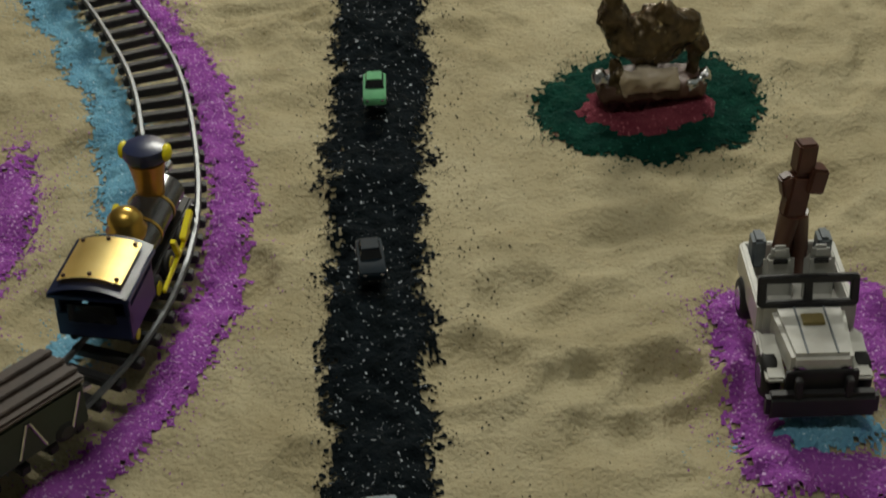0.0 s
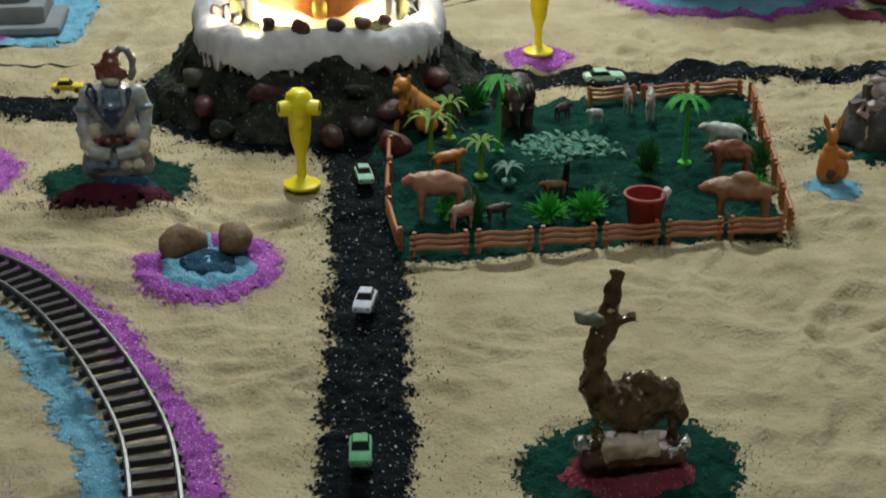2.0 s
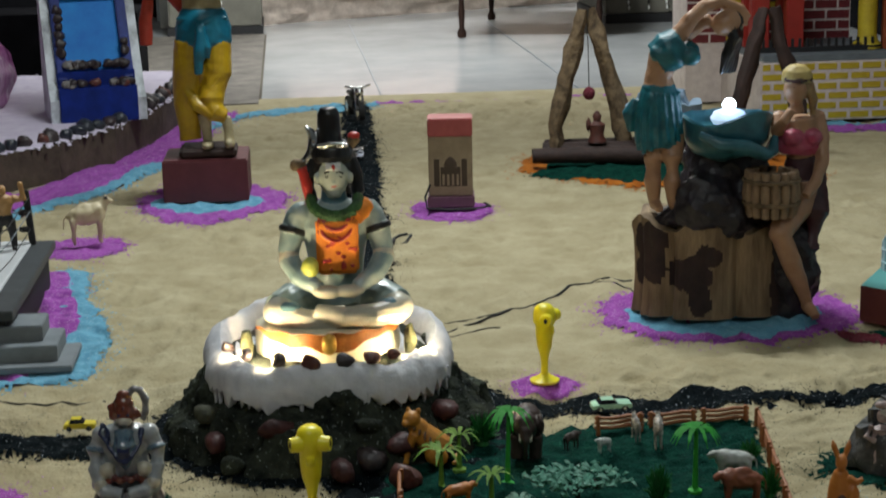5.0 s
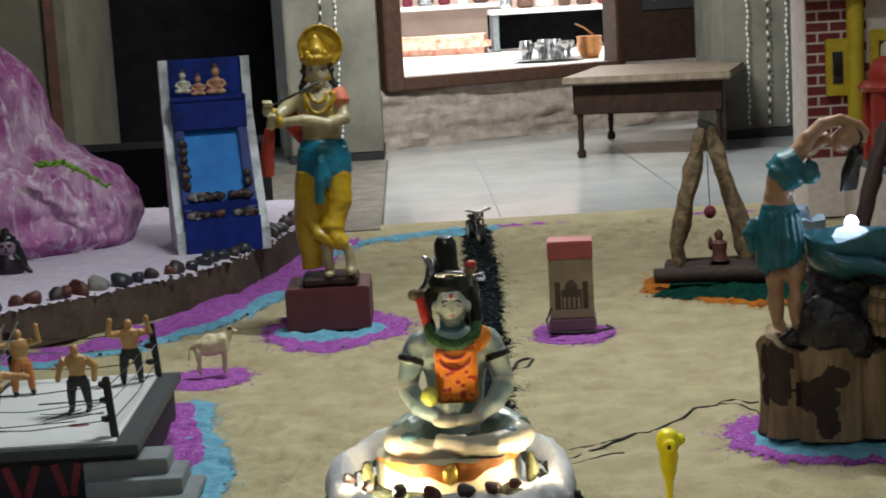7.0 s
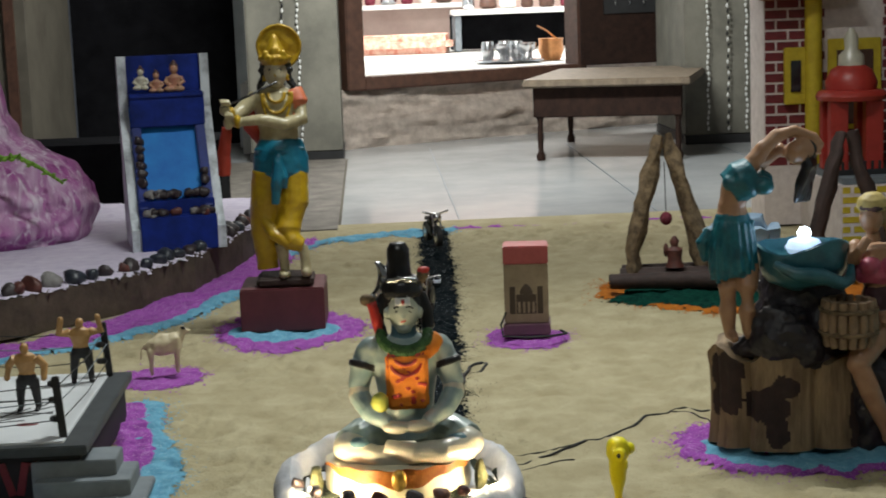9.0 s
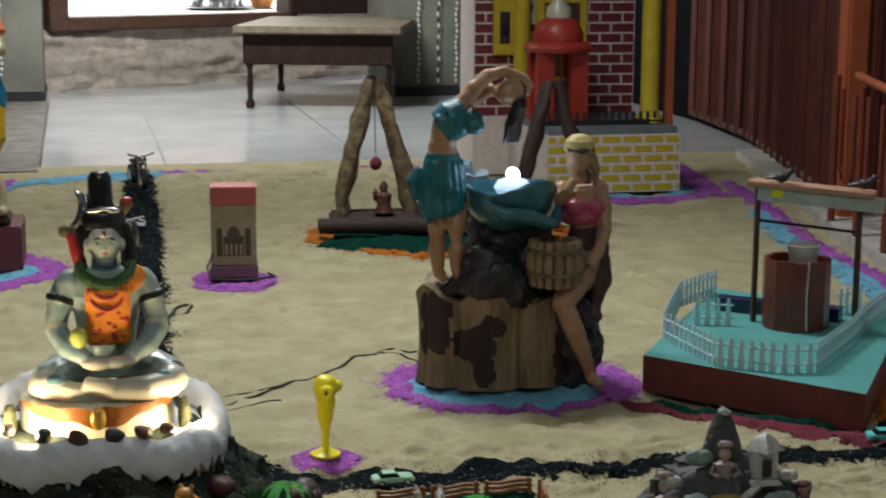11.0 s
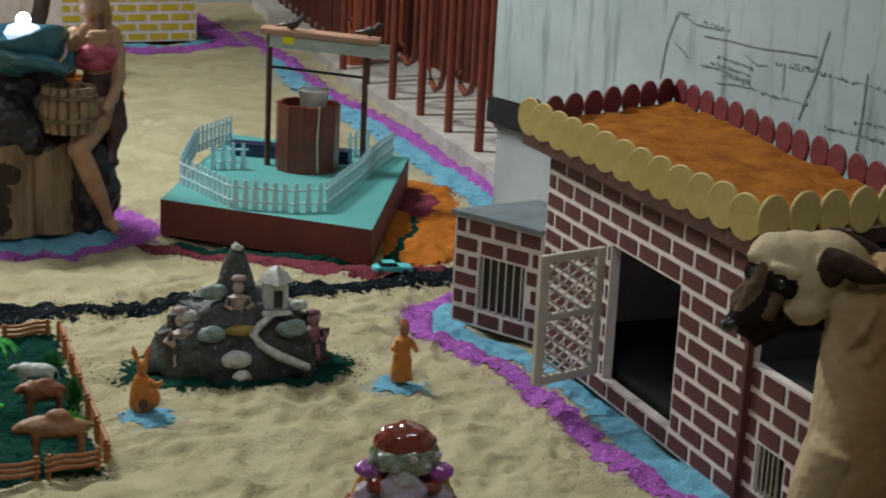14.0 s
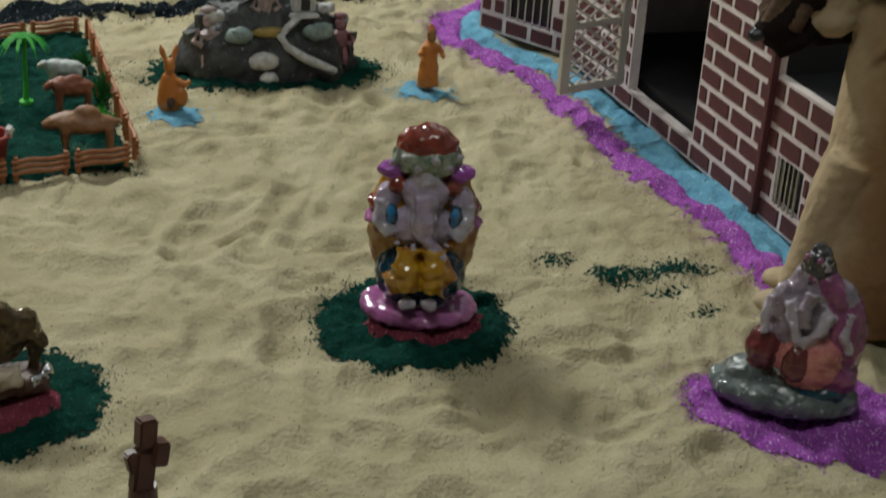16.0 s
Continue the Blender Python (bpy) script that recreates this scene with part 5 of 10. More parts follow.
for c, x, y, rz, size in (("green", 0.054, 1.407, -3, 0.72), ("white", 0.074, 1.731, -12, 0.72), ("pale green", 0.092, 2.118, 5, 0.72), ("dark blue", 0.036, 1.14, 2, 0.72), ("grey", 0.028, 0.845, 0, 0.72),
                          ("mint", 0.487, 2.505, 92, 0.95), ("turquoise", 1.345, 2.556, 76, 1.05), ("yellow", -0.345, 2.535, 88, 0.72), ("white", 0.205, 4.95, 175, 0.72)):
    toy_car(c, x, y, rz, size)


def jeep():
    t = thing("toy_jeep", pose(0.346, 0.993, 0.0, 0, 0, -4) @ Matrix.Scale(0.88, 4), "silver-white open toy jeep with black bumper standing on purple powder", "toy jeep")
    silver = mat("silver_white_paint", (0.68, 0.68, 0.64), (0.55, 0.54, 0.50), 0.32, 40, coat=0.3)
    b = B()
    for c, s in (((0, 0.045, 0.028), (0.074, 0.092, 0.012)), ((-0.038, 0.045, 0.042), (0.006, 0.092, 0.028)), ((0.038, 0.045, 0.042), (0.006, 0.092, 0.028)),
                 ((0, 0.090, 0.042), (0.078, 0.006, 0.028)), ((0, 0.0, 0.042), (0.074, 0.005, 0.030))):
        b.box(c, s, 0, bevel=0.0015)
    b.link("tub", silver, t)
    b = B()
    v = b.box((0, -0.034, 0.044), (0.060, 0.066, 0.026), 0, bevel=0.004)
    for k in v:
        if k.co.y < -0.05:
            k.co.x *= 0.82
    hood = b.link("hood", silver, t)
    b = B()
    b.box((0, -0.022, 0.0585), (0.018, 0.014, 0.003), 0, bevel=0.001)
    b.link("hood_badge", mat("dull_gold", (0.35, 0.28, 0.12), rough=0.4, metal=0.5), hood)
    for x in (-0.012, 0.012):
        b = B()
        b.box((x, -0.034, 0.0575), (0.0015, 0.06, 0.001), 0)
        b.link("hood_seam", GREY, hood)
    for s in (-1, 1):
        b = B()
        b.box((s * 0.035, -0.040, 0.034), (0.016, 0.050, 0.006), 0, (10, 0, 0), 0.002)
        b.box((s * 0.040, -0.012, 0.026), (0.006, 0.02, 0.016), 0, bevel=0.002)
        b.link("mudguard", silver, t)
        for y in (-0.043, 0.060):
            wheel(t, s * 0.037, y, 0.019, 0.019, 0.014, STEEL)
        b = B()
        b.cyl((s * 0.018, -0.069, 0.041), (s * 0.018, -0.0655, 0.041), 0.0065, None, 0, 14)
        b.link("headlight", CHROME, t)
        b = B()
        b.box((s * 0.017, 0.040, 0.054), (0.026, 0.009, 0.046), 0, (-8, 0, 0), 0.004)
        b.box((s * 0.017, 0.042, 0.080), (0.015, 0.008, 0.012), 0, (-8, 0, 0), 0.003)
        b.box((s * 0.017, 0.028, 0.037), (0.024, 0.024, 0.008), 0, (0, 0, 0), 0.003)
        st = b.link("seat", mat("pale_seat", (0.5, 0.5, 0.47), rough=0.6), t)
        b = B()
        b.box((s * 0.017, 0.0365, 0.074), (0.012, 0.002, 0.004), 0)
        b.link("headrest_slot", BLACKP, st)
        b = B()
        b.box((s * 0.028, 0.078, 0.058), (0.012, 0.02, 0.030), 0, bevel=0.003)
        b.link("rear_seat", GREY, t)
    b = B()
    b.box((0, -0.069, 0.034), (0.058, 0.005, 0.020), 0, bevel=0.001)
    b.link("grille", BLACKP, t)
    b = B()
    b.box((0, -0.077, 0.017), (0.090, 0.014, 0.024), 0, bevel=0.004)
    for s in (-1, 1):
        b.box((s * 0.020, -0.078, 0.030), (0.006, 0.008, 0.026), 0, bevel=0.001)
    b.link("bumper", BLACKP, t)
    b = B()
    for c, s in (((0, 0.0, 0.058), (0.080, 0.006, 0.006)), ((0, 0.006, 0.079), (0.082, 0.006, 0.007)), ((-0.038, 0.003, 0.069), (0.007, 0.006, 0.026)),
                 ((0.038, 0.003, 0.069), (0.007, 0.006, 0.026)), ((0, 0.003, 0.069), (0.007, 0.005, 0.026))):
        b.box(c, s, 0, (-12, 0, 0), 0.0012)
    b.link("windscreen_frame", BLACKP, t)
    # brown figure standing in the back
    b = B()
    b.tube([(-0.008, 0, 0.0), (-0.010, 0.0, 0.03), (-0.004, 0, 0.062)], [0.010, 0.009, 0.011], 0, 10)
    b.tube([(0.008, 0, 0.0), (0.010, 0.0, 0.03), (0.004, 0, 0.062)], [0.010, 0.009, 0.011], 0, 10)
    b.box((0.0, 0, 0.080), (0.024, 0.016, 0.040), 0, (0, 8, 0), 0.003)
    b.box((0.016, -0.004, 0.094), (0.018, 0.018, 0.022), 0, (0, 12, 0), 0.002)
    b.box((-0.012, 0, 0.09), (0.012, 0.012, 0.020), 0, (0, -15, 0), 0.002)
    b.box((0.004, 0, 0.114), (0.020, 0.016, 0.026), 0, (0, 4, 0), 0.002)
    statue("brown_toy_figure", b, [mat("brown_plastic", (0.12, 0.045, 0.028), (0.07, 0.025, 0.016), 0.4, 40)], pose(0.348, 1.053, 0.030, 0, 0, 10) @ Matrix.Diagonal((0.75, 0.8, 0.95, 1)),
           "dark brown toy figure standing in the open jeep", "toy figure")


jeep()

# ---- small sculptures on the near sand ----
# gold specks in the colour stand for glints on the bronze
BRONZE = mat("glossy_bronze", (0.12, 0.08, 0.035), (0.035, 0.024, 0.012), 0.2, 60, 0.5, 80, metal=0.35, speck=(0.55, 0.45, 0.25), sscale=90, samt=0.66)


def bronze_sculpture():
    b = B()
    b.box((0.005, 0, 0.008), (0.115, 0.055, 0.016), 2, bevel=0.004)
    b.box((0.0, -0.022, 0.024), (0.062, 0.02, 0.020), 1, bevel=0.003)
    b.box((-0.034, -0.012, 0.024), (0.014, 0.026, 0.028), 0, bevel=0.004)
    b.tube([(0.005, 0, 0.045), (-0.025, 0, 0.062), (-0.040, 0, 0.088), (-0.038, 0, 0.118), (-0.028, 0.002, 0.145), (-0.022, 0.004, 0.172), (-0.016, 0.006, 0.205)],
           [0.020, 0.021, 0.017, 0.013, 0.013, 0.010, 0.006], 0, 14)
    b.tube([(-0.028, 0, 0.150), (-0.045, -0.004, 0.158), (-0.060, -0.006, 0.160)], [0.008, 0.008, 0.007], 3, 10)
    b.tube([(-0.024, 0, 0.150), (-0.010, 0, 0.152), (0.004, 0, 0.154)], [0.007, 0.006, 0.005], 0, 8)
    b.ball((0.012, 0.004, 0.060), (0.036, 0.026, 0.032), 0, 2)
    b.ball((0.018, -0.006, 0.086), (0.014, 0.012, 0.014), 0, 2)
    b.tube([(0.02, 0, 0.07), (0.042, 0.002, 0.068), (0.055, 0.004, 0.045), (0.052, 0.004, 0.018)], [0.020, 0.018, 0.012, 0.006], 0, 10)
    b.ball((-0.052, -0.016, 0.026), (0.010, 0.008, 0.010), 4, 1)
    b.ball((0.062, -0.012, 0.020), (0.010, 0.008, 0.010), 4, 1)
    b.ball((0.048, -0.020, 0.016), (0.008, 0.006, 0.008), 4, 1)
    bmesh.ops.subdivide_edges(b.bm, edges=[e for e in b.bm.edges if e.calc_length() > 0.012], cuts=1)
    b.melt(0.0022, 2)
    b.rough(0.004, 0.014, 2)
    b.rough(0.0015, 0.005, 3)
    statue("bronze_bird_sculpture", b, [BRONZE, mat("cream_plaque", (0.6, 0.5, 0.38), rough=0.4), WOOD, mat("verdigris", (0.16, 0.20, 0.15), rough=0.4), STEEL],
           pose(0.303, 1.385, 0.004) @ Matrix.Diagonal((0.86, 0.9, 0.95, 1)), "glossy dark bronze sculpture with a tall curved neck", "sculpture")


bronze_sculpture()


def pebble(name, x, y, z, r, m, label, cat, group="", seed=0, sub=2):
    b = B()
    b.ball((0, 0, 0), r, 0, sub)
    b.rough(min(r) * 0.5, min(r) * 1.6, seed)
    return statue(name, b, [m], pose(x, y, z, 0, 0, seed * 47), label, cat, group)


BROWN_STONE = mat("brown_stone", (0.20, 0.125, 0.06), (0.11, 0.065, 0.03), 0.7, 60, 0.6, 120)
DARK_STONE = mat("dark_stone", (0.045, 0.03, 0.032), (0.02, 0.016, 0.018), 0.45, 60, 0.5, 120, speck=(0.18, 0.13, 0.13), sscale=120, samt=0.7)
RED_STONE = mat("red_stone", (0.13, 0.04, 0.03), (0.06, 0.022, 0.018), 0.5, 50, 0.5, 100)
pebble("pond_stone", -0.138, 1.915, 0.012, (0.032, 0.022, 0.020), BROWN_STONE, "brown stone at the edge of the powder pond", "stone", "pond stones", 1)
pebble("pond_stone", -0.076, 1.918, 0.012, (0.033, 0.022, 0.019), BROWN_STONE, "brown stone at the edge of the powder pond", "stone", "pond stones", 2)
powder("blue_strip", path_band([(-0.108, 1.955), (-0.107, 1.90), (-0.104, 1.852)], 0.0085), (-0.14, 1.82, -0.08, 1.99), mat("pale_blue_powder", (0.30, 0.60, 0.72), (0.20, 0.46, 0.60), 0.9, 60, 1.0, 330, spec=0.08), 0.004, 0.006, 0.02, 0.020, 86,
       "pale blue powder strip running between the two pond stones")
pebble("silver_stone", -0.445, 2.21, 0.03, (0.030, 0.026, 0.034), mat("silver_foil", (0.45, 0.42, 0.42), (0.12, 0.09, 0.10), 0.3, 60, 0.8, 90, metal=0.7),
       "crumpled silver-grey stone on purple powder", "stone", "", 3)

SKIN = mat("painted_skin", (0.42, 0.24, 0.14), (0.34, 0.18, 0.10), 0.4, 30)
CREAMG = mat("cream_glaze", (0.58, 0.54, 0.42), (0.42, 0.40, 0.33), 0.3, 20, coat=0.3)
HAIR = mat("black_glaze", (0.012, 0.012, 0.014), rough=0.3, scale=20)


def face(b, x, y, z, r, h, dark, lip):
    """Eyes, brows, nose and mouth on the front of a statue's head."""
    for s in (-1, 1):
        b.ball((x + s * r * 0.40, y - r * 0.86, z + h * 0.10), (r * 0.17, r * 0.12, h * 0.07), dark, 2)
        b.tube([(x + s * r * 0.16, y - r * 0.96, z + h * 0.26), (x + s * r * 0.42, y - r * 0.94, z + h * 0.33), (x + s * r * 0.66, y - r * 0.78, z + h * 0.24)], r * 0.045, dark, 6)
    b.ball((x, y - r * 0.98, z - h * 0.10), (r * 0.13, r * 0.14, h * 0.15), 0, 1)
    b.ball((x, y - r * 0.93, z - h * 0.38), (r * 0.24, r * 0.10, h * 0.06), lip, 1)


def seated_figure():
    b = B()
    ash, plinth, rust, tail, ink, slate, pearl, wine = range(8)
    b.lathe([(0.050, 0), (0.056, 0.010), (0.054, 0.026), (0.050, 0.036), (0.042, 0.040)], plinth, 30, (-0.004, 0, 0), sy=0.72, wob=0.05, seed=2)
    for q in (-1, 1):
        b.tube([(-0.005 + q * 0.016, 0.004, 0.052), (-0.005 + q * 0.040, -0.012, 0.050), (-0.005 + q * 0.030, -0.034, 0.046), (-0.005 + q * 0.004, -0.040, 0.044)], [0.017, 0.016, 0.012, 0.010], ash, 14)
        b.ball((-0.004 + q * 0.035, 0.0, 0.126), (0.016, 0.016, 0.016), ash, 3)
        b.tube([(-0.004 + q * 0.036, 0, 0.126), (-0.004 + q * 0.047, -0.002, 0.100), (-0.004 + q * 0.046, -0.012, 0.078), (-0.003 + q * 0.040, -0.024, 0.060)], [0.014, 0.013, 0.0125, 0.011], ash, 14)
        b.tube([(-0.004 + q * 0.046, -0.004, 0.108), (-0.004 + q * 0.047, -0.006, 0.103)], 0.0145, slate, 14)
        b.ball((-0.004 + q * 0.028, -0.024, 0.078), (0.011, 0.010, 0.012), pearl, 3)
        b.ball((-0.003 + q * 0.040, -0.030, 0.057), (0.010, 0.010, 0.009), pearl, 2)
        b.ball((-0.003 + q * 0.019, -0.006, 0.160), (0.005, 0.006, 0.009), rust, 2)
    b.lathe([(0.034, 0.045), (0.036, 0.070), (0.034, 0.095), (0.038, 0.118), (0.030, 0.138), (0.012, 0.146)], ash, 24, (-0.005, 0.002, 0), sy=0.66)
    # bead belt, blue beard-like bib, dark necklace
    for k in range(15):
        a = math.pi * k / 14
        b.ball((-0.005 + 0.036 * math.cos(a), -0.008 - 0.022 * math.sin(a), 0.062 + 0.004 * (k % 2)), 0.0058, wine if k % 2 else rust, 2)
    b.tube([(-0.004, -0.020, 0.140), (-0.004, -0.029, 0.118), (-0.004, -0.030, 0.096), (-0.003, -0.027, 0.080)], [0.015, 0.017, 0.012, 0.004], slate, 14)
    for k in range(5):
        b.tube([(-0.014 + 0.005 * k, -0.036, 0.132), (-0.012 + 0.004 * k, -0.044, 0.112), (-0.008 + 0.0025 * k, -0.040, 0.090)], [0.001, 0.0022, 0.001], ink, 6)
    b.tube([(-0.030, -0.012, 0.140), (-0.028, -0.026, 0.118), (-0.014, -0.040, 0.100), (-0.004, -0.044, 0.094), (0.006, -0.040, 0.100), (0.020, -0.026, 0.118), (0.022, -0.012, 0.140)], 0.0032, ink, 8)
    b.tube([(-0.036, -0.014, 0.150), (-0.040, -0.020, 0.136), (-0.030, -0.026, 0.120), (-0.026, -0.022, 0.134), (-0.034, -0.014, 0.150)], 0.0028, ink, 8)
    # head with a rust-red cap, pale muzzle
    b.ball((-0.003, -0.004, 0.160), (0.018, 0.018, 0.020), rust, 3)
    b.ball((-0.003, -0.018, 0.152), (0.012, 0.008, 0.008), pearl, 2)
    b.ball((-0.003, 0.0, 0.176), (0.016, 0.016, 0.014), rust, 3)
    b.ball((-0.004, -0.004, 0.190), (0.010, 0.009, 0.008), rust, 2)
    b.ball((-0.022, 0.0, 0.170), (0.007, 0.008, 0.006), rust, 2)
    for q in (-1, 1):
        b.ball((-0.003 + q * 0.007, -0.021, 0.163), (0.0025, 0.002, 0.002), ink, 1)
    b.ball((-0.003, -0.021, 0.173), (0.0016, 0.0016, 0.005), wine, 1)
    # tail curling up behind the cap and down the other side
    b.tube([(0.002, 0.004, 0.186), (0.012, 0.004, 0.197), (0.023, 0.002, 0.194), (0.030, 0.0, 0.180), (0.029, 0.0, 0.163), (0.024, 0.0, 0.148)], [0.005, 0.006, 0.0065, 0.0065, 0.006, 0.005], tail, 12)
    for x in (-0.040, -0.024, -0.006, 0.012, 0.030):
        b.ball((x, -0.036, 0.026), (0.010, 0.007, 0.010), slate if x < 0 else pearl, 2)
    b.melt(0.0019, 2)
    b.rough(0.0010, 0.010, 4)
    gl = dict(rough=0.22, coat=0.4)
    statue("seated_stone_figure", b, [mat("ash_glaze", (0.40, 0.42, 0.42), (0.24, 0.27, 0.29), scale=40, **gl), mat("ashy_plinth", (0.28, 0.26, 0.25), (0.13, 0.10, 0.10), 0.6, 40, 0.4), mat("rust_glaze", (0.20, 0.055, 0.03), (0.11, 0.03, 0.02), scale=60, **gl),
                                      mat("ash_tail_glaze", (0.22, 0.22, 0.23), (0.12, 0.12, 0.13), scale=60, **gl), NAVY, mat("slate_blue", (0.07, 0.14, 0.21), (0.16, 0.22, 0.27), scale=90, **gl), CREAMG, mat("wine_beads", (0.10, 0.02, 0.02), rough=0.3)],
           pose(-0.231, 2.158, 0.012) @ Matrix.Scale(0.87, 4), "grey seated figure with a rust cap and curled tail", "statue")


seated_figure()


def yellow_stand(x, y, rz):
    t = thing("yellow_stand", pose(x, y, 0.0, 0, 0, rz), "bright yellow plastic stand with a knobbed head", "toy stand", "yellow stands")
    b = B()
    b.lathe([(0.024, 0), (0.025, 0.004), (0.012, 0.010), (0.008, 0.014)], 0, 24)
    b.link("foot", YELLOW, t)
    b = B()
    b.lathe([(0.0065, 0.010), (0.006, 0.035), (0.008, 0.048), (0.0125, 0.062), (0.0145, 0.080), (0.015, 0.098), (0.019, 0.106), (0.019, 0.118), (0.0165, 0.128), (0.010, 0.134)], 0, 20)
    b.link("stem", YELLOW, t)
    for s in (-1, 1):
        b = B()
        b.cyl((s * 0.012, -0.008, 0.112), (s * 0.0265, -0.012, 0.112), 0.0115, 0.0095, 0, 18)
        k = b.link("knob", YELLOW, t)
        b = B()
        b.ball((s * 0.0265, -0.0122, 0.112), (0.0015, 0.004, 0.005), 0, 1)
        b.link("knob_hole", BLACKP, k)
    b = B()
    b.ball((0, -0.012, 0.090), (0.008, 0.006, 0.012), 0, 1)
    b.link("front_rib", YELLOW, t)


yellow_stand(0.009, 2.118, 0)
yellow_stand(0.408, 2.676, 60)


# ---- the snowy mountain with the seated statue ----
SNOW = mat("cotton_snow", (0.68, 0.68, 0.71), (0.52, 0.53, 0.57), 0.8, 30, 0.6, 60)
ROCKMAT = mat("black_powder_rock", (0.050, 0.058, 0.042), (0.008, 0.010, 0.010), 0.95, 26, 1.0, 160, speck=(0.26, 0.29, 0.27), sscale=200, samt=0.66, spec=0.08)


ROCK_RED = mat("dull_red_stone", (0.085, 0.030, 0.028), (0.028, 0.014, 0.014), 0.5, 50, 0.7, 90, spec=0.2)
OLIVE_STONE = mat("olive_stone", (0.055, 0.058, 0.030), (0.02, 0.022, 0.012), 0.85, 50, 0.6, 90)


def snow_mountain():
    cx, cy = 0.045, 2.545
    t = thing("snow_mountain", pose(cx, cy, 0), "dark rock base with a white cotton-snow rim hung with icicles", "model mountain")
    b = B()
    b.lathe([(0.27, -0.01), (0.245, 0.03), (0.215, 0.06), (0.185, 0.09), (0.165, 0.112)], 0, 56, sx=0.98, sy=0.98)
    bmesh.ops.subdivide_edges(b.bm, edges=b.bm.edges[:], cuts=1, use_grid_fill=True)
    bmesh.ops.subdivide_edges(b.bm, edges=b.bm.edges[:], cuts=1, use_grid_fill=True)
    b.rough(0.022, 0.05, 4)
    b.rough(0.010, 0.018, 6)
    b.rough(0.004, 0.007, 7)
    b.link("rock_base", ROCKMAT, t)
    # rim of snow: an uneven oval ring with drips
    n = 150
    b = B()
    rng = random.Random(8)
    rings = []
    drip = [0.0] * n
    k = 0
    while k < n:
        w = rng.randint(1, 3)
        h = rng.uniform(0.0, 0.055) * rng.random() ** 0.4
        for j in range(w):
            if k + j < n:
                drip[k + j] = h * (1 - abs(j - (w - 1) / 2) / max(1, w) * 1.2)
        k += w + rng.randint(0, 1)
    for i in range(n):
        a = 2 * math.pi * i / n
        ex = (abs(math.cos(a)) ** 0.8) * math.copysign(1, math.cos(a))
        ey = (abs(math.sin(a)) ** 0.8) * math.copysign(1, math.sin(a))
        q = 1 + 0.02 * math.sin(5 * a) + 0.012 * math.sin(11 * a + 1)
        z1 = 0.132 + 0.030 * max(0, math.sin(a)) + 0.004 * math.sin(7 * a)
        prof = [(0.150, z1 - 0.028), (0.158, z1 - 0.004), (0.168, z1 + 0.003), (0.182, z1 - 0.004), (0.192, z1 - 0.024), (0.195, z1 - 0.036), (0.194, z1 - 0.042 - drip[i] * 0.8), (0.186, z1 - 0.044 - drip[i]), (0.176, z1 - 0.045)]
        rings.append([b.bm.verts.new((r * q * ex, r * q * ey * 0.98, z)) for r, z in prof])
    m = len(rings[0])
    for i in range(n):
        A, C = rings[i], rings[(i + 1) % n]
        for k in range(m):
            b.bm.faces.new((A[k], C[k], C[(k + 1) % m], A[(k + 1) % m]))
    b.rough(0.004, 0.02, 5)
    b.link("snow_rim", SNOW, t)
    for i in range(46):
        a = 2 * math.pi * (i + rng.uniform(-.3, .3)) / 46
        if math.sin(a) > 0.75:
            continue
        b = B()
        L = rng.uniform(0.015, 0.055)
        x, y = 0.187 * (abs(math.cos(a)) ** .8) * math.copysign(1, math.cos(a)), 0.183 * (abs(math.sin(a)) ** .8) * math.copysign(1, math.sin(a))
        b.cyl((x, y, 0.090 - L), (x, y, 0.098), 0.0006, rng.uniform(0.003, 0.006), 0, 7)
        b.link("icicle", SNOW, t)
    b = B()
    b.lathe([(0.168, 0.100), (0.160, 0.112), (0.10, 0.116)], 0, 40)
    b.rough(0.003, 0.02, 9)
    b.link("snow_floor", SNOW, t)
    # throne block under the statue
    b = B()
    b.lathe([(0.112, 0.112), (0.114, 0.125), (0.110, 0.160), (0.100, 0.166)], 0, 40, sy=0.86)
    b.rough(0.003, 0.03, 7)
    b.link("throne", mat("pale_throne", (0.78, 0.72, 0.54), (0.70, 0.62, 0.42), 0.5, 20, 0.2), t)
    b = B()
    rows = []
    for i in range(33):
        u = -1 + i / 16
        w = 1.03 * 0.114
        drop = 0.006 + 0.026 * (1 - abs(u)) ** 1.3 + 0.003 * math.sin(9 * u)
        th = u * 1.25
        rows.append([b.bm.verts.new((w * math.sin(th), -0.86 * w * math.cos(th) - 0.003, 0.166 - drop * k / 4 + 0.002 * math.sin(20 * u))) for k in range(5)])
    for A, C in zip(rows, rows[1:]):
        for k in range(4):
            b.bm.faces.new((A[k], C[k], C[k + 1], A[k + 1]))
    bmesh.ops.solidify(b.bm, geom=b.bm.faces[:], thickness=0.004)
    b.link("throne_drape", mat("amber_drape", (0.50, 0.20, 0.03), (0.34, 0.11, 0.015), 0.5, 60, 0.3), t)
    b = B()
    b.ball((0, -0.104, 0.150), (0.012, 0.008, 0.018), 0, 2)
    b.link("throne_boss", GOLD, t)
    for s in (-1, 1):
        b = B()
        b.ball((s * 0.125, -0.055, 0.140), (0.010, 0.014, 0.026), 0, 2)
        b.rough(0.004, 0.012, 3)
        b.link("moss_edge", mat("olive_moss", (0.05, 0.05, 0.014), (0.02, 0.02, 0.006), 0.8, 60, 0.8), t)
        b = B()
        b.ball((s * 0.148, -0.092, 0.128), 0.0075, 0, 2)
        b.link("bulb", BULB, t)
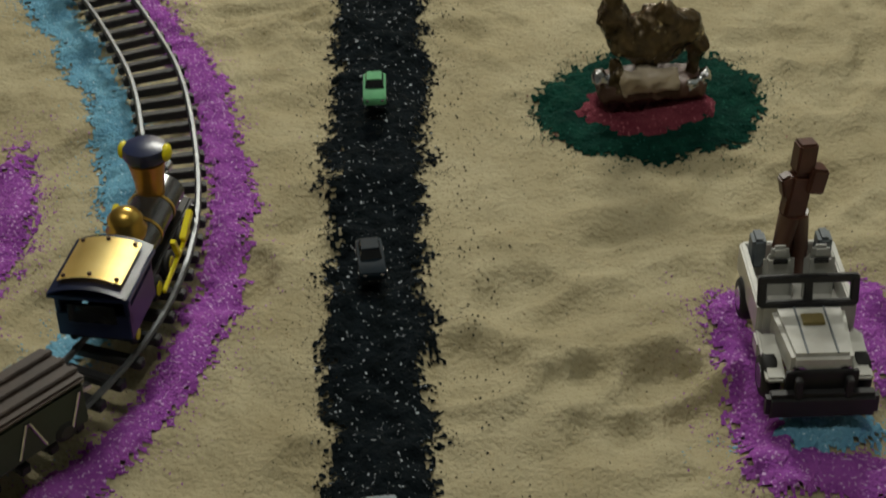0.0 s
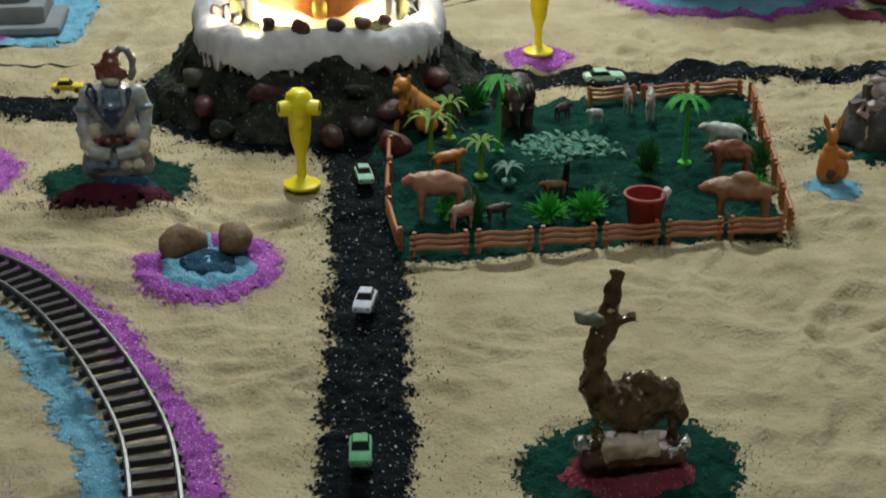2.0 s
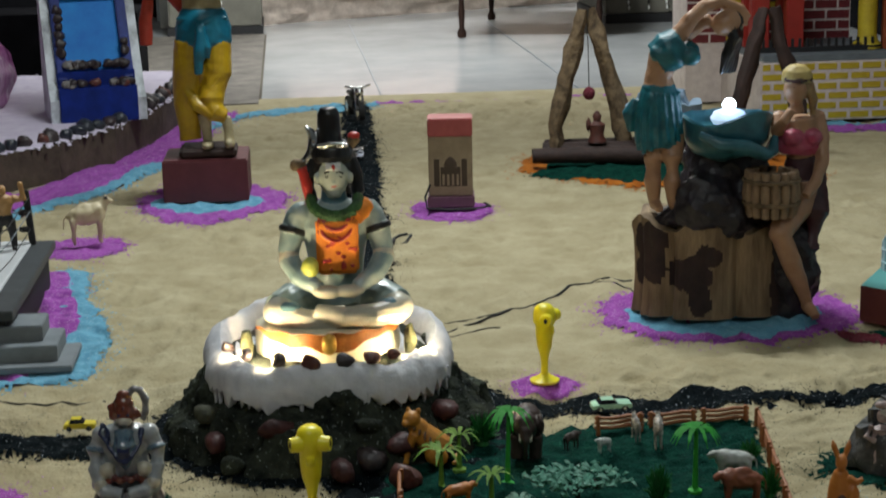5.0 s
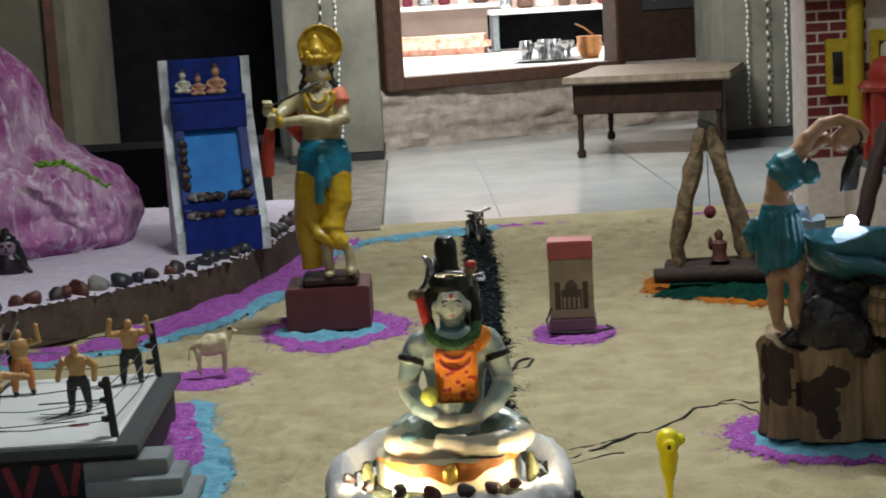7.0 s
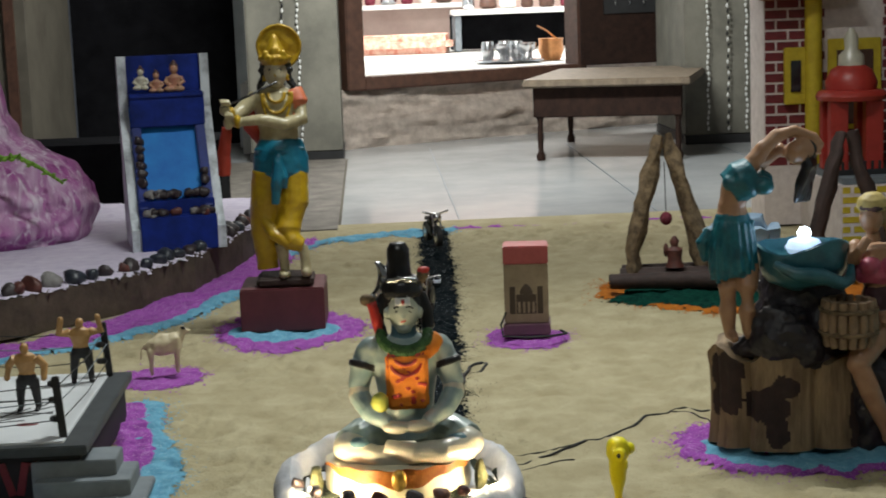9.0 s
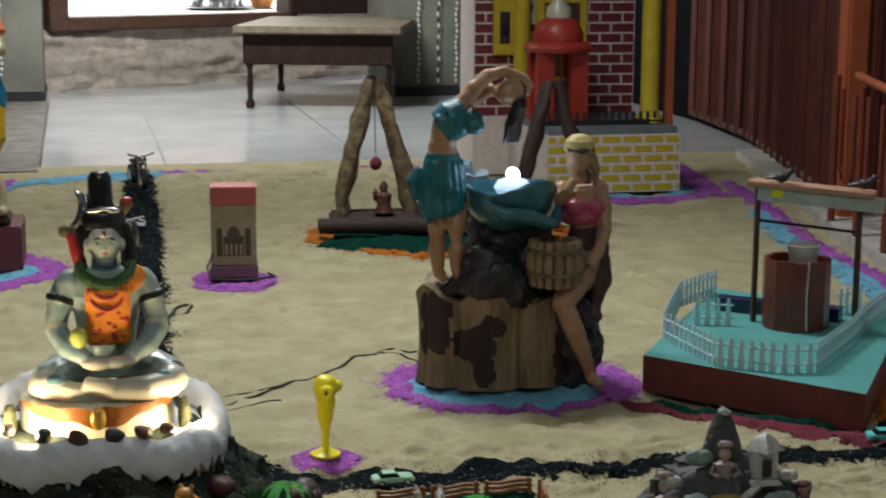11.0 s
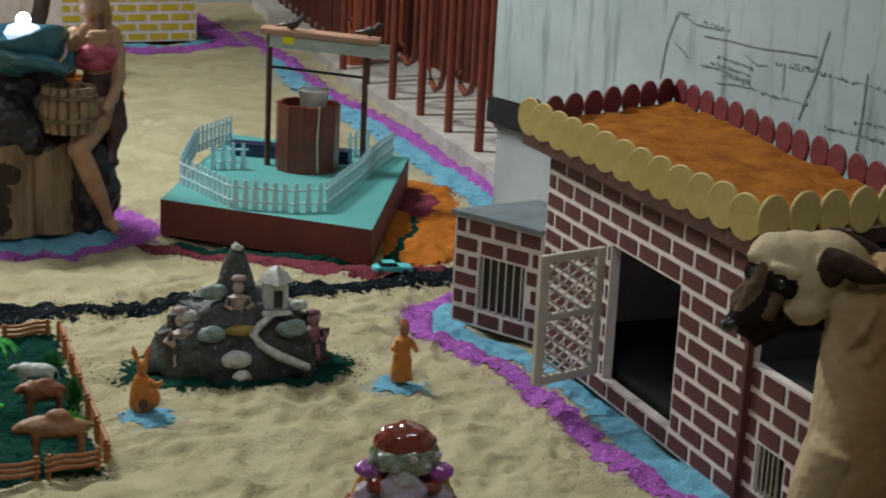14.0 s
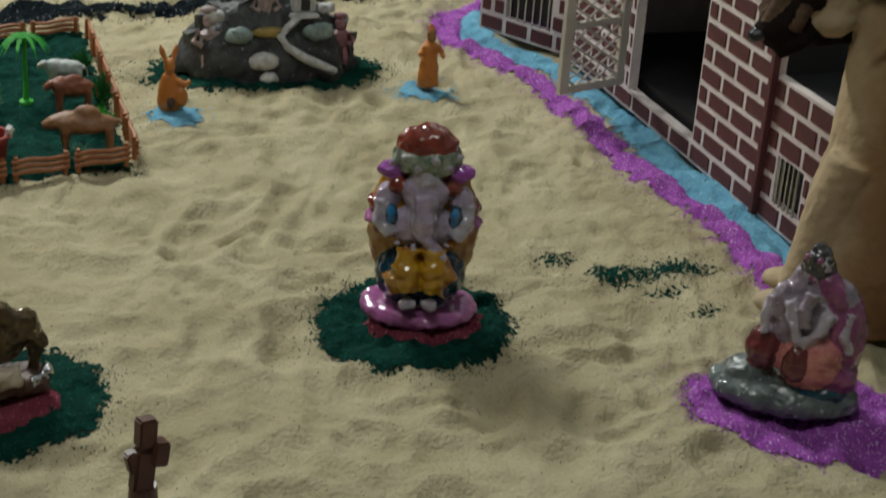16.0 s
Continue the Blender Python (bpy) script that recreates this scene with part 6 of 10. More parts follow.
    for k, (a, r) in enumerate(((-118, 1), (-100, 1), (-83, 1), (-68, 1), (-140, 1), (-55, .8), (-160, .8))):
        x, y = 0.164 * math.cos(radians(a)), 0.164 * math.sin(radians(a))
        pebble("rim_stone", cx + x, cy + y, 0.140, (0.015 * r, 0.011 * r, 0.011 * r), RED_STONE if k % 2 else DARK_STONE, "dark polished stone lying on the snow rim", "stone", "rim stones", k + 2)
    for k in range(11):
        a = radians(214 + 11.5 * k)
        r = 0.225 + 0.024 * (k % 3)
        pebble("foot_stone", cx + r * math.cos(a), cy + r * math.sin(a), (0.056, 0.030, 0.012)[k % 3], (0.022 + 0.010 * (k % 2), 0.016, 0.016), (OLIVE_STONE, ROCK_RED, ROCKMAT, ROCK_RED)[k % 4],
               "dark stone at the foot of the model mountain", "stone", "foot stones", k + 5)


snow_mountain()
point_lamp("cave_bulb_left", (0.045 - 0.085, 2.545 - 0.136, 0.140), 4.6, (1.0, 0.80, 0.46), 0.008)
point_lamp("cave_bulb_right", (0.045 + 0.095, 2.545 - 0.136, 0.140), 4.6, (1.0, 0.80, 0.46), 0.008)
point_lamp("cave_bulb_side", (0.045 - 0.146, 2.545 - 0.092, 0.146), 1.1, (1.0, 0.80, 0.46), 0.008)
point_lamp("cave_bulb_far", (0.045 + 0.146, 2.545 - 0.092, 0.146), 1.1, (1.0, 0.80, 0.46), 0.008)


def seated_statue():
    b = B()
    skin, cream, orange, hair, green, bark, steel, red, fruit, facep, white, blue = range(12)
    o = -0.009
    for q in (-1, 1):
        # thigh out to the knee, shin folded back across the front
        b.tube([(o + q * 0.025, 0.02, 0.030), (o + q * 0.070, -0.004, 0.028), (o + q * 0.094, -0.034, 0.024)], [0.034, 0.032, 0.026], skin, 16)
        b.ball((o + q * 0.090, -0.044, 0.024), (0.026, 0.028, 0.023), cream, 3)
        b.tube([(o + q * 0.092, -0.050, 0.020), (o + q * 0.050, -0.074 - 0.006 * q, 0.017 + 0.004 * q), (o + q * 0.005, -0.082 - 0.008 * q, 0.018 + 0.006 * q), (o - q * 0.035, -0.074, 0.024 + 0.006 * q)], [0.022, 0.019, 0.016, 0.012], cream, 14)
        b.ball((o + q * 0.075, -0.060, 0.034), (0.018, 0.014, 0.010), blue, 2)
        # deltoid, upper arm, elbow thrown out, forearm into the lap
        b.ball((o + q * 0.051, 0.0, 0.166), (0.022, 0.021, 0.021), skin, 3)
        b.tube([(o + q * 0.055, 0, 0.166), (o + q * 0.066, -0.004, 0.140), (o + q * 0.074, -0.010, 0.108)], [0.020, 0.019, 0.016], skin, 16)
        b.ball((o + q * 0.073, -0.014, 0.100), (0.017, 0.018, 0.019), cream, 3)
        b.tube([(o + q * 0.073, -0.016, 0.098), (o + q * 0.058, -0.040, 0.078), (o + q * 0.028, -0.060, 0.062)], [0.017, 0.016, 0.011], skin, 14)
        b.cyl((o + q * 0.0655, -0.003, 0.147), (o + q * 0.068, -0.005, 0.139), 0.0215, 0.021, hair, 20)
        b.ball((o + q * 0.016, -0.066, 0.058), (0.024, 0.012, 0.010), cream, 3)
        # hair over the shoulders
        b.tube([(o + q * 0.028, 0.004, 0.250), (o + q * 0.036, 0.002, 0.225), (o + q * 0.037, 0.0, 0.200), (o + q * 0.032, -0.004, 0.180)], [0.010, 0.011, 0.011, 0.007], hair, 10)
        b.ball((o + q * 0.026, -0.014, 0.224), (0.005, 0.006, 0.010), facep, 2)
    b.lathe([(0.044, 0.025), (0.040, 0.06), (0.046, 0.11), (0.054, 0.15), (0.046, 0.178), (0.022, 0.190)], skin, 26, (o, 0.0, 0), sy=0.66)
    # leopard-spotted orange cloth with a hem, bead strings and a garland
    b.box((o + 0.002, -0.036, 0.122), (0.066, 0.014, 0.090), orange, (5, 0, 0), 0.005)
    b.tube([(o + 0.030, -0.030, 0.165), (o + 0.044, -0.012, 0.178), (o + 0.046, 0.012, 0.176)], [0.013, 0.016, 0.012], orange, 12)
    rng = random.Random(3)
    for _ in range(26):
        b.ball((o + 0.002 + rng.uniform(-.029, .029), -0.0435, rng.uniform(.084, .158)), (0.0034, 0.0022, 0.0026), red, 1)
    for r, z, d in ((0.020, 0.146, 0.020), (0.026, 0.142, 0.034)):
        b.tube([(o + r * math.cos(a), -0.040 - 0.008 * abs(math.sin(a)), z + 0.024 - d * math.sin(a)) for a in [math.pi * k / 12 for k in range(13)]], 0.0024, red, 7)
    for k in range(13):
        a = math.pi * k / 12
        b.ball((o + 0.036 * math.cos(a), -0.018 - 0.022 * math.sin(a), 0.192 - 0.022 * math.sin(a)), (0.009, 0.009, 0.010), green, 2)
    # neck, head, painted face
    b.cyl((o, 0, 0.176), (o, -0.004, 0.206), 0.021, 0.019, blue, 18)
    b.ball((o, -0.008, 0.226), (0.0235, 0.025, 0.032), facep, 3)
    b.ball((o, -0.018, 0.203), (0.013, 0.012, 0.010), facep, 2)
    b.ball((o, 0.006, 0.240), (0.031, 0.028, 0.030), hair, 3)
    b.lathe([(0.031, 0.250), (0.033, 0.258), (0.030, 0.270), (0.022, 0.280)], hair, 22, (o, 0.004, 0))
    b.lathe([(0.020, 0.276), (0.0185, 0.300), (0.0175, 0.322), (0.012, 0.331), (0.003, 0.333)], hair, 18, (o - 0.004, 0.004, 0))
    b.tube([(o - 0.024, -0.020, 0.276), (o, -0.026, 0.279), (o + 0.024, -0.018, 0.276)], 0.0035, steel, 8)
    face(b, o, -0.008, 0.226, 0.0235, 0.032, hair, red)
    for dz in (0.0, 0.004, 0.008):
        b.tube([(o - 0.013, -0.0295 + dz * 0.4, 0.2405 + dz), (o, -0.0325 + dz * 0.5, 0.241 + dz), (o + 0.013, -0.0295 + dz * 0.4, 0.2405 + dz)], 0.0011, white, 6)
    b.ball((o, -0.033, 0.2445), (0.0022, 0.002, 0.0055), red, 1)
    # crescent axe on a staff with a red pennant
    b.tube([(-0.046, 0.006, 0.12), (-0.050, 0.006, 0.19), (-0.056, 0.006, 0.25)], 0.0045, bark, 8)
    b.tube([(-0.046, -0.004, 0.188), (-0.051, -0.006, 0.214), (-0.057, -0.004, 0.240)], [0.007, 0.009, 0.007], red, 10)
    b.ball((-0.064, 0.0, 0.244), (0.012, 0.008, 0.010), bark, 2)
    arc = [(-0.070 + 0.030 * math.sin(a) + 0.004, 0.004, 0.276 - 0.030 * math.cos(a) + 0.002) for a in [0.15 + 2.4 * k / 11 for k in range(12)]]
    b.tube(arc, [0.0015 + 0.0085 * math.sin(math.pi * (k + 0.5) / 12) for k in range(12)], steel, 8)
    b.tube([(o + 0.030, 0.0, 0.268), (o + 0.034, -0.002, 0.284)], [0.004, 0.011], bark, 10)
    b.ball((o + 0.034, -0.004, 0.288), (0.010, 0.007, 0.006), red, 2)
    b.ball((-0.050, -0.050, 0.094), (0.014, 0.013, 0.017), fruit, 2)
    b.melt(0.0019, 2)
    b.rough(0.0010, 0.016, 4)
    gl = dict(rough=0.3, coat=0.3)
    statue("seated_blue_statue", b, [mat("pale_ash_skin", (0.40, 0.46, 0.42), (0.13, 0.22, 0.24), scale=16, mid=0.46, detail=3.0, **gl), CREAMG, mat("orange_cloth", (0.85, 0.27, 0.02), (0.72, 0.19, 0.015), 0.7, 50), HAIR,
                                     mat("green_garland", (0.045, 0.13, 0.03), (0.015, 0.05, 0.012), 0.7, 90, 0.8), BARK, STEEL, mat("red_glaze", (0.50, 0.04, 0.03), rough=0.35),
                                     mat("yellow_green_fruit", (0.55, 0.58, 0.10), rough=0.5), mat("pale_face_paint", (0.50, 0.54, 0.46), (0.38, 0.43, 0.38), scale=30, **gl), WHITE,
                                     mat("ash_blue_paint", (0.12, 0.22, 0.26), (0.07, 0.15, 0.19), scale=30, **gl)],
           pose(0.072, 2.56, 0.160), "blue-grey seated statue in spotted orange cloth on the snowy mountain", "statue")


seated_statue()

# ---- toy animal park ----
FENCE = mat("orange_brown_plastic", (0.38, 0.14, 0.045), (0.26, 0.085, 0.025), 0.5, 60, 0.3)
LEAF = mat("bright_green_plastic", (0.06, 0.46, 0.06), (0.04, 0.34, 0.04), 0.6, 40, spec=0.2)
LEAF_YEL = mat("yellow_green_plastic", (0.22, 0.40, 0.06), (0.15, 0.30, 0.04), 0.6, 40, spec=0.2)
LEAF_DARK = mat("deep_green_plastic", (0.015, 0.17, 0.03), (0.01, 0.10, 0.018), 0.5, 40)
LEAF_GREY = mat("grey_green_plastic", (0.13, 0.36, 0.26), (0.07, 0.22, 0.16), 0.5, 40)


def fence_panel(p, q):
    p, q = Vector(p), Vector(q)
    d = q - p
    L = d.length
    t = thing("toy_fence", Matrix.Translation((p.x, p.y, 0)) @ Matrix.Rotation(math.atan2(d.y, d.x), 4, "Z"),
              "orange-brown plastic rail fence panel round the toy animals", "toy fence", "fence panels")
    for x in (0.005, L - 0.005):
        b = B()
        b.tube([(x, 0, -0.003), (x + 0.001, 0, 0.028)], [0.0036, 0.0030], 0, 7)
        b.link("post", FENCE, t)
    for z in (0.007, 0.0145, 0.022):
        b = B()
        b.tube([(0.0, -0.003, z), (L * 0.3, -0.003, z + 0.0018), (L * 0.65, -0.003, z - 0.001), (L, -0.003, z + 0.0012)], [0.0026, 0.0032, 0.0028, 0.0026], 0, 6)
        b.link("rail", FENCE, t)


def fence_run(a, c, n, gap=0.004):
    a, c = Vector(a), Vector(c)
    for k in range(n):
        fence_panel(a + (c - a) * (k + gap * 2) / n, a + (c - a) * (k + 1 - gap * 2) / n)


fence_run((0.132, 1.880), (0.605, 1.896), 6, 0.02)
fence_run((0.612, 1.905), (0.695, 2.412), 6, 0.02)
fence_run((0.690, 2.420), (0.440, 2.405), 3, 0.02)
fence_run((0.118, 2.01), (0.126, 1.89), 1, 0.02)
fence_run((0.136, 2.235), (0.120, 2.03), 2, 0.03)


def palm(x, y, h, r, leaf, n=9, lean=0.0, seed=0, label="bright green plastic palm tree", droop=0.6):
    t = thing("toy_palm", pose(x, y, 0.0, 0, 0, seed * 40), label + " among the toy animals", "toy tree", "toy trees")
    b = B()
    b.tube([(0, 0, 0), (lean * 0.4, 0, h * 0.4), (lean * 0.8, 0, h * 0.8), (lean, 0, h)], [0.0045, 0.0035, 0.003, 0.003], 0, 8)
    b.link("trunk", leaf, t)
    b = B()
    b.lathe([(0.010, -0.002), (0.010, 0.002), (0.004, 0.005)], 0, 10)
    b.link("foot", leaf, t)
    for k in range(n):
        a = 2 * math.pi * k / n + seed + 0.25 * math.sin(5 * k)
        b = B()
        lo, hi = [], []
        for i in range(10):
            s = i / 9
            rr, zz = r * s, h + r * (0.35 * math.sin(math.pi * s * 0.8) - droop * s * s)
            w = 0.0036 * math.sin(math.pi * (0.12 + 0.86 * s)) * (1 if i % 2 else 0.62) + 0.0004
            c, sn = math.cos(a), math.sin(a)
            lo.append(b.bm.verts.new((lean + rr * c - w * sn, rr * sn + w * c, zz)))
            hi.append(b.bm.verts.new((lean + rr * c + w * sn, rr * sn - w * c, zz + 0.0005)))
        for i in range(9):
            b.bm.faces.new((lo[i], lo[i + 1], hi[i + 1], hi[i]))
        bmesh.ops.solidify(b.bm, geom=b.bm.faces[:], thickness=0.0012)
        b.link("frond", leaf, t)


def bush(x, y, r, h, leaf, n=46, seed=0, label="green plastic bush"):
    t = thing("toy_bush", pose(x, y, 0.0), label + " among the toy animals", "toy bush", "toy bushes")
    rng = random.Random(seed)
    b = B()
    for _ in range(n * 2):
        a, el = rng.uniform(0, 6.28), rng.uniform(0.15, 1.45)
        L = rng.uniform(0.6, 1.0)
        e = Vector((r * L * math.cos(a) * math.cos(el), r * L * math.sin(a) * math.cos(el), h * L * math.sin(el) + 0.004))
        s = Vector((0.25 * e.x, 0.25 * e.y, 0.1 * e.z))
        m = (s + e) / 2 + Vector((0, 0, 0.1 * h))
        b.tube([s, m, e], [0.0012, 0.0021, 0.0004], 0, 4)
    b.link("leaves", leaf, t)
    b = B()
    b.lathe([(r * 0.35, -0.002), (r * 0.3, 0.004), (r * 0.12, 0.010)], 0, 8)
    b.link("foot", leaf, t)


palm(0.283, 2.215, 0.102, 0.036, LEAF, 14, 0.004, 1)
palm(0.535, 2.15, 0.090, 0.036, LEAF, 14, -0.006, 2)
palm(0.222, 2.28, 0.050, 0.034, LEAF_YEL, 8, 0, 3, "yellow-green plastic palm", 0.25)
palm(0.250, 2.128, 0.045, 0.032, LEAF_YEL, 8, 0, 4, "yellow-green plastic palm", 0.2)
palm(0.190, 2.215, 0.050, 0.042, LEAF_YEL, 9, 0, 5, "yellow-green plastic palm", 0.3)
def flat_tree(x, y, h, r):
    t = thing("toy_tree", pose(x, y, 0), "flat-topped grey-green plastic tree among the toy animals", "toy tree", "toy trees")
    rng = random.Random(21)
    b = B()
    b.tube([(0, 0, -0.002), (0.002, 0, h * 0.5), (0, 0, h)], [0.006, 0.004, 0.003], 0, 8)
    for k in range(6):
        a = k * 1.05
        b.tube([(0, 0, h * 0.7), (r * 0.4 * math.cos(a), r * 0.4 * math.sin(a), h * 0.95), (r * 0.75 * math.cos(a), r * 0.75 * math.sin(a), h)], [0.003, 0.002, 0.001], 0, 6)
    b.link("trunk", A_DARK_WOOD, t)
    b = B()
    for _ in range(260):
        a, d = rng.uniform(0, 6.28), r * math.sqrt(rng.random()) * (1.2 if rng.random() < 0.2 else 0.95)
        c = Vector((d * math.cos(a), d * math.sin(a) * 0.7, h + rng.uniform(-0.004, 0.006)))
        e = c + Vector((rng.uniform(-.014, .014), rng.uniform(-.014, .014), rng.uniform(-.003, .005)))
        b.tube([c, (c + e) / 2 + Vector((0, 0, .001)), e], [0.0010, 0.0034, 0.0006], 0, 4)
    b.link("canopy", LEAF_GREY, t)


A_DARK_WOOD = mat("dark_trunk_plastic", (0.03, 0.03, 0.022), (0.015, 0.015, 0.012), 0.6, 60)
flat_tree(0.358, 2.085, 0.052, 0.062)
palm(0.285, 2.105, 0.018, 0.024, LEAF_GREY, 7, 0, 7, "low grey-green plastic plant", 0.2)
for k, (x, y, r, h, lf, n) in enumerate(((0.476, 2.115, 0.026, 0.055, LEAF_DARK, 60), (0.318, 1.972, 0.034, 0.034, LEAF, 70), (0.368, 1.975, 0.034, 0.036, LEAF, 70),
                                         (0.222, 1.955, 0.020, 0.055, LEAF_DARK, 55), (0.218, 2.40, 0.030, 0.040, LEAF_DARK, 50), (0.268, 2.39, 0.034, 0.048, LEAF_DARK, 60),
                                         (0.632, 2.12, 0.022, 0.045, LEAF_DARK, 50), (0.600, 2.02, 0.028, 0.03, LEAF, 40), (0.645, 2.26, 0.022, 0.03, LEAF_DARK, 40),
                                         (0.400, 2.03, 0.022, 0.024, LEAF_GREY, 30), (0.545, 1.93, 0.02, 0.02, LEAF_GREY, 30), (0.19, 1.99, 0.018, 0.03, LEAF, 40))):
    bush(x, y, r, h, lf, n, k + 3)


def toy_animal(name, x, y, rz, L, h, m, label, hump=0.0, head_down=0.0, horn=False, seed=0, cat="toy animal", ears=None):
    """A four-legged plastic toy; L its length along its own x, h its back's height."""
    b = B()
    b.ball((0, 0, h * 0.72), (L * 0.36, L * 0.17, h * 0.28), 0, 2)
    b.ball((L * 0.20, 0, h * 0.78), (L * 0.18, L * 0.16, h * 0.28), 0, 2)
    if hump:
        b.ball((0.0, 0, h * 0.95), (L * 0.17, L * 0.10, h * hump), 0, 2)
    b.tube([(L * 0.28, 0, h * 0.82), (L * 0.40, 0, h * (0.95 - head_down)), (L * 0.50, 0, h * (0.86 - head_down))], [L * 0.10, L * 0.085, L * 0.05], 0, 10)
    for sx in (-0.24, 0.24):
        for sy in (-0.09, 0.09):
            b.tube([(L * sx, L * sy, h * 0.66), (L * sx * 1.05, L * sy, h * 0.3), (L * sx * 1.02, L * sy, 0)], [L * 0.07, L * 0.045, L * 0.04], 0, 8)
    b.tube([(-L * 0.34, 0, h * 0.8), (-L * 0.42, 0, h * 0.6), (-L * 0.42, 0, h * 0.38)], [L * 0.025, L * 0.018, L * 0.02], 0, 6)
    for s in (-1, 1):
        b.tube([(L * 0.38, s * L * 0.05, h * (1.0 - head_down)), (L * 0.37, s * L * 0.12, h * ((1.16 if horn else 1.05) - head_down))], [L * (0.045 if ears else 0.022), L * 0.008], 1 if ears else 0, 6)
    b.melt(L * 0.024, 3)
    b.rough(h * 0.03, L * 0.12, seed)
    return statue(name, b, [m, ears] if ears else [m], pose(x, y, 0.003, 0, 0, rz), label, cat, "toy animals")


A_BROWN = mat("brown_toy_plastic", (0.30, 0.145, 0.065), (0.20, 0.09, 0.04), 0.5, 60, 0.3)
A_PINK = mat("pinkish_toy_plastic", (0.42, 0.27, 0.16), (0.38, 0.15, 0.10), 0.5, 30, 0.2)
A_DARK = mat("dark_brown_toy_plastic", (0.06, 0.035, 0.028), (0.03, 0.018, 0.015), 0.5, 50, 0.3)
A_GREY = mat("pale_grey_toy_plastic", (0.55, 0.58, 0.55), (0.38, 0.42, 0.41), 0.5, 50, 0.3)
A_WHITE = mat("spotted_white_plastic", (0.55, 0.52, 0.46), (0.12, 0.10, 0.09), 0.5, 120)
A_ORANGE = mat("orange_toy_plastic", (0.52, 0.19, 0.03), (0.42, 0.13, 0.02), 0.45, 50)
toy_animal("toy_buffalo", 0.562, 1.948, 170, 0.112, 0.050, A_BROWN, "tan plastic humped buffalo standing by the fence", 0.30, 0.16, True, 1)
toy_animal("toy_bull", 0.583, 2.085, 178, 0.078, 0.050, mat("russet_toy_plastic", (0.30, 0.10, 0.05), (0.2, 0.06, 0.03), 0.5, 60), "russet plastic bull in the toy park", 0.12, 0.1, True, 2)
toy_animal("toy_sheep", 0.596, 2.172, 175, 0.075, 0.045, A_GREY, "pale grey plastic animal in the toy park", 0.0, 0.05, False, 3)
toy_animal("toy_cow", 0.182, 1.99, 185, 0.098, 0.058, A_PINK, "pinkish plastic cow by the fence", 0.1, 0.05, True, 4)
toy_animal("toy_calf", 0.205, 2.135, 8, 0.055, 0.032, A_ORANGE, "orange-brown plastic calf among the palms", 0, 0, False, 5)
toy_animal("toy_bear", 0.394, 2.335, 30, 0.038, 0.026, A_DARK, "small dark brown plastic animal in the toy park", 0, 0.1, False, 7)
toy_animal("toy_goat", 0.440, 2.315, 200, 0.032, 0.022, A_GREY, "small pale plastic goat in the toy park", 0, 0, False, 8)
toy_animal("toy_goat", 0.497, 2.36, 95, 0.035, 0.036, A_WHITE, "spotted white plastic goat by the back fence", 0, -0.1, True, 9)
toy_animal("toy_goat", 0.522, 2.322, 80, 0.045, 0.045, A_WHITE, "spotted white plastic goat by the back fence", 0, -0.1, True, 10)
toy_animal("toy_hog", 0.252, 1.968, 10, 0.040, 0.022, A_DARK, "grey-brown plastic hog by the fence", 0, 0.1, False, 11)
toy_animal("toy_fox", 0.338, 2.045, 190, 0.045, 0.020, A_BROWN, "small brown plastic fox among bushes", 0, 0.1, False, 12)
b = B()
b.tube([(0.020, 0.006, 0.016), (0.004, 0.002, 0.026), (-0.010, -0.002, 0.040), (-0.014, -0.006, 0.052)], [0.017, 0.018, 0.015, 0.011], 0, 14)
b.ball((-0.017, -0.010, 0.058), (0.012, 0.012, 0.011), 0, 2)
b.ball((-0.021, -0.020, 0.055), (0.006, 0.006, 0.005), 0, 2)
for q in (-1, 1):
    b.ball((-0.016 + q * 0.007, -0.006, 0.068), (0.004, 0.003, 0.005), 0, 1)
    b.tube([(-0.012, q * 0.008 - 0.006, 0.040), (-0.020, q * 0.009 - 0.008, 0.020), (-0.022, q * 0.010 - 0.012, 0.002)], [0.007, 0.006, 0.005], 0, 8)
    b.ball((0.016, q * 0.012, 0.012), (0.016, 0.008, 0.013), 0, 2)
for k in range(6):
    b.tube([(0.024 - 0.007 * k, -0.016 - 0.001 * k, 0.016 + 0.006 * k), (0.018 - 0.006 * k, -0.004, 0.034 + 0.005 * k), (0.022 - 0.007 * k, 0.010, 0.030 + 0.005 * k)], 0.0016, 1, 6)
b.tube([(0.034, 0.008, 0.008), (0.044, -0.004, 0.006), (0.040, -0.018, 0.008)], [0.004, 0.0035, 0.003], 0, 6)
b.melt(0.0014, 1)
statue("toy_tiger", b, [mat("tiger_orange_plastic", (0.55, 0.24, 0.03), (0.42, 0.16, 0.02), 0.45, 60), mat("tiger_stripe_paint", (0.16, 0.07, 0.02), rough=0.5)], pose(0.180, 2.318, 0.002, 0, 0, -25) @ Matrix.Scale(1.15, 4), "striped orange plastic tiger seated at the park's corner", "toy animal", "toy animals")
b = B()
b.ball((0, 0, 0.040), (0.030, 0.022, 0.027), 0, 3)
b.ball((0.026, 0, 0.046), (0.017, 0.016, 0.018), 0, 3)
b.tube([(0.038, 0, 0.044), (0.046, 0, 0.030), (0.047, 0, 0.012), (0.042, 0, 0.006)], [0.008, 0.006, 0.004, 0.003], 0, 10)
for q in (-1, 1):
    b.ball((0.020, q * 0.018, 0.046), (0.011, 0.004, 0.014), 0, 2, (0, 0, q * 25))
    b.tube([(0.040, q * 0.007, 0.038), (0.048, q * 0.008, 0.032), (0.052, q * 0.008, 0.034)], [0.002, 0.0017, 0.0008], 1, 6)
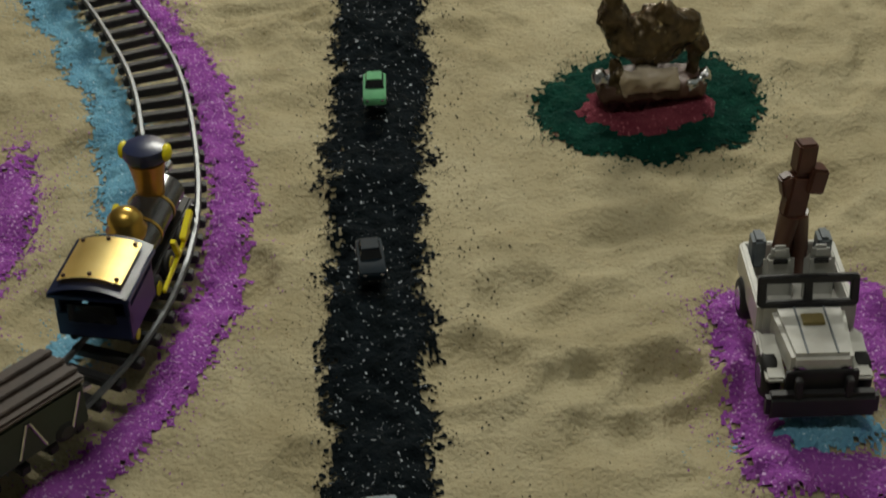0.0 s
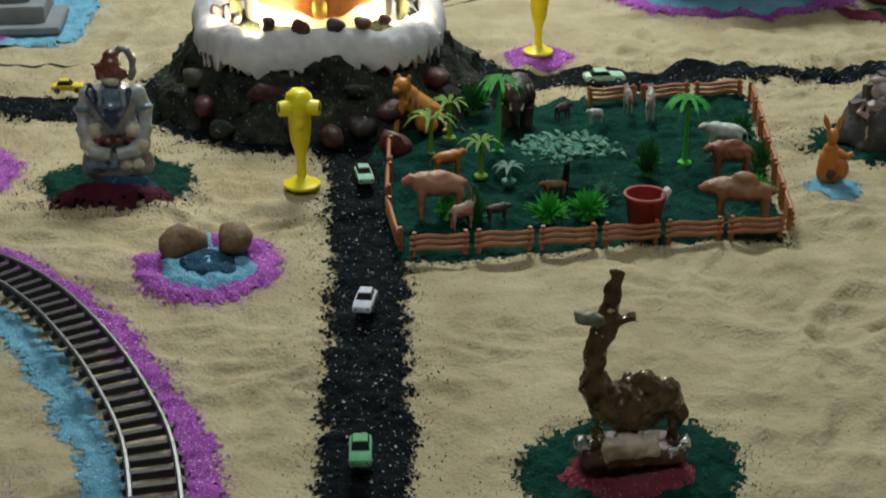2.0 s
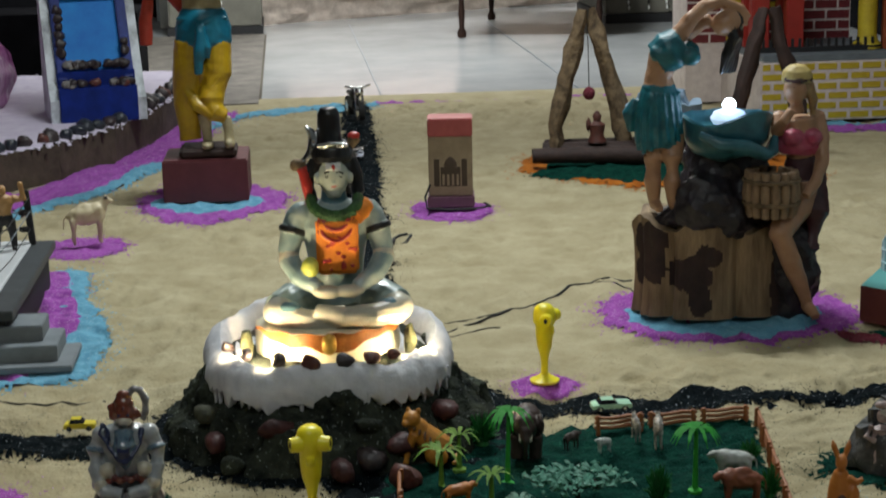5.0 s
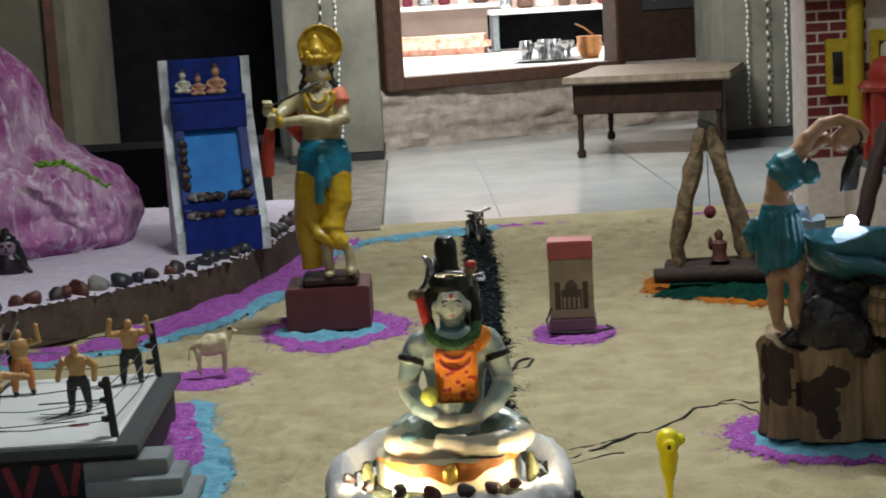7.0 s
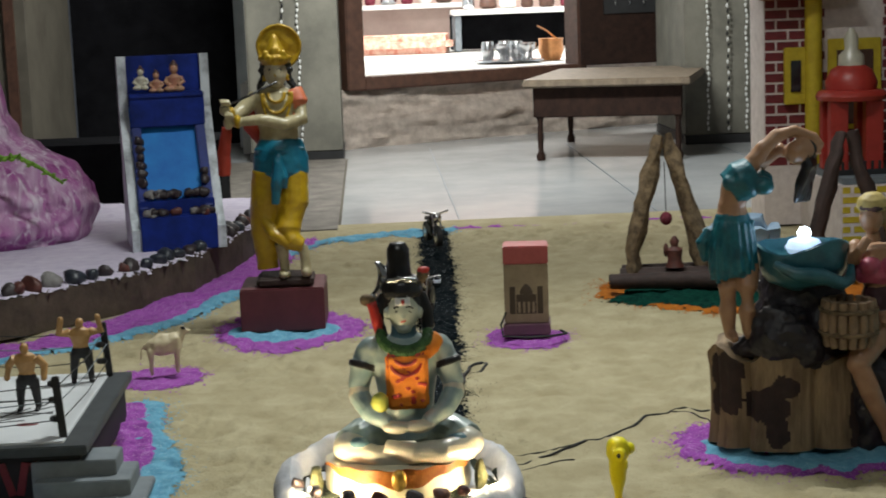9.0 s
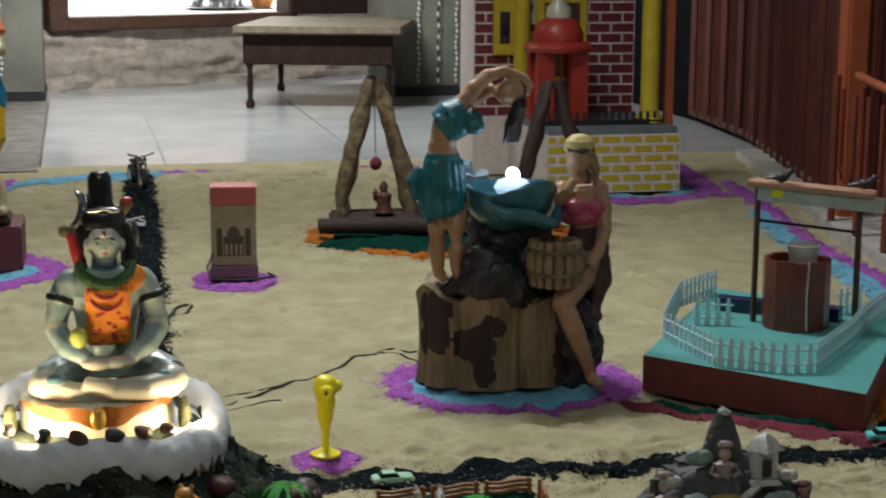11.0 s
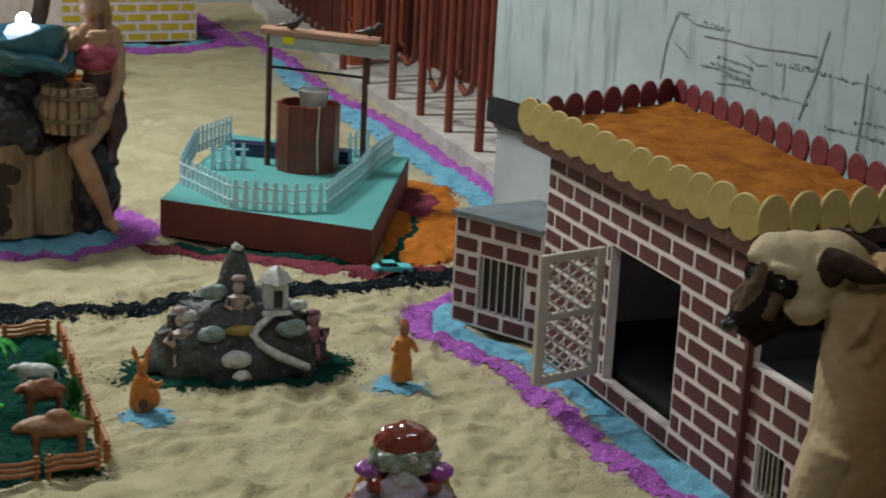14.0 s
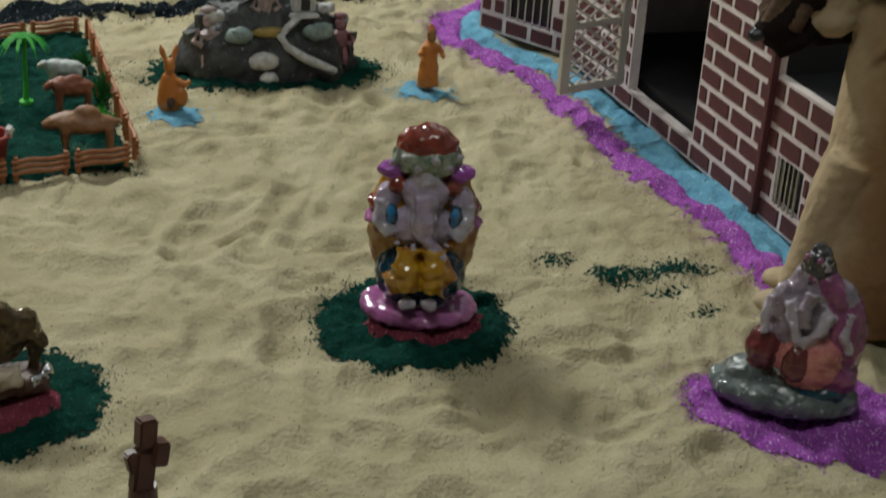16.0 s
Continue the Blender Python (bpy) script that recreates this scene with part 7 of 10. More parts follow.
    for x in (-0.018, 0.018):
        b.tube([(x, q * 0.011, 0.030), (x, q * 0.012, 0.014), (x, q * 0.012, 0.0)], [0.010, 0.0085, 0.009], 0, 10)
b.tube([(-0.029, 0, 0.044), (-0.034, 0, 0.030), (-0.033, 0, 0.018)], [0.003, 0.002, 0.002], 0, 6)
b.melt(0.0016, 2)
b.rough(0.001, 0.008, 6)
statue("toy_elephant", b, [A_DARK, CREAMG], pose(0.327, 2.33, 0.003, 0, 0, -100) @ Matrix.Scale(1.12, 4), "dark brown plastic elephant in the toy park", "toy animal", "toy animals")
toy_animal("toy_lamb", 0.205, 1.945, 20, 0.046, 0.034, mat("red_white_plastic", (0.50, 0.42, 0.34), (0.36, 0.09, 0.06), 0.5, 70), "red and white plastic lamb by the fence", 0, -0.15, False, 13)
pebble("red_boulder", 0.142, 2.235, 0.012, (0.028, 0.018, 0.016), RED_STONE, "reddish stone beside the toy park", "stone", "", 3)
pebble("red_boulder", 0.10, 2.30, 0.016, (0.030, 0.020, 0.020), DARK_STONE, "dark glossy stone beside the toy park", "stone", "", 5)
t = thing("red_tub", pose(0.432, 1.927, 0.0) @ Matrix.Scale(0.96, 4), "red plastic tub standing behind the fence", "tub")
b = B()
b.lathe([(0.020, 0.003), (0.026, 0.046), (0.0285, 0.048), (0.0285, 0.051), (0.0245, 0.051), (0.0235, 0.044), (0.018, 0.008)], 0, 28)
b.link("bowl", mat("red_plastic", (0.33, 0.035, 0.03), (0.25, 0.025, 0.02), 0.35, 20), t)
b = B()
b.tube([(0.024, -0.006, 0.046), (0.027, -0.008, 0.056), (0.025, -0.010, 0.060)], [0.005, 0.006, 0.004], 0, 8)
b.link("white_clip", WHITE, t)

# ---- the fountain of the tree stump ----
STUMP = mat("cut_bark", (0.33, 0.23, 0.13), (0.12, 0.075, 0.04), 0.7, 26, 0.8, 60)
for _n in STUMP.node_tree.nodes:
    if _n.type == "TEX_NOISE":
        _mp = STUMP.node_tree.nodes.new("ShaderNodeMapping")
        _mp.inputs["Scale"].default_value = (1.4, 1.4, 0.22)
        STUMP.node_tree.links.new(_n.inputs["Vector"].links[0].from_socket, _mp.inputs["Vector"])
        STUMP.node_tree.links.new(_mp.outputs["Vector"], _n.inputs["Vector"])
STUMP_DARK = mat("dark_bark_patch", (0.045, 0.022, 0.018), (0.022, 0.012, 0.010), 0.75, 30, 0.7, 60)
PURPLE_ROCK = mat("blackish_rock_paint", (0.028, 0.022, 0.028), (0.012, 0.010, 0.013), 0.45, 40, 0.8, 70)
TEAL = mat("teal_cloth_paint", (0.015, 0.16, 0.20), (0.006, 0.075, 0.10), 0.4, 40, 0.3)
BASIN = mat("teal_basin_paint", (0.045, 0.16, 0.20), (0.02, 0.09, 0.12), 0.3, 30, 0.2)


def fountain():
    cx, cy = 0.818, 3.10
    t = thing("stump_fountain", pose(cx, cy, 0), "painted tree-stump fountain with a teal basin and blue-white lamp", "fountain")
    b = B()
    n, lev, rings = 220, 60, []
    tops = [0.182 + 0.016 * math.sin(2 * math.pi * 6 * k / n) + 0.014 * noise.noise(Vector((k * 0.16, 0, 2))) for k in range(n)]
    for j in range(lev + 1):
        ring = []
        for k in range(n):
            a = 2 * math.pi * k / n
            # upright columns of bark parted by deep grooves
            ridge = 1.05 - 0.26 * (1 - abs(math.sin(4.5 * a + 0.9 * math.sin(2 * a) + 0.5))) ** 2.6 + 0.010 * math.sin(31 * a) + 0.014 * noise.noise(Vector((11 * math.cos(a), 11 * math.sin(a), 3 * j / lev))) + 0.006 * noise.noise(Vector((40 * math.cos(a), 40 * math.sin(a), 9 * j / lev)))
            fl = 1.03 - 0.05 * math.sin(math.pi * j / lev)
            ring.append(b.bm.verts.new((-0.002 + 0.157 * ridge * fl * math.cos(a), 0.096 * ridge * fl * math.sin(a), tops[k] * j / lev)))
        rings.append(ring)
    patches = [(-0.143, 0.125, 0.024, 0.060), (-0.075, 0.085, 0.036, 0.040), (-0.062, 0.045, 0.020, 0.034), (-0.050, 0.120, 0.026, 0.022), (-0.100, 0.100, 0.012, 0.012)]
    for A, C in zip(rings, rings[1:]):
        for k in range(n):
            f = b.bm.faces.new((A[k], A[(k + 1) % n], C[(k + 1) % n], C[k]))
            c = f.calc_center_median()
            v = 0.30 * noise.noise(Vector((c.x * 60, c.y * 60, c.z * 45))) + 0.25 * noise.noise(Vector((c.x * 22, 3, c.z * 22)))
            dark = c.x > 0.078 + 0.02 * v
            if c.y < 0:
                dark = dark or any(math.hypot((c.x - px) / rx, (c.z - pz) / rz) < 1 + v for px, pz, rx, rz in patches)
            f.material_index = 1 if dark else 0
    b.bm.faces.new(rings[-1])
    b.bm.faces.new(rings[0][::-1])
    b.link("stump", [STUMP, STUMP_DARK], t)
    b = B()
    b.lathe([(0.12, 0.15), (0.108, 0.20), (0.092, 0.24), (0.082, 0.28), (0.075, 0.315)], 0, 30, (0.012, 0.015, 0), sy=0.85)
    b.ball((-0.045, -0.062, 0.215), (0.060, 0.050, 0.055), 0, 3)
    b.ball((-0.010, -0.075, 0.190), (0.040, 0.036, 0.040), 0, 3)
    b.ball((-0.085, -0.030, 0.185), (0.045, 0.040, 0.026), 0, 3)
    b.ball((0.125, -0.055, 0.080), (0.050, 0.062, 0.115), 0, 3)
    b.ball((0.135, -0.020, 0.165), (0.050, 0.050, 0.060), 0, 3)
    b.ball((0.090, -0.030, 0.150), (0.060, 0.050, 0.060), 0, 3)
    b.melt(0.006, 1)
    bmesh.ops.subdivide_edges(b.bm, edges=[q for q in b.bm.edges if q.calc_length() > 0.008], cuts=1, use_grid_fill=True)
    b.rough(0.014, 0.04, 6)
    b.rough(0.006, 0.012, 2)
    b.link("dark_rock", PURPLE_ROCK, t)
    b = B()
    rings = []
    for j, (r, z) in enumerate([(0.040, 0.296), (0.066, 0.308), (0.080, 0.330), (0.084, 0.356), (0.088, 0.376), (0.083, 0.379), (0.076, 0.360), (0.060, 0.350), (0.020, 0.346)]):
        rings.append([])
        for k in range(60):
            a = 2 * math.pi * k / 60
            lip = 0.018 * math.sin(2 * a + 0.4) * max(0.0, -math.sin(a)) * (1 if j in (2, 3, 4, 5) else 0.3)
            rings[-1].append(b.bm.verts.new((0.010 + r * (1 + 0.05 * math.sin(3 * a)) * math.cos(a), -0.012 + 0.92 * r * math.sin(a), z - lip)))
    for A, C in zip(rings, rings[1:]):
        for k in range(60):
            b.bm.faces.new((A[k], A[(k + 1) % 60], C[(k + 1) % 60], C[k]))
    b.bm.faces.new(rings[0][::-1])
    b.bm.faces.new(rings[-1])
    b.rough(0.003, 0.02, 3)
    bs = b.link("basin", BASIN, t)
    b = B()
    b.tube([(-0.062, -0.078, 0.352), (-0.030, -0.098, 0.335), (0.020, -0.102, 0.330), (0.060, -0.092, 0.312), (0.078, -0.074, 0.318), (0.090, -0.05, 0.345)], [0.008, 0.013, 0.014, 0.012, 0.011, 0.006], 0, 12)
    b.rough(0.003, 0.015, 5)
    b.link("basin_fold", BASIN, bs)
    b = B()
    b.lathe([(0.030, 0.362), (0.036, 0.372), (0.028, 0.386), (0.008, 0.392)], 0, 20, (0.008, -0.02, 0))
    b.link("lamp_glass", mat("lamp_glass", (0.6, 0.75, 0.95), rough=0.1, scale=10, emit=0.8), t)
    b = B()
    b.ball((0.008, -0.02, 0.398), 0.013, 0, 2)
    b.link("lamp", BLUE_LAMP, t)
    # open barrel of staves
    bx, by = 0.070, -0.098
    b = B()
    b.lathe([(0.036, 0.203), (0.040, 0.24), (0.037, 0.275), (0.030, 0.275), (0.028, 0.25)], 0, 24, (bx, by, 0))
    bar = b.link("barrel", mat("tan_barrel", (0.30, 0.20, 0.12), (0.18, 0.115, 0.065), 0.6, 40, 0.4), t)
    for k in range(15):
        a = 2 * math.pi * k / 15
        b = B()
        b.tube([(bx + r * math.cos(a), by + r * math.sin(a), z) for r, z in ((0.040, 0.200), (0.0455, 0.240), (0.042, 0.284))], [0.008, 0.0095, 0.008], 0, 8)
        b.link("barrel_stave", bar.data.materials[0], bar)
    for z in (0.220, 0.262):
        b = B()
        b.lathe([(0.050, z), (0.0545, z + 0.002), (0.0545, z + 0.007), (0.050, z + 0.009)], 0, 28, (bx, by, 0))
        b.link("hoop", BARK, bar)
    skin, cloth, hair, scarf, dark = range(5)
    # standing figure in teal, bent sideways over the basin with her hair thrown forward
    b = B()
    for x, y in ((-0.134, -0.018), (-0.100, -0.034)):
        b.tube([(x, y, 0.216), (x - 0.004, y - 0.002, 0.26), (x - 0.002, y + 0.004, 0.30), (x + 0.002, 0, 0.345)], [0.0115, 0.017, 0.019, 0.026], skin, 14)
        b.tube([(x, y + 0.012, 0.212), (x + 0.002, y - 0.008, 0.212), (x + 0.004, y - 0.030, 0.207)], [0.010, 0.011, 0.007], skin, 10)
    b.lathe([(0.042, 0.322), (0.045, 0.335), (0.044, 0.375), (0.040, 0.410), (0.031, 0.438)], cloth, 26, (-0.124, -0.004, 0), sy=0.85)
    for k in range(9):
        a = radians(190 + 20 * k)
        b.tube([(-0.122 + 0.036 * math.cos(a), -0.004 + 0.031 * math.sin(a), 0.425), (-0.124 + 0.043 * math.cos(a + .1), -0.004 + 0.037 * math.sin(a + .1), 0.37), (-0.124 + 0.043 * math.cos(a + .2), -0.004 + 0.036 * math.sin(a + .2), 0.322 + 0.012 * math.sin(a * 3))], [0.003, 0.005, 0.005], cloth, 7)
    b.tube([(-0.165, 0.0, 0.41), (-0.180, 0.0, 0.385), (-0.176, 0.0, 0.35)], [0.010, 0.014, 0.006], cloth, 8)
    b.tube([(-0.122, 0, 0.425), (-0.124, -0.002, 0.455), (-0.116, -0.004, 0.485), (-0.102, -0.006, 0.505)], [0.032, 0.026, 0.030, 0.034], skin, 18)
    b.tube([(-0.128, -0.004, 0.486), (-0.104, -0.008, 0.502), (-0.082, -0.010, 0.518)], [0.034, 0.040, 0.030], cloth, 18)
    b.ball((-0.070, -0.030, 0.492), (0.020, 0.020, 0.018), cloth, 3)
    b.ball((-0.062, 0.006, 0.500), (0.018, 0.018, 0.016), cloth, 3)
    b.ball((-0.130, -0.024, 0.500), (0.018, 0.016, 0.016), cloth, 2)
    b.tube([(-0.092, -0.010, 0.525), (-0.068, -0.012, 0.558), (-0.040, -0.014, 0.583), (-0.006, -0.012, 0.590), (0.030, -0.010, 0.576)], [0.018, 0.015, 0.013, 0.011, 0.009], skin, 14)
    b.tube([(-0.072, 0.012, 0.530), (-0.045, 0.010, 0.548), (-0.022, 0.004, 0.556)], [0.018, 0.015, 0.013], skin, 12)
    b.ball((0.002, -0.010, 0.552), (0.024, 0.024, 0.029), skin, 3, (0, 60, 0))
    b.ball((0.016, 0.002, 0.556), (0.026, 0.026, 0.027), hair, 3)
    for k in range(5):
        b.tube([(0.010 + 0.006 * k, -0.020 + 0.008 * k, 0.560), (0.014 + 0.004 * k, -0.022 + 0.008 * k, 0.525), (0.000 + 0.006 * k, -0.020 + 0.007 * k, 0.490), (-0.008 + 0.008 * k, -0.016 + 0.006 * k, 0.455)], [0.010, 0.012, 0.010, 0.004], hair, 8)
    b.tube([(0.028, -0.010, 0.577), (0.040, -0.014, 0.562), (0.036, -0.016, 0.545)], [0.010, 0.009, 0.006], skin, 8)
    b.melt(0.0024, 2)
    b.rough(0.0016, 0.018, 2)
    statue("bending_figurine", b, [SKIN, TEAL, HAIR], pose(cx, cy, 0), "painted figurine in teal cloth bending over the stump fountain", "statue")
    # seated figure in a crimson bodice, one leg hanging down the rock
    b = B()
    b.tube([(0.155, -0.040, 0.235), (0.120, -0.085, 0.205), (0.083, -0.118, 0.172)], [0.034, 0.028, 0.022], skin, 16)
    b.ball((0.081, -0.122, 0.168), (0.021, 0.020, 0.021), skin, 3)
    b.tube([(0.082, -0.122, 0.166), (0.100, -0.126, 0.120), (0.122, -0.122, 0.070), (0.138, -0.118, 0.030)], [0.019, 0.020, 0.015, 0.010], skin, 14)
    b.tube([(0.138, -0.112, 0.026), (0.142, -0.130, 0.020), (0.146, -0.150, 0.012)], [0.012, 0.012, 0.008], skin, 10)
    b.tube([(0.166, -0.040, 0.235), (0.164, -0.080, 0.195), (0.150, -0.092, 0.130)], [0.030, 0.024, 0.018], dark, 14)
    b.lathe([(0.038, 0.225), (0.044, 0.25), (0.038, 0.285), (0.032, 0.305)], dark, 20, (0.152, -0.036, 0), sy=0.8)
    b.tube([(0.148, -0.034, 0.300), (0.142, -0.034, 0.335), (0.138, -0.034, 0.372)], [0.031, 0.034, 0.034], skin, 18)
    b.lathe([(0.038, 0.304), (0.046, 0.318), (0.046, 0.334), (0.040, 0.346)], cloth, 26, (0.140, -0.036, 0), sy=0.8)
    for q in (-1, 1):
        b.ball((0.138 + q * 0.018, -0.062, 0.338), (0.020, 0.018, 0.017), cloth, 3)
        b.ball((0.138 + q * 0.036, -0.032, 0.370), (0.016, 0.016, 0.015), skin, 3)
    b.tube([(0.176, -0.032, 0.372), (0.182, -0.046, 0.335), (0.176, -0.070, 0.292), (0.152, -0.100, 0.256), (0.130, -0.116, 0.236)], [0.014, 0.0135, 0.0125, 0.011, 0.009], skin, 14)
    b.tube([(0.102, -0.034, 0.372), (0.090, -0.056, 0.350), (0.098, -0.078, 0.372), (0.112, -0.074, 0.392)], [0.014, 0.0125, 0.010, 0.009], skin, 12)
    b.cyl((0.136, -0.034, 0.38), (0.131, -0.038, 0.405), 0.013, 0.012, skin, 12)
    b.ball((0.127, -0.044, 0.424), (0.021, 0.024, 0.028), skin, 3)
    b.ball((0.138, -0.032, 0.432), (0.026, 0.026, 0.028), hair, 3)
    for k in range(5):
        b.tube([(0.148 + 0.004 * k, -0.044 + 0.010 * k, 0.435), (0.162 + 0.003 * k, -0.044 + 0.010 * k, 0.405), (0.164 + 0.003 * k, -0.040 + 0.009 * k, 0.37)], [0.009, 0.010, 0.004], hair, 8)
    b.lathe([(0.026, 0.440), (0.029, 0.448), (0.027, 0.460), (0.016, 0.471), (0.004, 0.474)], scarf, 22, (0.132, -0.038, 0))
    b.tube([(0.106, -0.048, 0.446), (0.130, -0.068, 0.444), (0.156, -0.050, 0.446)], 0.0045, dark, 8)
    face(b, 0.127, -0.044, 0.424, 0.021, 0.028, dark, cloth)
    b.melt(0.0023, 2)
    b.rough(0.0015, 0.018, 3)
    statue("seated_figurine", b, [SKIN, mat("crimson_paint", (0.36, 0.025, 0.08), (0.45, 0.12, 0.17), 0.4, 50), mat("golden_hair_paint", (0.34, 0.22, 0.10), (0.2, 0.12, 0.05), 0.45, 60), mat("pale_gold_scarf", (0.55, 0.43, 0.16), (0.35, 0.25, 0.08), 0.5, 60), mat("dark_wine_cloth", (0.07, 0.02, 0.025), (0.03, 0.012, 0.014), 0.5, 40)],
           pose(cx, cy, 0), "painted figurine in a crimson bodice seated beside the barrel", "statue")


fountain()
point_lamp("fountain_lamp", (0.826, 3.06, 0.420), 0.22, (0.55, 0.75, 1.0), 0.012)


# ---- middle ground ----
def light_box():
    t = thing("light_box", pose(0.40, 4.16, 0, 0, 0, -6), "small upright light box with a faded temple picture", "light box")
    pic = mat("faded_picture", (0.36, 0.28, 0.19), (0.24, 0.18, 0.12), 0.4, 20)
    b = B()
    b.box((0, 0.045, 0.107), (0.112, 0.09, 0.155), 0, bevel=0.003)
    body = b.link("body", pic, t)
    b = B()
    b.box((0, 0.045, 0.205), (0.114, 0.095, 0.046), 0, bevel=0.003)
    b.link("lid", mat("faded_red", (0.42, 0.09, 0.09), (0.32, 0.06, 0.06), 0.5, 25), t)
    b = B()
    b.box((0, 0.045, 0.015), (0.120, 0.098, 0.030), 0, bevel=0.003)
    b.link("plinth", mat("mauve_plinth", (0.20, 0.10, 0.14), rough=0.6), t)
    dark = mat("picture_line", (0.07, 0.045, 0.03), rough=0.5)
    for x, w, h in ((0, 0.05, 0.05), (-0.035, 0.014, 0.07), (0.035, 0.014, 0.07)):
        b = B()
        b.box((x, -0.001, 0.055 + h / 2), (w, 0.002, h), 0)
        b.link("picture_tower", dark, body)
    b = B()
    b.lathe([(0.02, 0.10), (0.022, 0.112), (0.014, 0.13), (0.002, 0.142)], 0, 14, (0, 0.004, 0), sy=0.3)
    b.link("picture_dome", dark, body)
    for k in range(4):
        b = B()
        b.box((-0.018 + 0.012 * k, -0.0015, 0.072), (0.006, 0.003, 0.028), 0)
        b.link("picture_arch", pic, body)
    b = B()
    b.tube([(-0.052, 0, 0.06), (-0.066, -0.01, 0.03), (-0.06, -0.04, 0.006), (0.0, -0.06, 0.006), (0.06, -0.05, 0.006), (0.10, -0.02, 0.006), (0.085, 0.02, 0.006)], 0.003, 0, 6)
    b.link("cable", RUBBER, t)


light_box()
t = thing("statue_plinth", pose(-0.225, 4.45, 0, 0, 0, -1), "maroon painted block plinth", "plinth")
b = B()
b.box((0, 0, 0.057), (0.222, 0.215, 0.114), 0, bevel=0.004)
b.link("block", mat("maroon_paint", (0.13, 0.028, 0.035), (0.09, 0.018, 0.024), 0.55, 12, 0.15), t)


def flute_player():
    b = B()
    yel, blu, skin, orange, gold, hair, red, base, face_c = range(9)
    o = -0.032
    b.box((o, 0, 0.014), (0.150, 0.13, 0.028), base, bevel=0.007)
    # standing leg and the one crossed before it, in pleated cloth
    b.tube([(o - 0.030, 0.0, 0.30), (o - 0.042, -0.004, 0.22), (o - 0.050, -0.006, 0.14), (o - 0.046, -0.01, 0.065), (o - 0.044, -0.012, 0.045)], [0.046, 0.043, 0.036, 0.028, 0.030], yel, 20)
    b.tube([(o + 0.030, -0.004, 0.30), (o + 0.030, -0.014, 0.22), (o + 0.012, -0.036, 0.15), (o + 0.026, -0.050, 0.118), (o + 0.052, -0.052, 0.108)], [0.042, 0.041, 0.036, 0.027, 0.018], yel, 20)
    b.tube([(o - 0.055, -0.030, 0.19), (o - 0.022, -0.052, 0.140), (o + 0.022, -0.062, 0.112)], [0.012, 0.017, 0.013], yel, 12)
    for k in range(7):
        x = o - 0.062 + 0.018 * k
        b.tube([(x, -0.034 - 0.004 * (k % 2), 0.285), (x + 0.002, -0.040, 0.23), (x - 0.004, -0.032, 0.18)], [0.003, 0.0055, 0.002], yel, 8)
    b.tube([(o + 0.050, -0.050, 0.108), (o + 0.056, -0.052, 0.075), (o + 0.058, -0.056, 0.045)], [0.014, 0.013, 0.014], skin, 12)
    b.ball((o + 0.058, -0.058, 0.040), (0.015, 0.024, 0.013), skin, 2)
    b.tube([(o - 0.004, -0.030, 0.115), (o - 0.002, -0.034, 0.07), (o + 0.0, -0.038, 0.040)], [0.018, 0.014, 0.012], skin, 12)
    b.ball((o + 0.0, -0.050, 0.036), (0.016, 0.028, 0.011), skin, 2)
    # broad sash with a hanging knot
    b.lathe([(0.066, 0.286), (0.074, 0.30), (0.073, 0.335), (0.064, 0.370), (0.056, 0.386)], blu, 30, (o + 0.002, 0, 0), sy=0.72)
    for k in range(4):
        b.tube([(o - 0.064, -0.020, 0.305 + 0.020 * k), (o, -0.054, 0.300 + 0.018 * k), (o + 0.066, -0.020, 0.305 + 0.020 * k)], 0.0045, blu, 8)
    b.ball((o - 0.004, -0.056, 0.338), (0.015, 0.011, 0.015), blu, 2)
    b.tube([(o - 0.004, -0.058, 0.335), (o - 0.008, -0.062, 0.285), (o - 0.014, -0.060, 0.222)], [0.012, 0.016, 0.011], blu, 10)
    b.tube([(o - 0.002, -0.058, 0.335), (o + 0.012, -0.060, 0.29), (o + 0.012, -0.060, 0.262)], [0.010, 0.012, 0.006], blu, 10)
    # torso with necklaces
    b.lathe([(0.052, 0.372), (0.050, 0.41), (0.060, 0.46), (0.064, 0.49), (0.050, 0.512), (0.020, 0.525)], skin, 26, (o, 0, 0), sy=0.62)
    for r, d in ((0.022, 0.026), (0.034, 0.055), (0.040, 0.085)):
        b.tube([(o + r * math.cos(a), -0.030 - 0.012 * math.sin(a), 0.512 - d * math.sin(a)) for a in [math.pi * k / 10 for k in range(11)]], 0.0035, gold, 7)
    # scarf over one shoulder, hanging red behind the arm
    b.tube([(o + 0.046, -0.004, 0.515), (o + 0.058, -0.014, 0.485), (o + 0.052, -0.024, 0.445)], [0.022, 0.024, 0.014], orange, 14)
    b.tube([(o - 0.060, 0.03, 0.47), (o - 0.070, 0.03, 0.42), (o - 0.050, 0.03, 0.38)], [0.024, 0.026, 0.012], red, 12)
    b.tube([(-0.165, -0.02, 0.425), (-0.176, -0.02, 0.36), (-0.178, -0.02, 0.298)], [0.013, 0.018, 0.017], red, 12)
    # arms raised to the flute on one side
    b.tube([(o - 0.052, 0, 0.500), (o - 0.088, -0.016, 0.470), (o - 0.112, -0.040, 0.455), (o - 0.128, -0.060, 0.470)], [0.022, 0.020, 0.017, 0.012], skin, 14)
    b.tube([(o + 0.055, 0, 0.488), (o + 0.062, -0.030, 0.440), (o + 0.020, -0.066, 0.430), (o - 0.040, -0.080, 0.446), (o - 0.110, -0.080, 0.440)], [0.022, 0.020, 0.017, 0.015, 0.011], skin, 14)
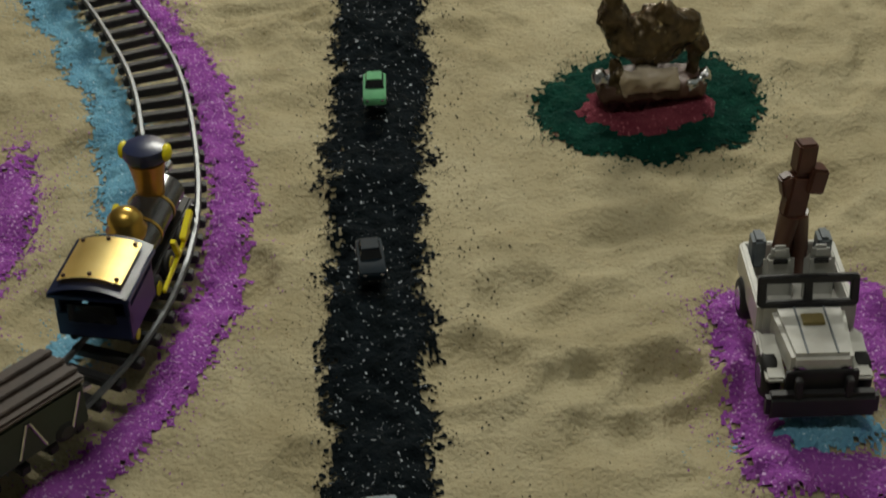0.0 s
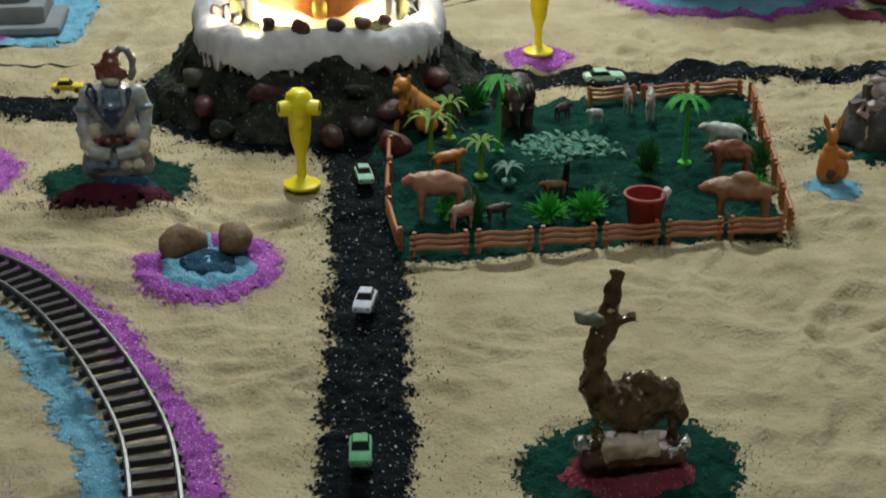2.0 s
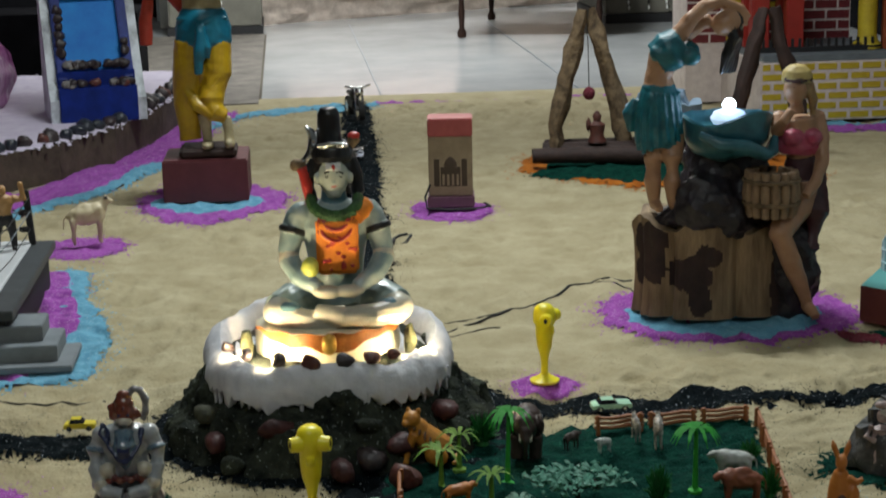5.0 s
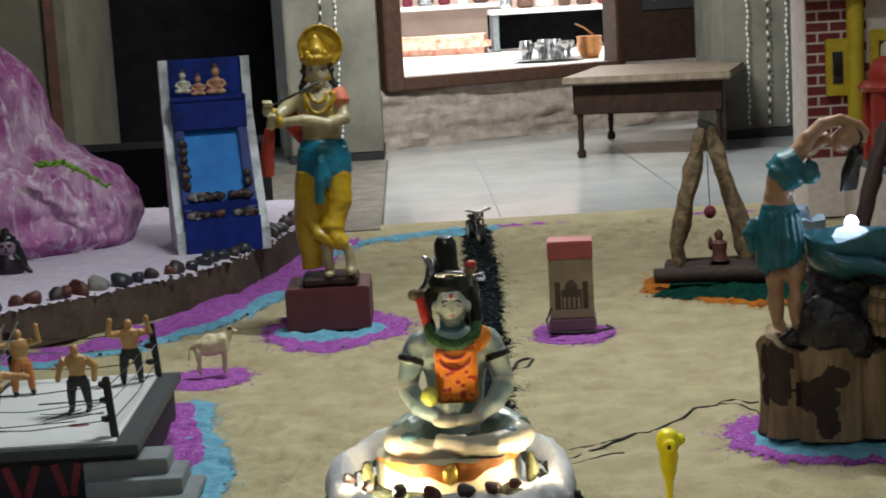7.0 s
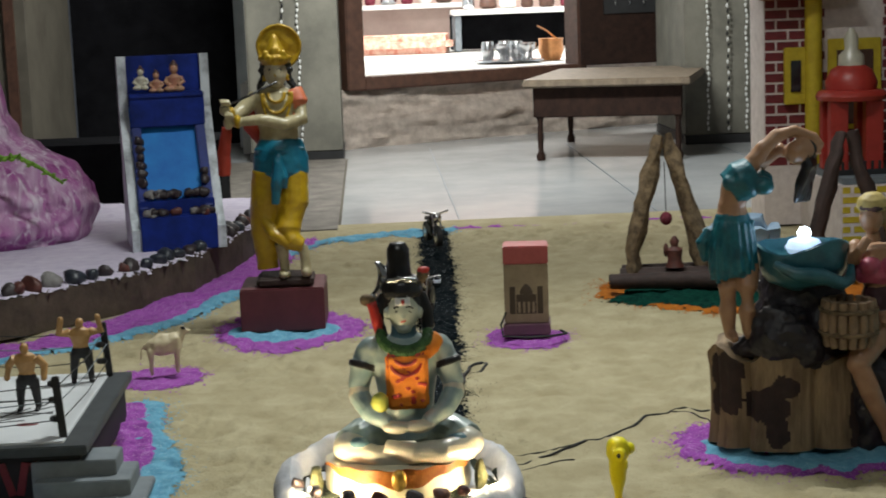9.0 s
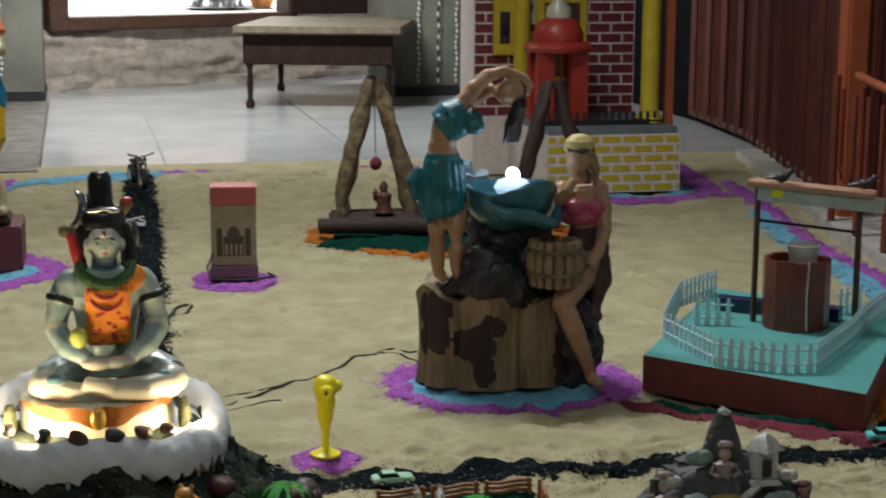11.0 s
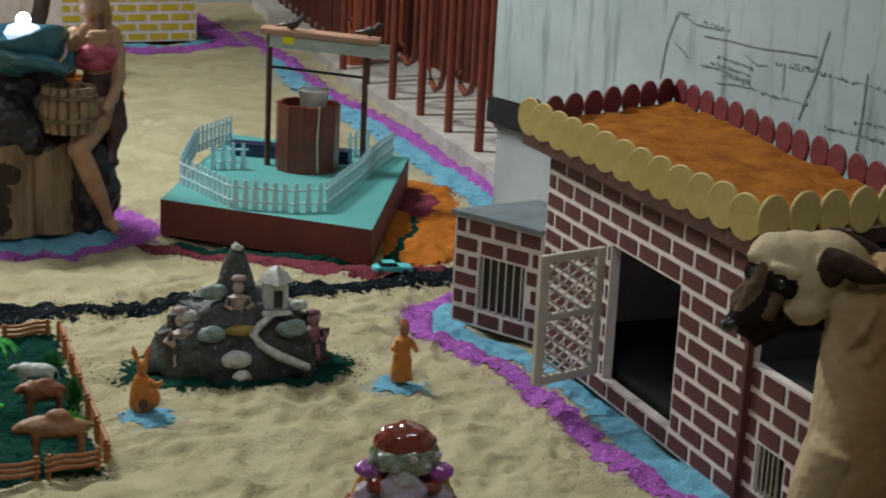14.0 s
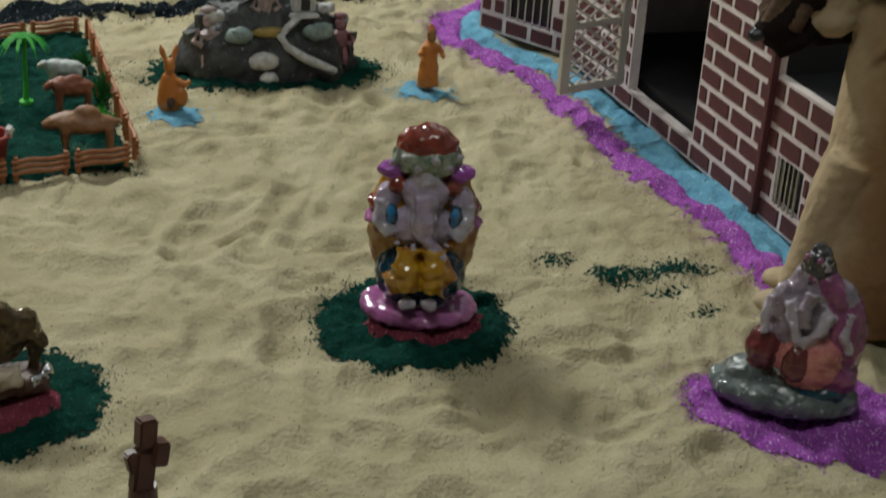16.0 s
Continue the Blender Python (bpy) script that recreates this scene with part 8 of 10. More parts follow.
    for x, z in ((o - 0.124, 0.440), (o - 0.132, 0.474)):
        b.ball((x, -0.075, z), (0.014, 0.013, 0.018), skin, 2)
        for k in range(4):
            b.tube([(x - 0.004 + 0.006 * k, -0.082, z + 0.010), (x - 0.006 + 0.006 * k, -0.090, z + 0.020), (x - 0.008 + 0.006 * k, -0.084, z + 0.027)], 0.0035, skin, 6)
    for p in ((o - 0.116, -0.055, 0.462), (o - 0.100, -0.080, 0.444), (o - 0.080, -0.012, 0.476)):
        b.ball(p, (0.009, 0.019, 0.019), gold, 2)
    b.tube([(o + 0.006, -0.046, 0.540), (o - 0.06, -0.075, 0.512), (o - 0.140, -0.084, 0.478)], 0.0036, hair, 8)
    # head, curls, crown and the round halo plate behind
    b.cyl((o, 0, 0.515), (o, -0.004, 0.545), 0.021, 0.019, skin, 14)
    b.ball((o, -0.010, 0.560), (0.029, 0.031, 0.037), face_c, 3)
    b.ball((o, -0.026, 0.534), (0.014, 0.012, 0.010), face_c, 2)
    for q in (-1, 1):
        for k in range(4):
            b.ball((o + q * (0.032 + 0.005 * (k % 2)), 0.002, 0.582 - 0.014 * k), (0.010, 0.012, 0.009), hair, 2)
        b.tube([(o + q * 0.034, 0.0, 0.54), (o + q * 0.046, -0.004, 0.525), (o + q * 0.048, -0.006, 0.510)], [0.009, 0.008, 0.004], hair, 8)
        b.ball((o + q * 0.031, -0.014, 0.548), (0.005, 0.005, 0.011), gold, 1)
    b.ball((o, 0.012, 0.568), (0.034, 0.028, 0.036), hair, 3)
    face(b, o, -0.010, 0.560, 0.029, 0.037, hair, red)
    b.lathe([(0.034, 0.584), (0.039, 0.592), (0.036, 0.604), (0.028, 0.616), (0.020, 0.634), (0.011, 0.652), (0.003, 0.664)], gold, 26, (o, -0.006, 0))
    for k in range(9):
        a = radians(200 + 17.5 * k)
        b.ball((o + 0.039 * math.cos(a), -0.006 + 0.039 * math.sin(a), 0.600), (0.007, 0.006, 0.009), gold, 2)
    for x, z, r in ((0, 0.618, 0.012), (-0.022, 0.612, 0.009), (0.022, 0.612, 0.009)):
        b.ball((o + x, -0.036, z), (r, 0.007, r * 1.2), gold, 2)
    b.cyl((o + 0.010, 0.022, 0.628), (o + 0.010, 0.030, 0.628), 0.058, 0.056, gold, 40)
    b.tube([(o + 0.010 + 0.056 * math.cos(0.1963 * k), 0.022, 0.628 + 0.056 * math.sin(0.1963 * k)) for k in range(33)], 0.0045, gold, 8)
    b.melt(0.0026, 2)
    b.rough(0.0016, 0.02, 8)
    statue("flute_player_statue", b, [mat("ochre_cloth_paint", (0.50, 0.33, 0.012), (0.36, 0.21, 0.008), 0.35, 22, 0.2), mat("blue_sash_paint", (0.010, 0.17, 0.26), (0.006, 0.10, 0.17), 0.35, 30),
                                      mat("cream_skin_paint", (0.46, 0.40, 0.24), (0.27, 0.23, 0.13), 0.35, 22), mat("salmon_cloth", (0.62, 0.19, 0.09), (0.48, 0.12, 0.06), 0.5, 40), mat("gilt_paint", (0.46, 0.30, 0.015), (0.28, 0.16, 0.01), 0.35, 60, 0.2, metal=0.2),
                                      HAIR, mat("red_cloth", (0.42, 0.04, 0.02), (0.3, 0.03, 0.015), 0.6, 40), STUMP_DARK, mat("pale_cream_face", (0.44, 0.39, 0.27), (0.36, 0.31, 0.21), 0.35, 30)], pose(-0.185, 4.42, 0.114), "tall painted statue in ochre cloth and blue sash playing a flute", "statue")


flute_player()
toy_animal("white_calf", -0.485, 3.90, 12, 0.125, 0.092, mat("cream_calf_plastic", (0.62, 0.54, 0.36), (0.55, 0.46, 0.30), 0.45, 40), "cream toy calf with dark ears on purple powder", 0.1, -0.15, False, 21, "toy animal", BLACKP)


def toy_motorcycle(x, y, rz, k):
    t = thing("toy_motorcycle", pose(x, y, 0.004, 0, 0, rz), "black toy motorcycle on the far end of the powder road", "toy motorcycle")
    for yy in (-0.075, 0.075):
        b = B()
        b.cyl((-0.009, yy, 0.034), (0.009, yy, 0.034), 0.034, None, 0, 20)
        w = b.link("wheel", RUBBER, t)
        b = B()
        b.cyl((-0.010, yy, 0.034), (0.010, yy, 0.034), 0.02, None, 0, 16)
        b.link("rim", STEEL, w)
    b = B()
    b.box((0, 0.01, 0.055), (0.03, 0.09, 0.045), 0, (8, 0, 0), 0.008)
    b.ball((0, -0.015, 0.088), (0.020, 0.035, 0.018), 0, 2)
    b.box((0, 0.045, 0.085), (0.026, 0.06, 0.014), 0, (-6, 0, 0), 0.005)
    b.link("body", BLACKP, t)
    b = B()
    b.tube([(-0.045, -0.045, 0.118), (0, -0.055, 0.108), (0.045, -0.045, 0.118)], 0.004, 0, 8)
    for s in (-1, 1):
        b.tube([(s * 0.012, -0.075, 0.034), (s * 0.012, -0.055, 0.108)], 0.004, 0, 8)
    b.link("fork", CHROME, t)
    b = B()
    b.ball((0, -0.075, 0.098), (0.014, 0.010, 0.014), 0, 2)
    b.link("headlight", CHROME, t)


toy_motorcycle(0.225, 5.75, 12, 0)
toy_motorcycle(0.155, 4.45, -10, 1)


def cables():
    for pts, r in (([(0.22, 3.10), (0.305, 3.11), (0.42, 3.17), (0.555, 3.29), (0.62, 3.36), (0.68, 3.30), (0.70, 3.22)], 0.0016),
                   ([(0.26, 3.03), (0.36, 3.12), (0.46, 3.20), (0.56, 3.30), (0.64, 3.38), (0.72, 3.34)], 0.0021),
                   ([(0.28, 3.01), (0.335, 3.05), (0.40, 3.08)], 0.0016), ([(0.19, 3.6), (0.235, 3.88), (0.28, 3.93), (0.25, 3.82)], 0.0042), ([(-0.5, 2.72), (-0.42, 2.69), (-0.3, 2.70)], 0.0018)):
        b = B()
        P = [Vector((x, y)) for x, y in pts]
        fine = []
        for p, q in zip(P, P[1:]):
            for k in range(5):
                s = p + (q - p) * k / 5
                fine.append((s.x + 0.005 * math.sin(s.y * 60 + s.x * 25), s.y + 0.003 * math.sin(s.x * 90), float(sand_height(s.x, s.y)) + r * (0.35 + 0.65 * math.sin(s.x * 38))))
        b.tube(fine, r, 0, 6)
        tagged(b.link("cable", RUBBER), "thin black cable lying on the sand", "cable", "cables")


cables()


def boxing_ring():
    t = thing("toy_boxing_ring", pose(-0.686, 3.215, 0), "toy wrestling ring with white mat, black posts and grey corner steps", "toy ring")
    w, d, h = 0.184, 0.292, 0.098
    b = B()
    b.box((0, 0, h - 0.009), (2 * w, 2 * d, 0.018), 0, bevel=0.002)
    b.link("deck", mat("dark_deck_paint", (0.055, 0.065, 0.07), (0.03, 0.035, 0.04), 0.5, 20), t)
    b = B()
    b.box((-0.014, 0.004, h + 0.001), (2 * w - 0.060, 2 * d - 0.036, 0.006), 0, bevel=0.001)
    mt = b.link("mat", mat("white_canvas", (0.62, 0.64, 0.66), (0.54, 0.56, 0.58), 0.7, 8), t)
    for x, y, l, wd, a in ((-0.005, 0.05, 0.12, 0.010, 4), (0.02, -0.05, 0.13, 0.003, -12), (0.03, -0.08, 0.12, 0.004, 30), (0.0, -0.06, 0.11, 0.003, 55), (0.05, -0.03, 0.10, 0.003, 40), (-0.04, -0.12, 0.16, 0.004, 8), (0.06, 0.02, 0.07, 0.003, 70)):
        b = B()
        b.box((x, y, h + 0.0046), (l, wd, 0.001), 0, (0, 0, a))
        b.link("mat_mark", BLACKP, mt)
    b = B()
    b.lathe([(0.022, 0), (0.02, 0.001)], 0, 12, (0.05, -0.14, h + 0.004), sy=0.5)
    b.link("mat_stain", BRICK_RED, mt)
    skirt = B()
    skirt.box((0, 0, (h - 0.018) / 2), (2 * w - 0.03, 2 * d - 0.03, h - 0.018), 0)
    sk = skirt.link("skirt", mat("black_skirt", (0.015, 0.014, 0.016), rough=0.7), t, smooth=False)
    for x, rz, wd in ((-0.135, 0, 0.015), (-0.102, 24, 0.015), (-0.048, -20, 0.015), (-0.012, 20, 0.015), (0.038, -16, 0.014), (0.066, 12, 0.014), (0.092, -12, 0.014), (0.120, 16, 0.014)):
        b = B()
        b.box((x, -d + 0.0125, 0.038), (wd, 0.003, 0.062), 0, (0, rz, 0), 0.001)
        b.link("emblem_bar", BRICK_RED, sk)
    posts = [(w - 0.050, -d + 0.055), (w - 0.042, d - 0.035), (-w + 0.024, d - 0.035), (-w + 0.018, -d + 0.040)]
    for x, y in posts:
        b = B()
        b.box((x - 0.003, y, h + 0.057), (0.013, 0.013, 0.116), 0, (0, -4, 0), 0.002)
        p = b.link("corner_post", BLACKP, t)
        for z in (0.035, 0.07, 0.10):
            b = B()
            b.box((x - math.copysign(0.012, x), y - math.copysign(0.010, y), h + z), (0.018, 0.018, 0.010), 0, (0, 0, 45), 0.002)
            b.link("turnbuckle", BLACKP, p)
    for z in (0.035, 0.07, 0.10):
        for (x0, y0), (x1, y1) in zip(posts, posts[1:] + posts[:1]):
            b = B()
            b.tube([(x0, y0, h + z), ((x0 + x1) / 2, (y0 + y1) / 2, h + z - 0.010), (x1, y1, h + z)], 0.0012, 0, 6)
            b.link("rope", RUBBER if z != 0.07 else GREY, t)
    for k in range(3):
        s = 0.030 * (k + 1)
        z = h - 0.030 - 0.028 * k
        b = B()
        b.box((w - 0.045 + s * 0.62, -d - 0.008 + 0.02 * (2 - k) + 0.02, z / 2), (0.15 + 0.02 * k, 0.09 + 0.03 * k, z), 0, bevel=0.002)
        b.link("corner_step", mat("step_grey", (0.20, 0.23, 0.25), (0.14, 0.16, 0.18), 0.6, 20), t)
        b = B()
        b.box((-w + 0.03 - s * 0.5, -d - 0.01 + 0.02 * (2 - k), z / 2), (0.14 + 0.02 * k, 0.09 + 0.03 * k, z), 0, bevel=0.002)
        b.link("corner_step", GREY, t)


boxing_ring()


TRUNKS = {"long": BLACKP, "orange": mat("orange_trunks", (0.52, 0.20, 0.05), (0.40, 0.13, 0.03), 0.5, 60), "khaki": mat("khaki_trunks", (0.42, 0.30, 0.15), (0.30, 0.20, 0.09), 0.5, 60)}


def wrestler(x, y, rz, pose_kind, trunks, lean):
    b = B()
    flex = {"up": ((0.058, 0.0, 0.152), (0.046, -0.012, 0.172)), "guard": ((0.050, 0.004, 0.112), (0.046, -0.012, 0.084)), "reach": ((0.05, -0.02, 0.13), (0.055, -0.055, 0.135))}[pose_kind]
    for s in (-1, 1):
        b.tube([(s * 0.014, 0, 0.078), (s * 0.020, -0.002, 0.044), (s * 0.022, 0.0, 0.010)], [0.015, 0.011, 0.008], 1, 10)
        b.ball((s * 0.022, -0.008, 0.006), (0.008, 0.016, 0.007), 2, 1)
        (ex, ey, ez), (hx, hy, hz) = flex
        b.tube([(s * 0.026, 0, 0.132), (s * ex * 0.9, ey, ez - 0.02 if pose_kind == "up" else ez), (s * hx, hy, hz)], [0.012, 0.010, 0.008], 0, 10)
        b.ball((s * hx, hy, hz), 0.008, 0, 1)
    b.lathe([(0.020, 0.070), (0.022, 0.082), (0.019, 0.098), (0.028, 0.125), (0.024, 0.140), (0.009, 0.146)], 0, 16, sy=0.62)
    b.lathe([(0.023, 0.066), (0.025, 0.080), (0.022, 0.092)], 1, 16, sy=0.66)
    b.ball((0, -0.002, 0.156), (0.011, 0.012, 0.014), 0, 2)
    b.ball((0, 0.002, 0.160), (0.0115, 0.012, 0.011), 2, 1)
    b.melt(0.0022, 3)
    statue("toy_wrestler", b, [mat("toy_skin", (0.50, 0.29, 0.11), (0.38, 0.20, 0.07), 0.45, 60), TRUNKS[trunks], RUBBER],
           pose(x, y, 0.101, lean, 0, rz) @ Matrix.Scale(0.80, 4), "toy wrestler doll standing in the ring", "doll", "toy wrestlers")


wrestler(-0.588, 3.41, 10, "up", "long", 0)
wrestler(-0.652, 3.19, -10, "guard", "long", 4)
wrestler(-0.800, 3.36, 25, "up", "orange", -10)
wrestler(-0.808, 3.08, 70, "reach", "khaki", 14)
b = B()
for k in range(3):
    b.tube([(-0.02 + 0.02 * k, 0.0, 0.0), (0.03 + 0.03 * k, 0.03, 0.08)], 0.0018, 0, 6)
b.tube([(0.02, 0.015, 0.05), (0.075, 0.02, 0.045)], 0.0015, 0, 6)
statue("toy_ladder", b, [GREY], pose(-0.835, 3.22, 0.185, 0, 0, 40), "small silver toy ladder held by a doll in the ring", "toy ladder")

# ---- white platform with the slide and the boulder ----
EDGE = [(-1.75, 3.75), (-1.18, 4.26), (-0.93, 4.49), (-0.66, 4.80), (-0.53, 5.08), (-0.42, 5.55), (-0.36, 6.1), (-0.36, 6.5)]


def platform():
    t = thing("platform", pose(0, 0, 0), "low platform with brown mud sides and a white powder top", "platform")
    b = B()
    b.prism(EDGE + [(-3.2, 6.5), (-3.2, 3.75)], -0.01, 0.097, 0)
    b.link("mud_wall", mat("brown_mud", (0.10, 0.075, 0.05), (0.05, 0.036, 0.024), 0.9, 14, 0.9, 40), t, smooth=False)
    inner = polygon(EDGE + [(-3.0, 6.5), (-3.0, 3.75)])
    powder("white_powder_top", inner, (-3.1, 3.7, -0.3, 6.5), WHITEP, 0.03, 0.01, 0.1, 0.006, 81, "white powder strewn over the platform, lilac as from purplish light", base=lambda x, y: 0.097 + 0 * x)
    rng = random.Random(6)
    pts = []
    for (x0, y0), (x1, y1) in zip(EDGE, EDGE[1:]):
        L = math.hypot(x1 - x0, y1 - y0)
        k = 0.0
        while k < L:
            pts.append((x0 + (x1 - x0) * k / L, y0 + (y1 - y0) * k / L))
            k += 0.062
    for i, (x, y) in enumerate(pts):
        r = rng.uniform(0.021, 0.033)
        pebble("edge_stone", x - 0.02 + rng.uniform(-.01, .01), y + 0.03 + rng.uniform(-.01, .01), 0.112, (r, r * 0.8, r * 0.85), rng.choice([DARK_STONE, DARK_STONE, DARK_STONE, BLUE_STONE, BLUE_STONE, RED_STONE, GREYSTONE]),
               "polished dark stone on the platform's edge", "stone", "platform edge stones", i % 17, 2)


BLUE_STONE = mat("blue_black_stone", (0.035, 0.042, 0.055), (0.014, 0.017, 0.024), 0.35, 60, 0.4, 120)
GREYSTONE = mat("grey_stone", (0.24, 0.23, 0.22), (0.13, 0.12, 0.12), 0.6, 40, 0.5)
platform()


STRINGER_PAINT = mat("chipped_white_paint", (0.62, 0.66, 0.70), (0.05, 0.055, 0.065), 0.6, 13, 0.4, mid=0.40, detail=8.0)


def slide():
    t = thing("waterfall_slide", pose(-0.605, 5.30, 0.10, 0, 0, 12) @ Matrix.Diagonal((0.88, 1, 1, 1)), "blue and white model waterfall slide with stones on its steps", "slide")
    deep = mat("deep_blue_paint", (0.010, 0.030, 0.24), (0.005, 0.014, 0.10), 0.5, 12, spec=0.2)
    water = mat("water_blue_paint", (0.03, 0.24, 0.62), (0.02, 0.14, 0.48), 0.6, 6, spec=0.15)
    w = 0.15
    # profile of the stringers, front foot to back top
    prof = [(-0.10, 0.0), (-0.10, 0.07), (-0.06, 0.10), (0.14, 0.43), (0.14, 0.60), (0.19, 0.60), (0.19, 0.0)]
    for s in (-1, 1):
        b = B()
        a = [b.bm.verts.new((s * w - 0.016, y, z)) for y, z in prof]
        c = [b.bm.verts.new((s * w + 0.016, y, z)) for y, z in prof]
        n = len(prof)
        for k in range(n):
            b.bm.faces.new((a[k], a[(k + 1) % n], c[(k + 1) % n], c[k]))
        b.bm.faces.new(a[::-1])
        b.bm.faces.new(c)
        b.link("stringer", STRINGER_PAINT, t, smooth=False)
    for nm, c, s, r, m in (("chute", (0, 0.045, 0.265), (2 * w - 0.03, 0.012, 0.40), (-31, 0, 0), water), ("back_panel", (0, 0.165, 0.50), (2 * w - 0.03, 0.02, 0.20), (0, 0, 0), deep),
                           ("upper_ledge", (0, 0.12, 0.475), (2 * w - 0.03, 0.10, 0.015), (0, 0, 0), deep), ("ledge_riser", (0, 0.082, 0.425), (2 * w - 0.03, 0.012, 0.10), (0, 0, 0), deep),
                           ("front_step", (0, -0.075, 0.055), (2 * w - 0.03, 0.07, 0.11), (0, 0, 0), deep), ("front_step", (0, -0.035, 0.10), (2 * w - 0.03, 0.06, 0.11), (0, 0, 0), deep)):
        b = B()
        b.box(c, s, 0, r, 0.003)
        b.link(nm, m, t)
    for s in (-1, 1):
        b = B()
        b.box((s * (w - 0.035), 0.035, 0.275), (0.035, 0.03, 0.36), 0, (-31, 0, 0), 0.004)
        b.link("chute_side", deep, t)
    rng = random.Random(9)
    M = pose(-0.605, 5.30, 0.10, 0, 0, 12) @ Matrix.Diagonal((0.88, 1, 1, 1))
    for i in range(30):
        row = i % 2
        v = M @ Vector((rng.uniform(-w + 0.03, w - 0.03), -0.095 + 0.045 * row, 0.120 + 0.053 * row))
        pebble("slide_stone", v.x, v.y, v.z, (0.020, 0.015, 0.014), rng.choice([DARK_STONE, GREYSTONE, RED_STONE, DARK_STONE]), "dark stone lying on the slide's lower steps", "stone", "slide stones", i % 13)
    for i in range(8):
        s = -1 if i < 6 else 1
        zz = 0.18 + 0.025 * (i % 6)
        v = M @ Vector((s * (w - 0.04), -0.035 + 0.60 * (zz - 0.16), zz + 0.03))
        pebble("slide_stone", v.x, v.y, v.z, (0.018, 0.014, 0.016), DARK_STONE, "dark stone lying on the slide's side", "stone", "slide stones", i + 3)
    for i, (x, z, c, k) in enumerate(((-0.085, 0.50, CREAMG, 0.9), (-0.030, 0.49, A_PINK, 0.85), (0.035, 0.4825, A_PINK, 1.15))):
        v = M @ Vector((x, 0.10, z - (0.0075 if i < 2 else 0)))
        b = B()
        b.ball((-0.016, -0.012, 0.012), (0.022, 0.014, 0.011), 0, 2, (0, 0, 20))
        b.ball((0.016, -0.012, 0.012), (0.022, 0.014, 0.011), 0, 2, (0, 0, -20))
        b.lathe([(0.018, 0.004), (0.020, 0.03), (0.024, 0.052), (0.009, 0.064)], 0, 14, sy=0.7)
        for q in (-1, 1):
            b.tube([(q * 0.022, 0, 0.052), (q * 0.032, -0.006, 0.036), (q * 0.014, -0.018, 0.024)], [0.008, 0.007, 0.006], 0, 8)
        b.ball((0, -0.003, 0.080), (0.015, 0.015, 0.017), 0, 2)
        b.ball((0, 0.002, 0.090), (0.016, 0.015, 0.012), 1, 2)
        b.ball((0, 0.0, 0.104), (0.008, 0.008, 0.008), 1, 1)
        b.melt(0.0022, 2)
        statue("ledge_figurine", b, [c, WOOD], Matrix.Translation(v) @ Matrix.Scale(k * 0.8, 4), "small seated painted figurine on the slide's upper ledge", "figurine", "ledge figurines")


slide()


def streaked_cloth(name):
    """Painted cloth: purple with brushed white strands running down the folds."""
    m = mat(name, (0.50, 0.15, 0.42), (0.26, 0.045, 0.22), 0.75, 5, 0.8, 60, detail=8.0)
    nt = m.node_tree
    b = nt.nodes["Principled BSDF"]
    base = b.inputs["Base Color"].links[0].from_socket
    tc = nt.nodes.new("ShaderNodeTexCoord")
    # the last two layers paint dark streaks for shade in the creases
    for size, dist, lo, hi, colour in (((5, 5, 2.2), 1.5, 0.44, 0.72, (0.66, 0.50, 0.64)), ((16, 16, 4.0), 1.8, 0.52, 0.74, (0.80, 0.72, 0.80)), ((60, 60, 9.0), 0.8, 0.58, 0.76, (0.84, 0.76, 0.84)), ((6, 6, 3.0), 1.0, 0.56, 0.72, (0.12, 0.014, 0.10)), ((24, 24, 7.0), 1.2, 0.60, 0.74, (0.16, 0.03, 0.14))):
        mp = nt.nodes.new("ShaderNodeMapping")
        mp.inputs["Scale"].default_value = size
        n = nt.nodes.new("ShaderNodeTexNoise")
        n.inputs["Scale"].default_value, n.inputs["Detail"].default_value, n.inputs["Distortion"].default_value = 1.0, 7.0, dist
        r = nt.nodes.new("ShaderNodeValToRGB")
        r.color_ramp.elements[0].position, r.color_ramp.elements[1].position = lo, hi
        r.color_ramp.elements[0].color, r.color_ramp.elements[1].color = (0, 0, 0, 1), (0.9, 0.9, 0.9, 1)
        mx = nt.nodes.new("ShaderNodeMix")
        mx.data_type = "RGBA"
        mx.inputs["B"].default_value = (*colour, 1)
        nt.links.new(tc.outputs["Object"], mp.inputs["Vector"])
        nt.links.new(mp.outputs["Vector"], n.inputs["Vector"])
        nt.links.new(n.outputs["Fac"], r.inputs["Fac"])
        nt.links.new(r.outputs["Color"], mx.inputs["Factor"])
        nt.links.new(base, mx.inputs["A"])
        base = mx.outputs["Result"]
    nt.links.new(base, b.inputs["Base Color"])
    return m


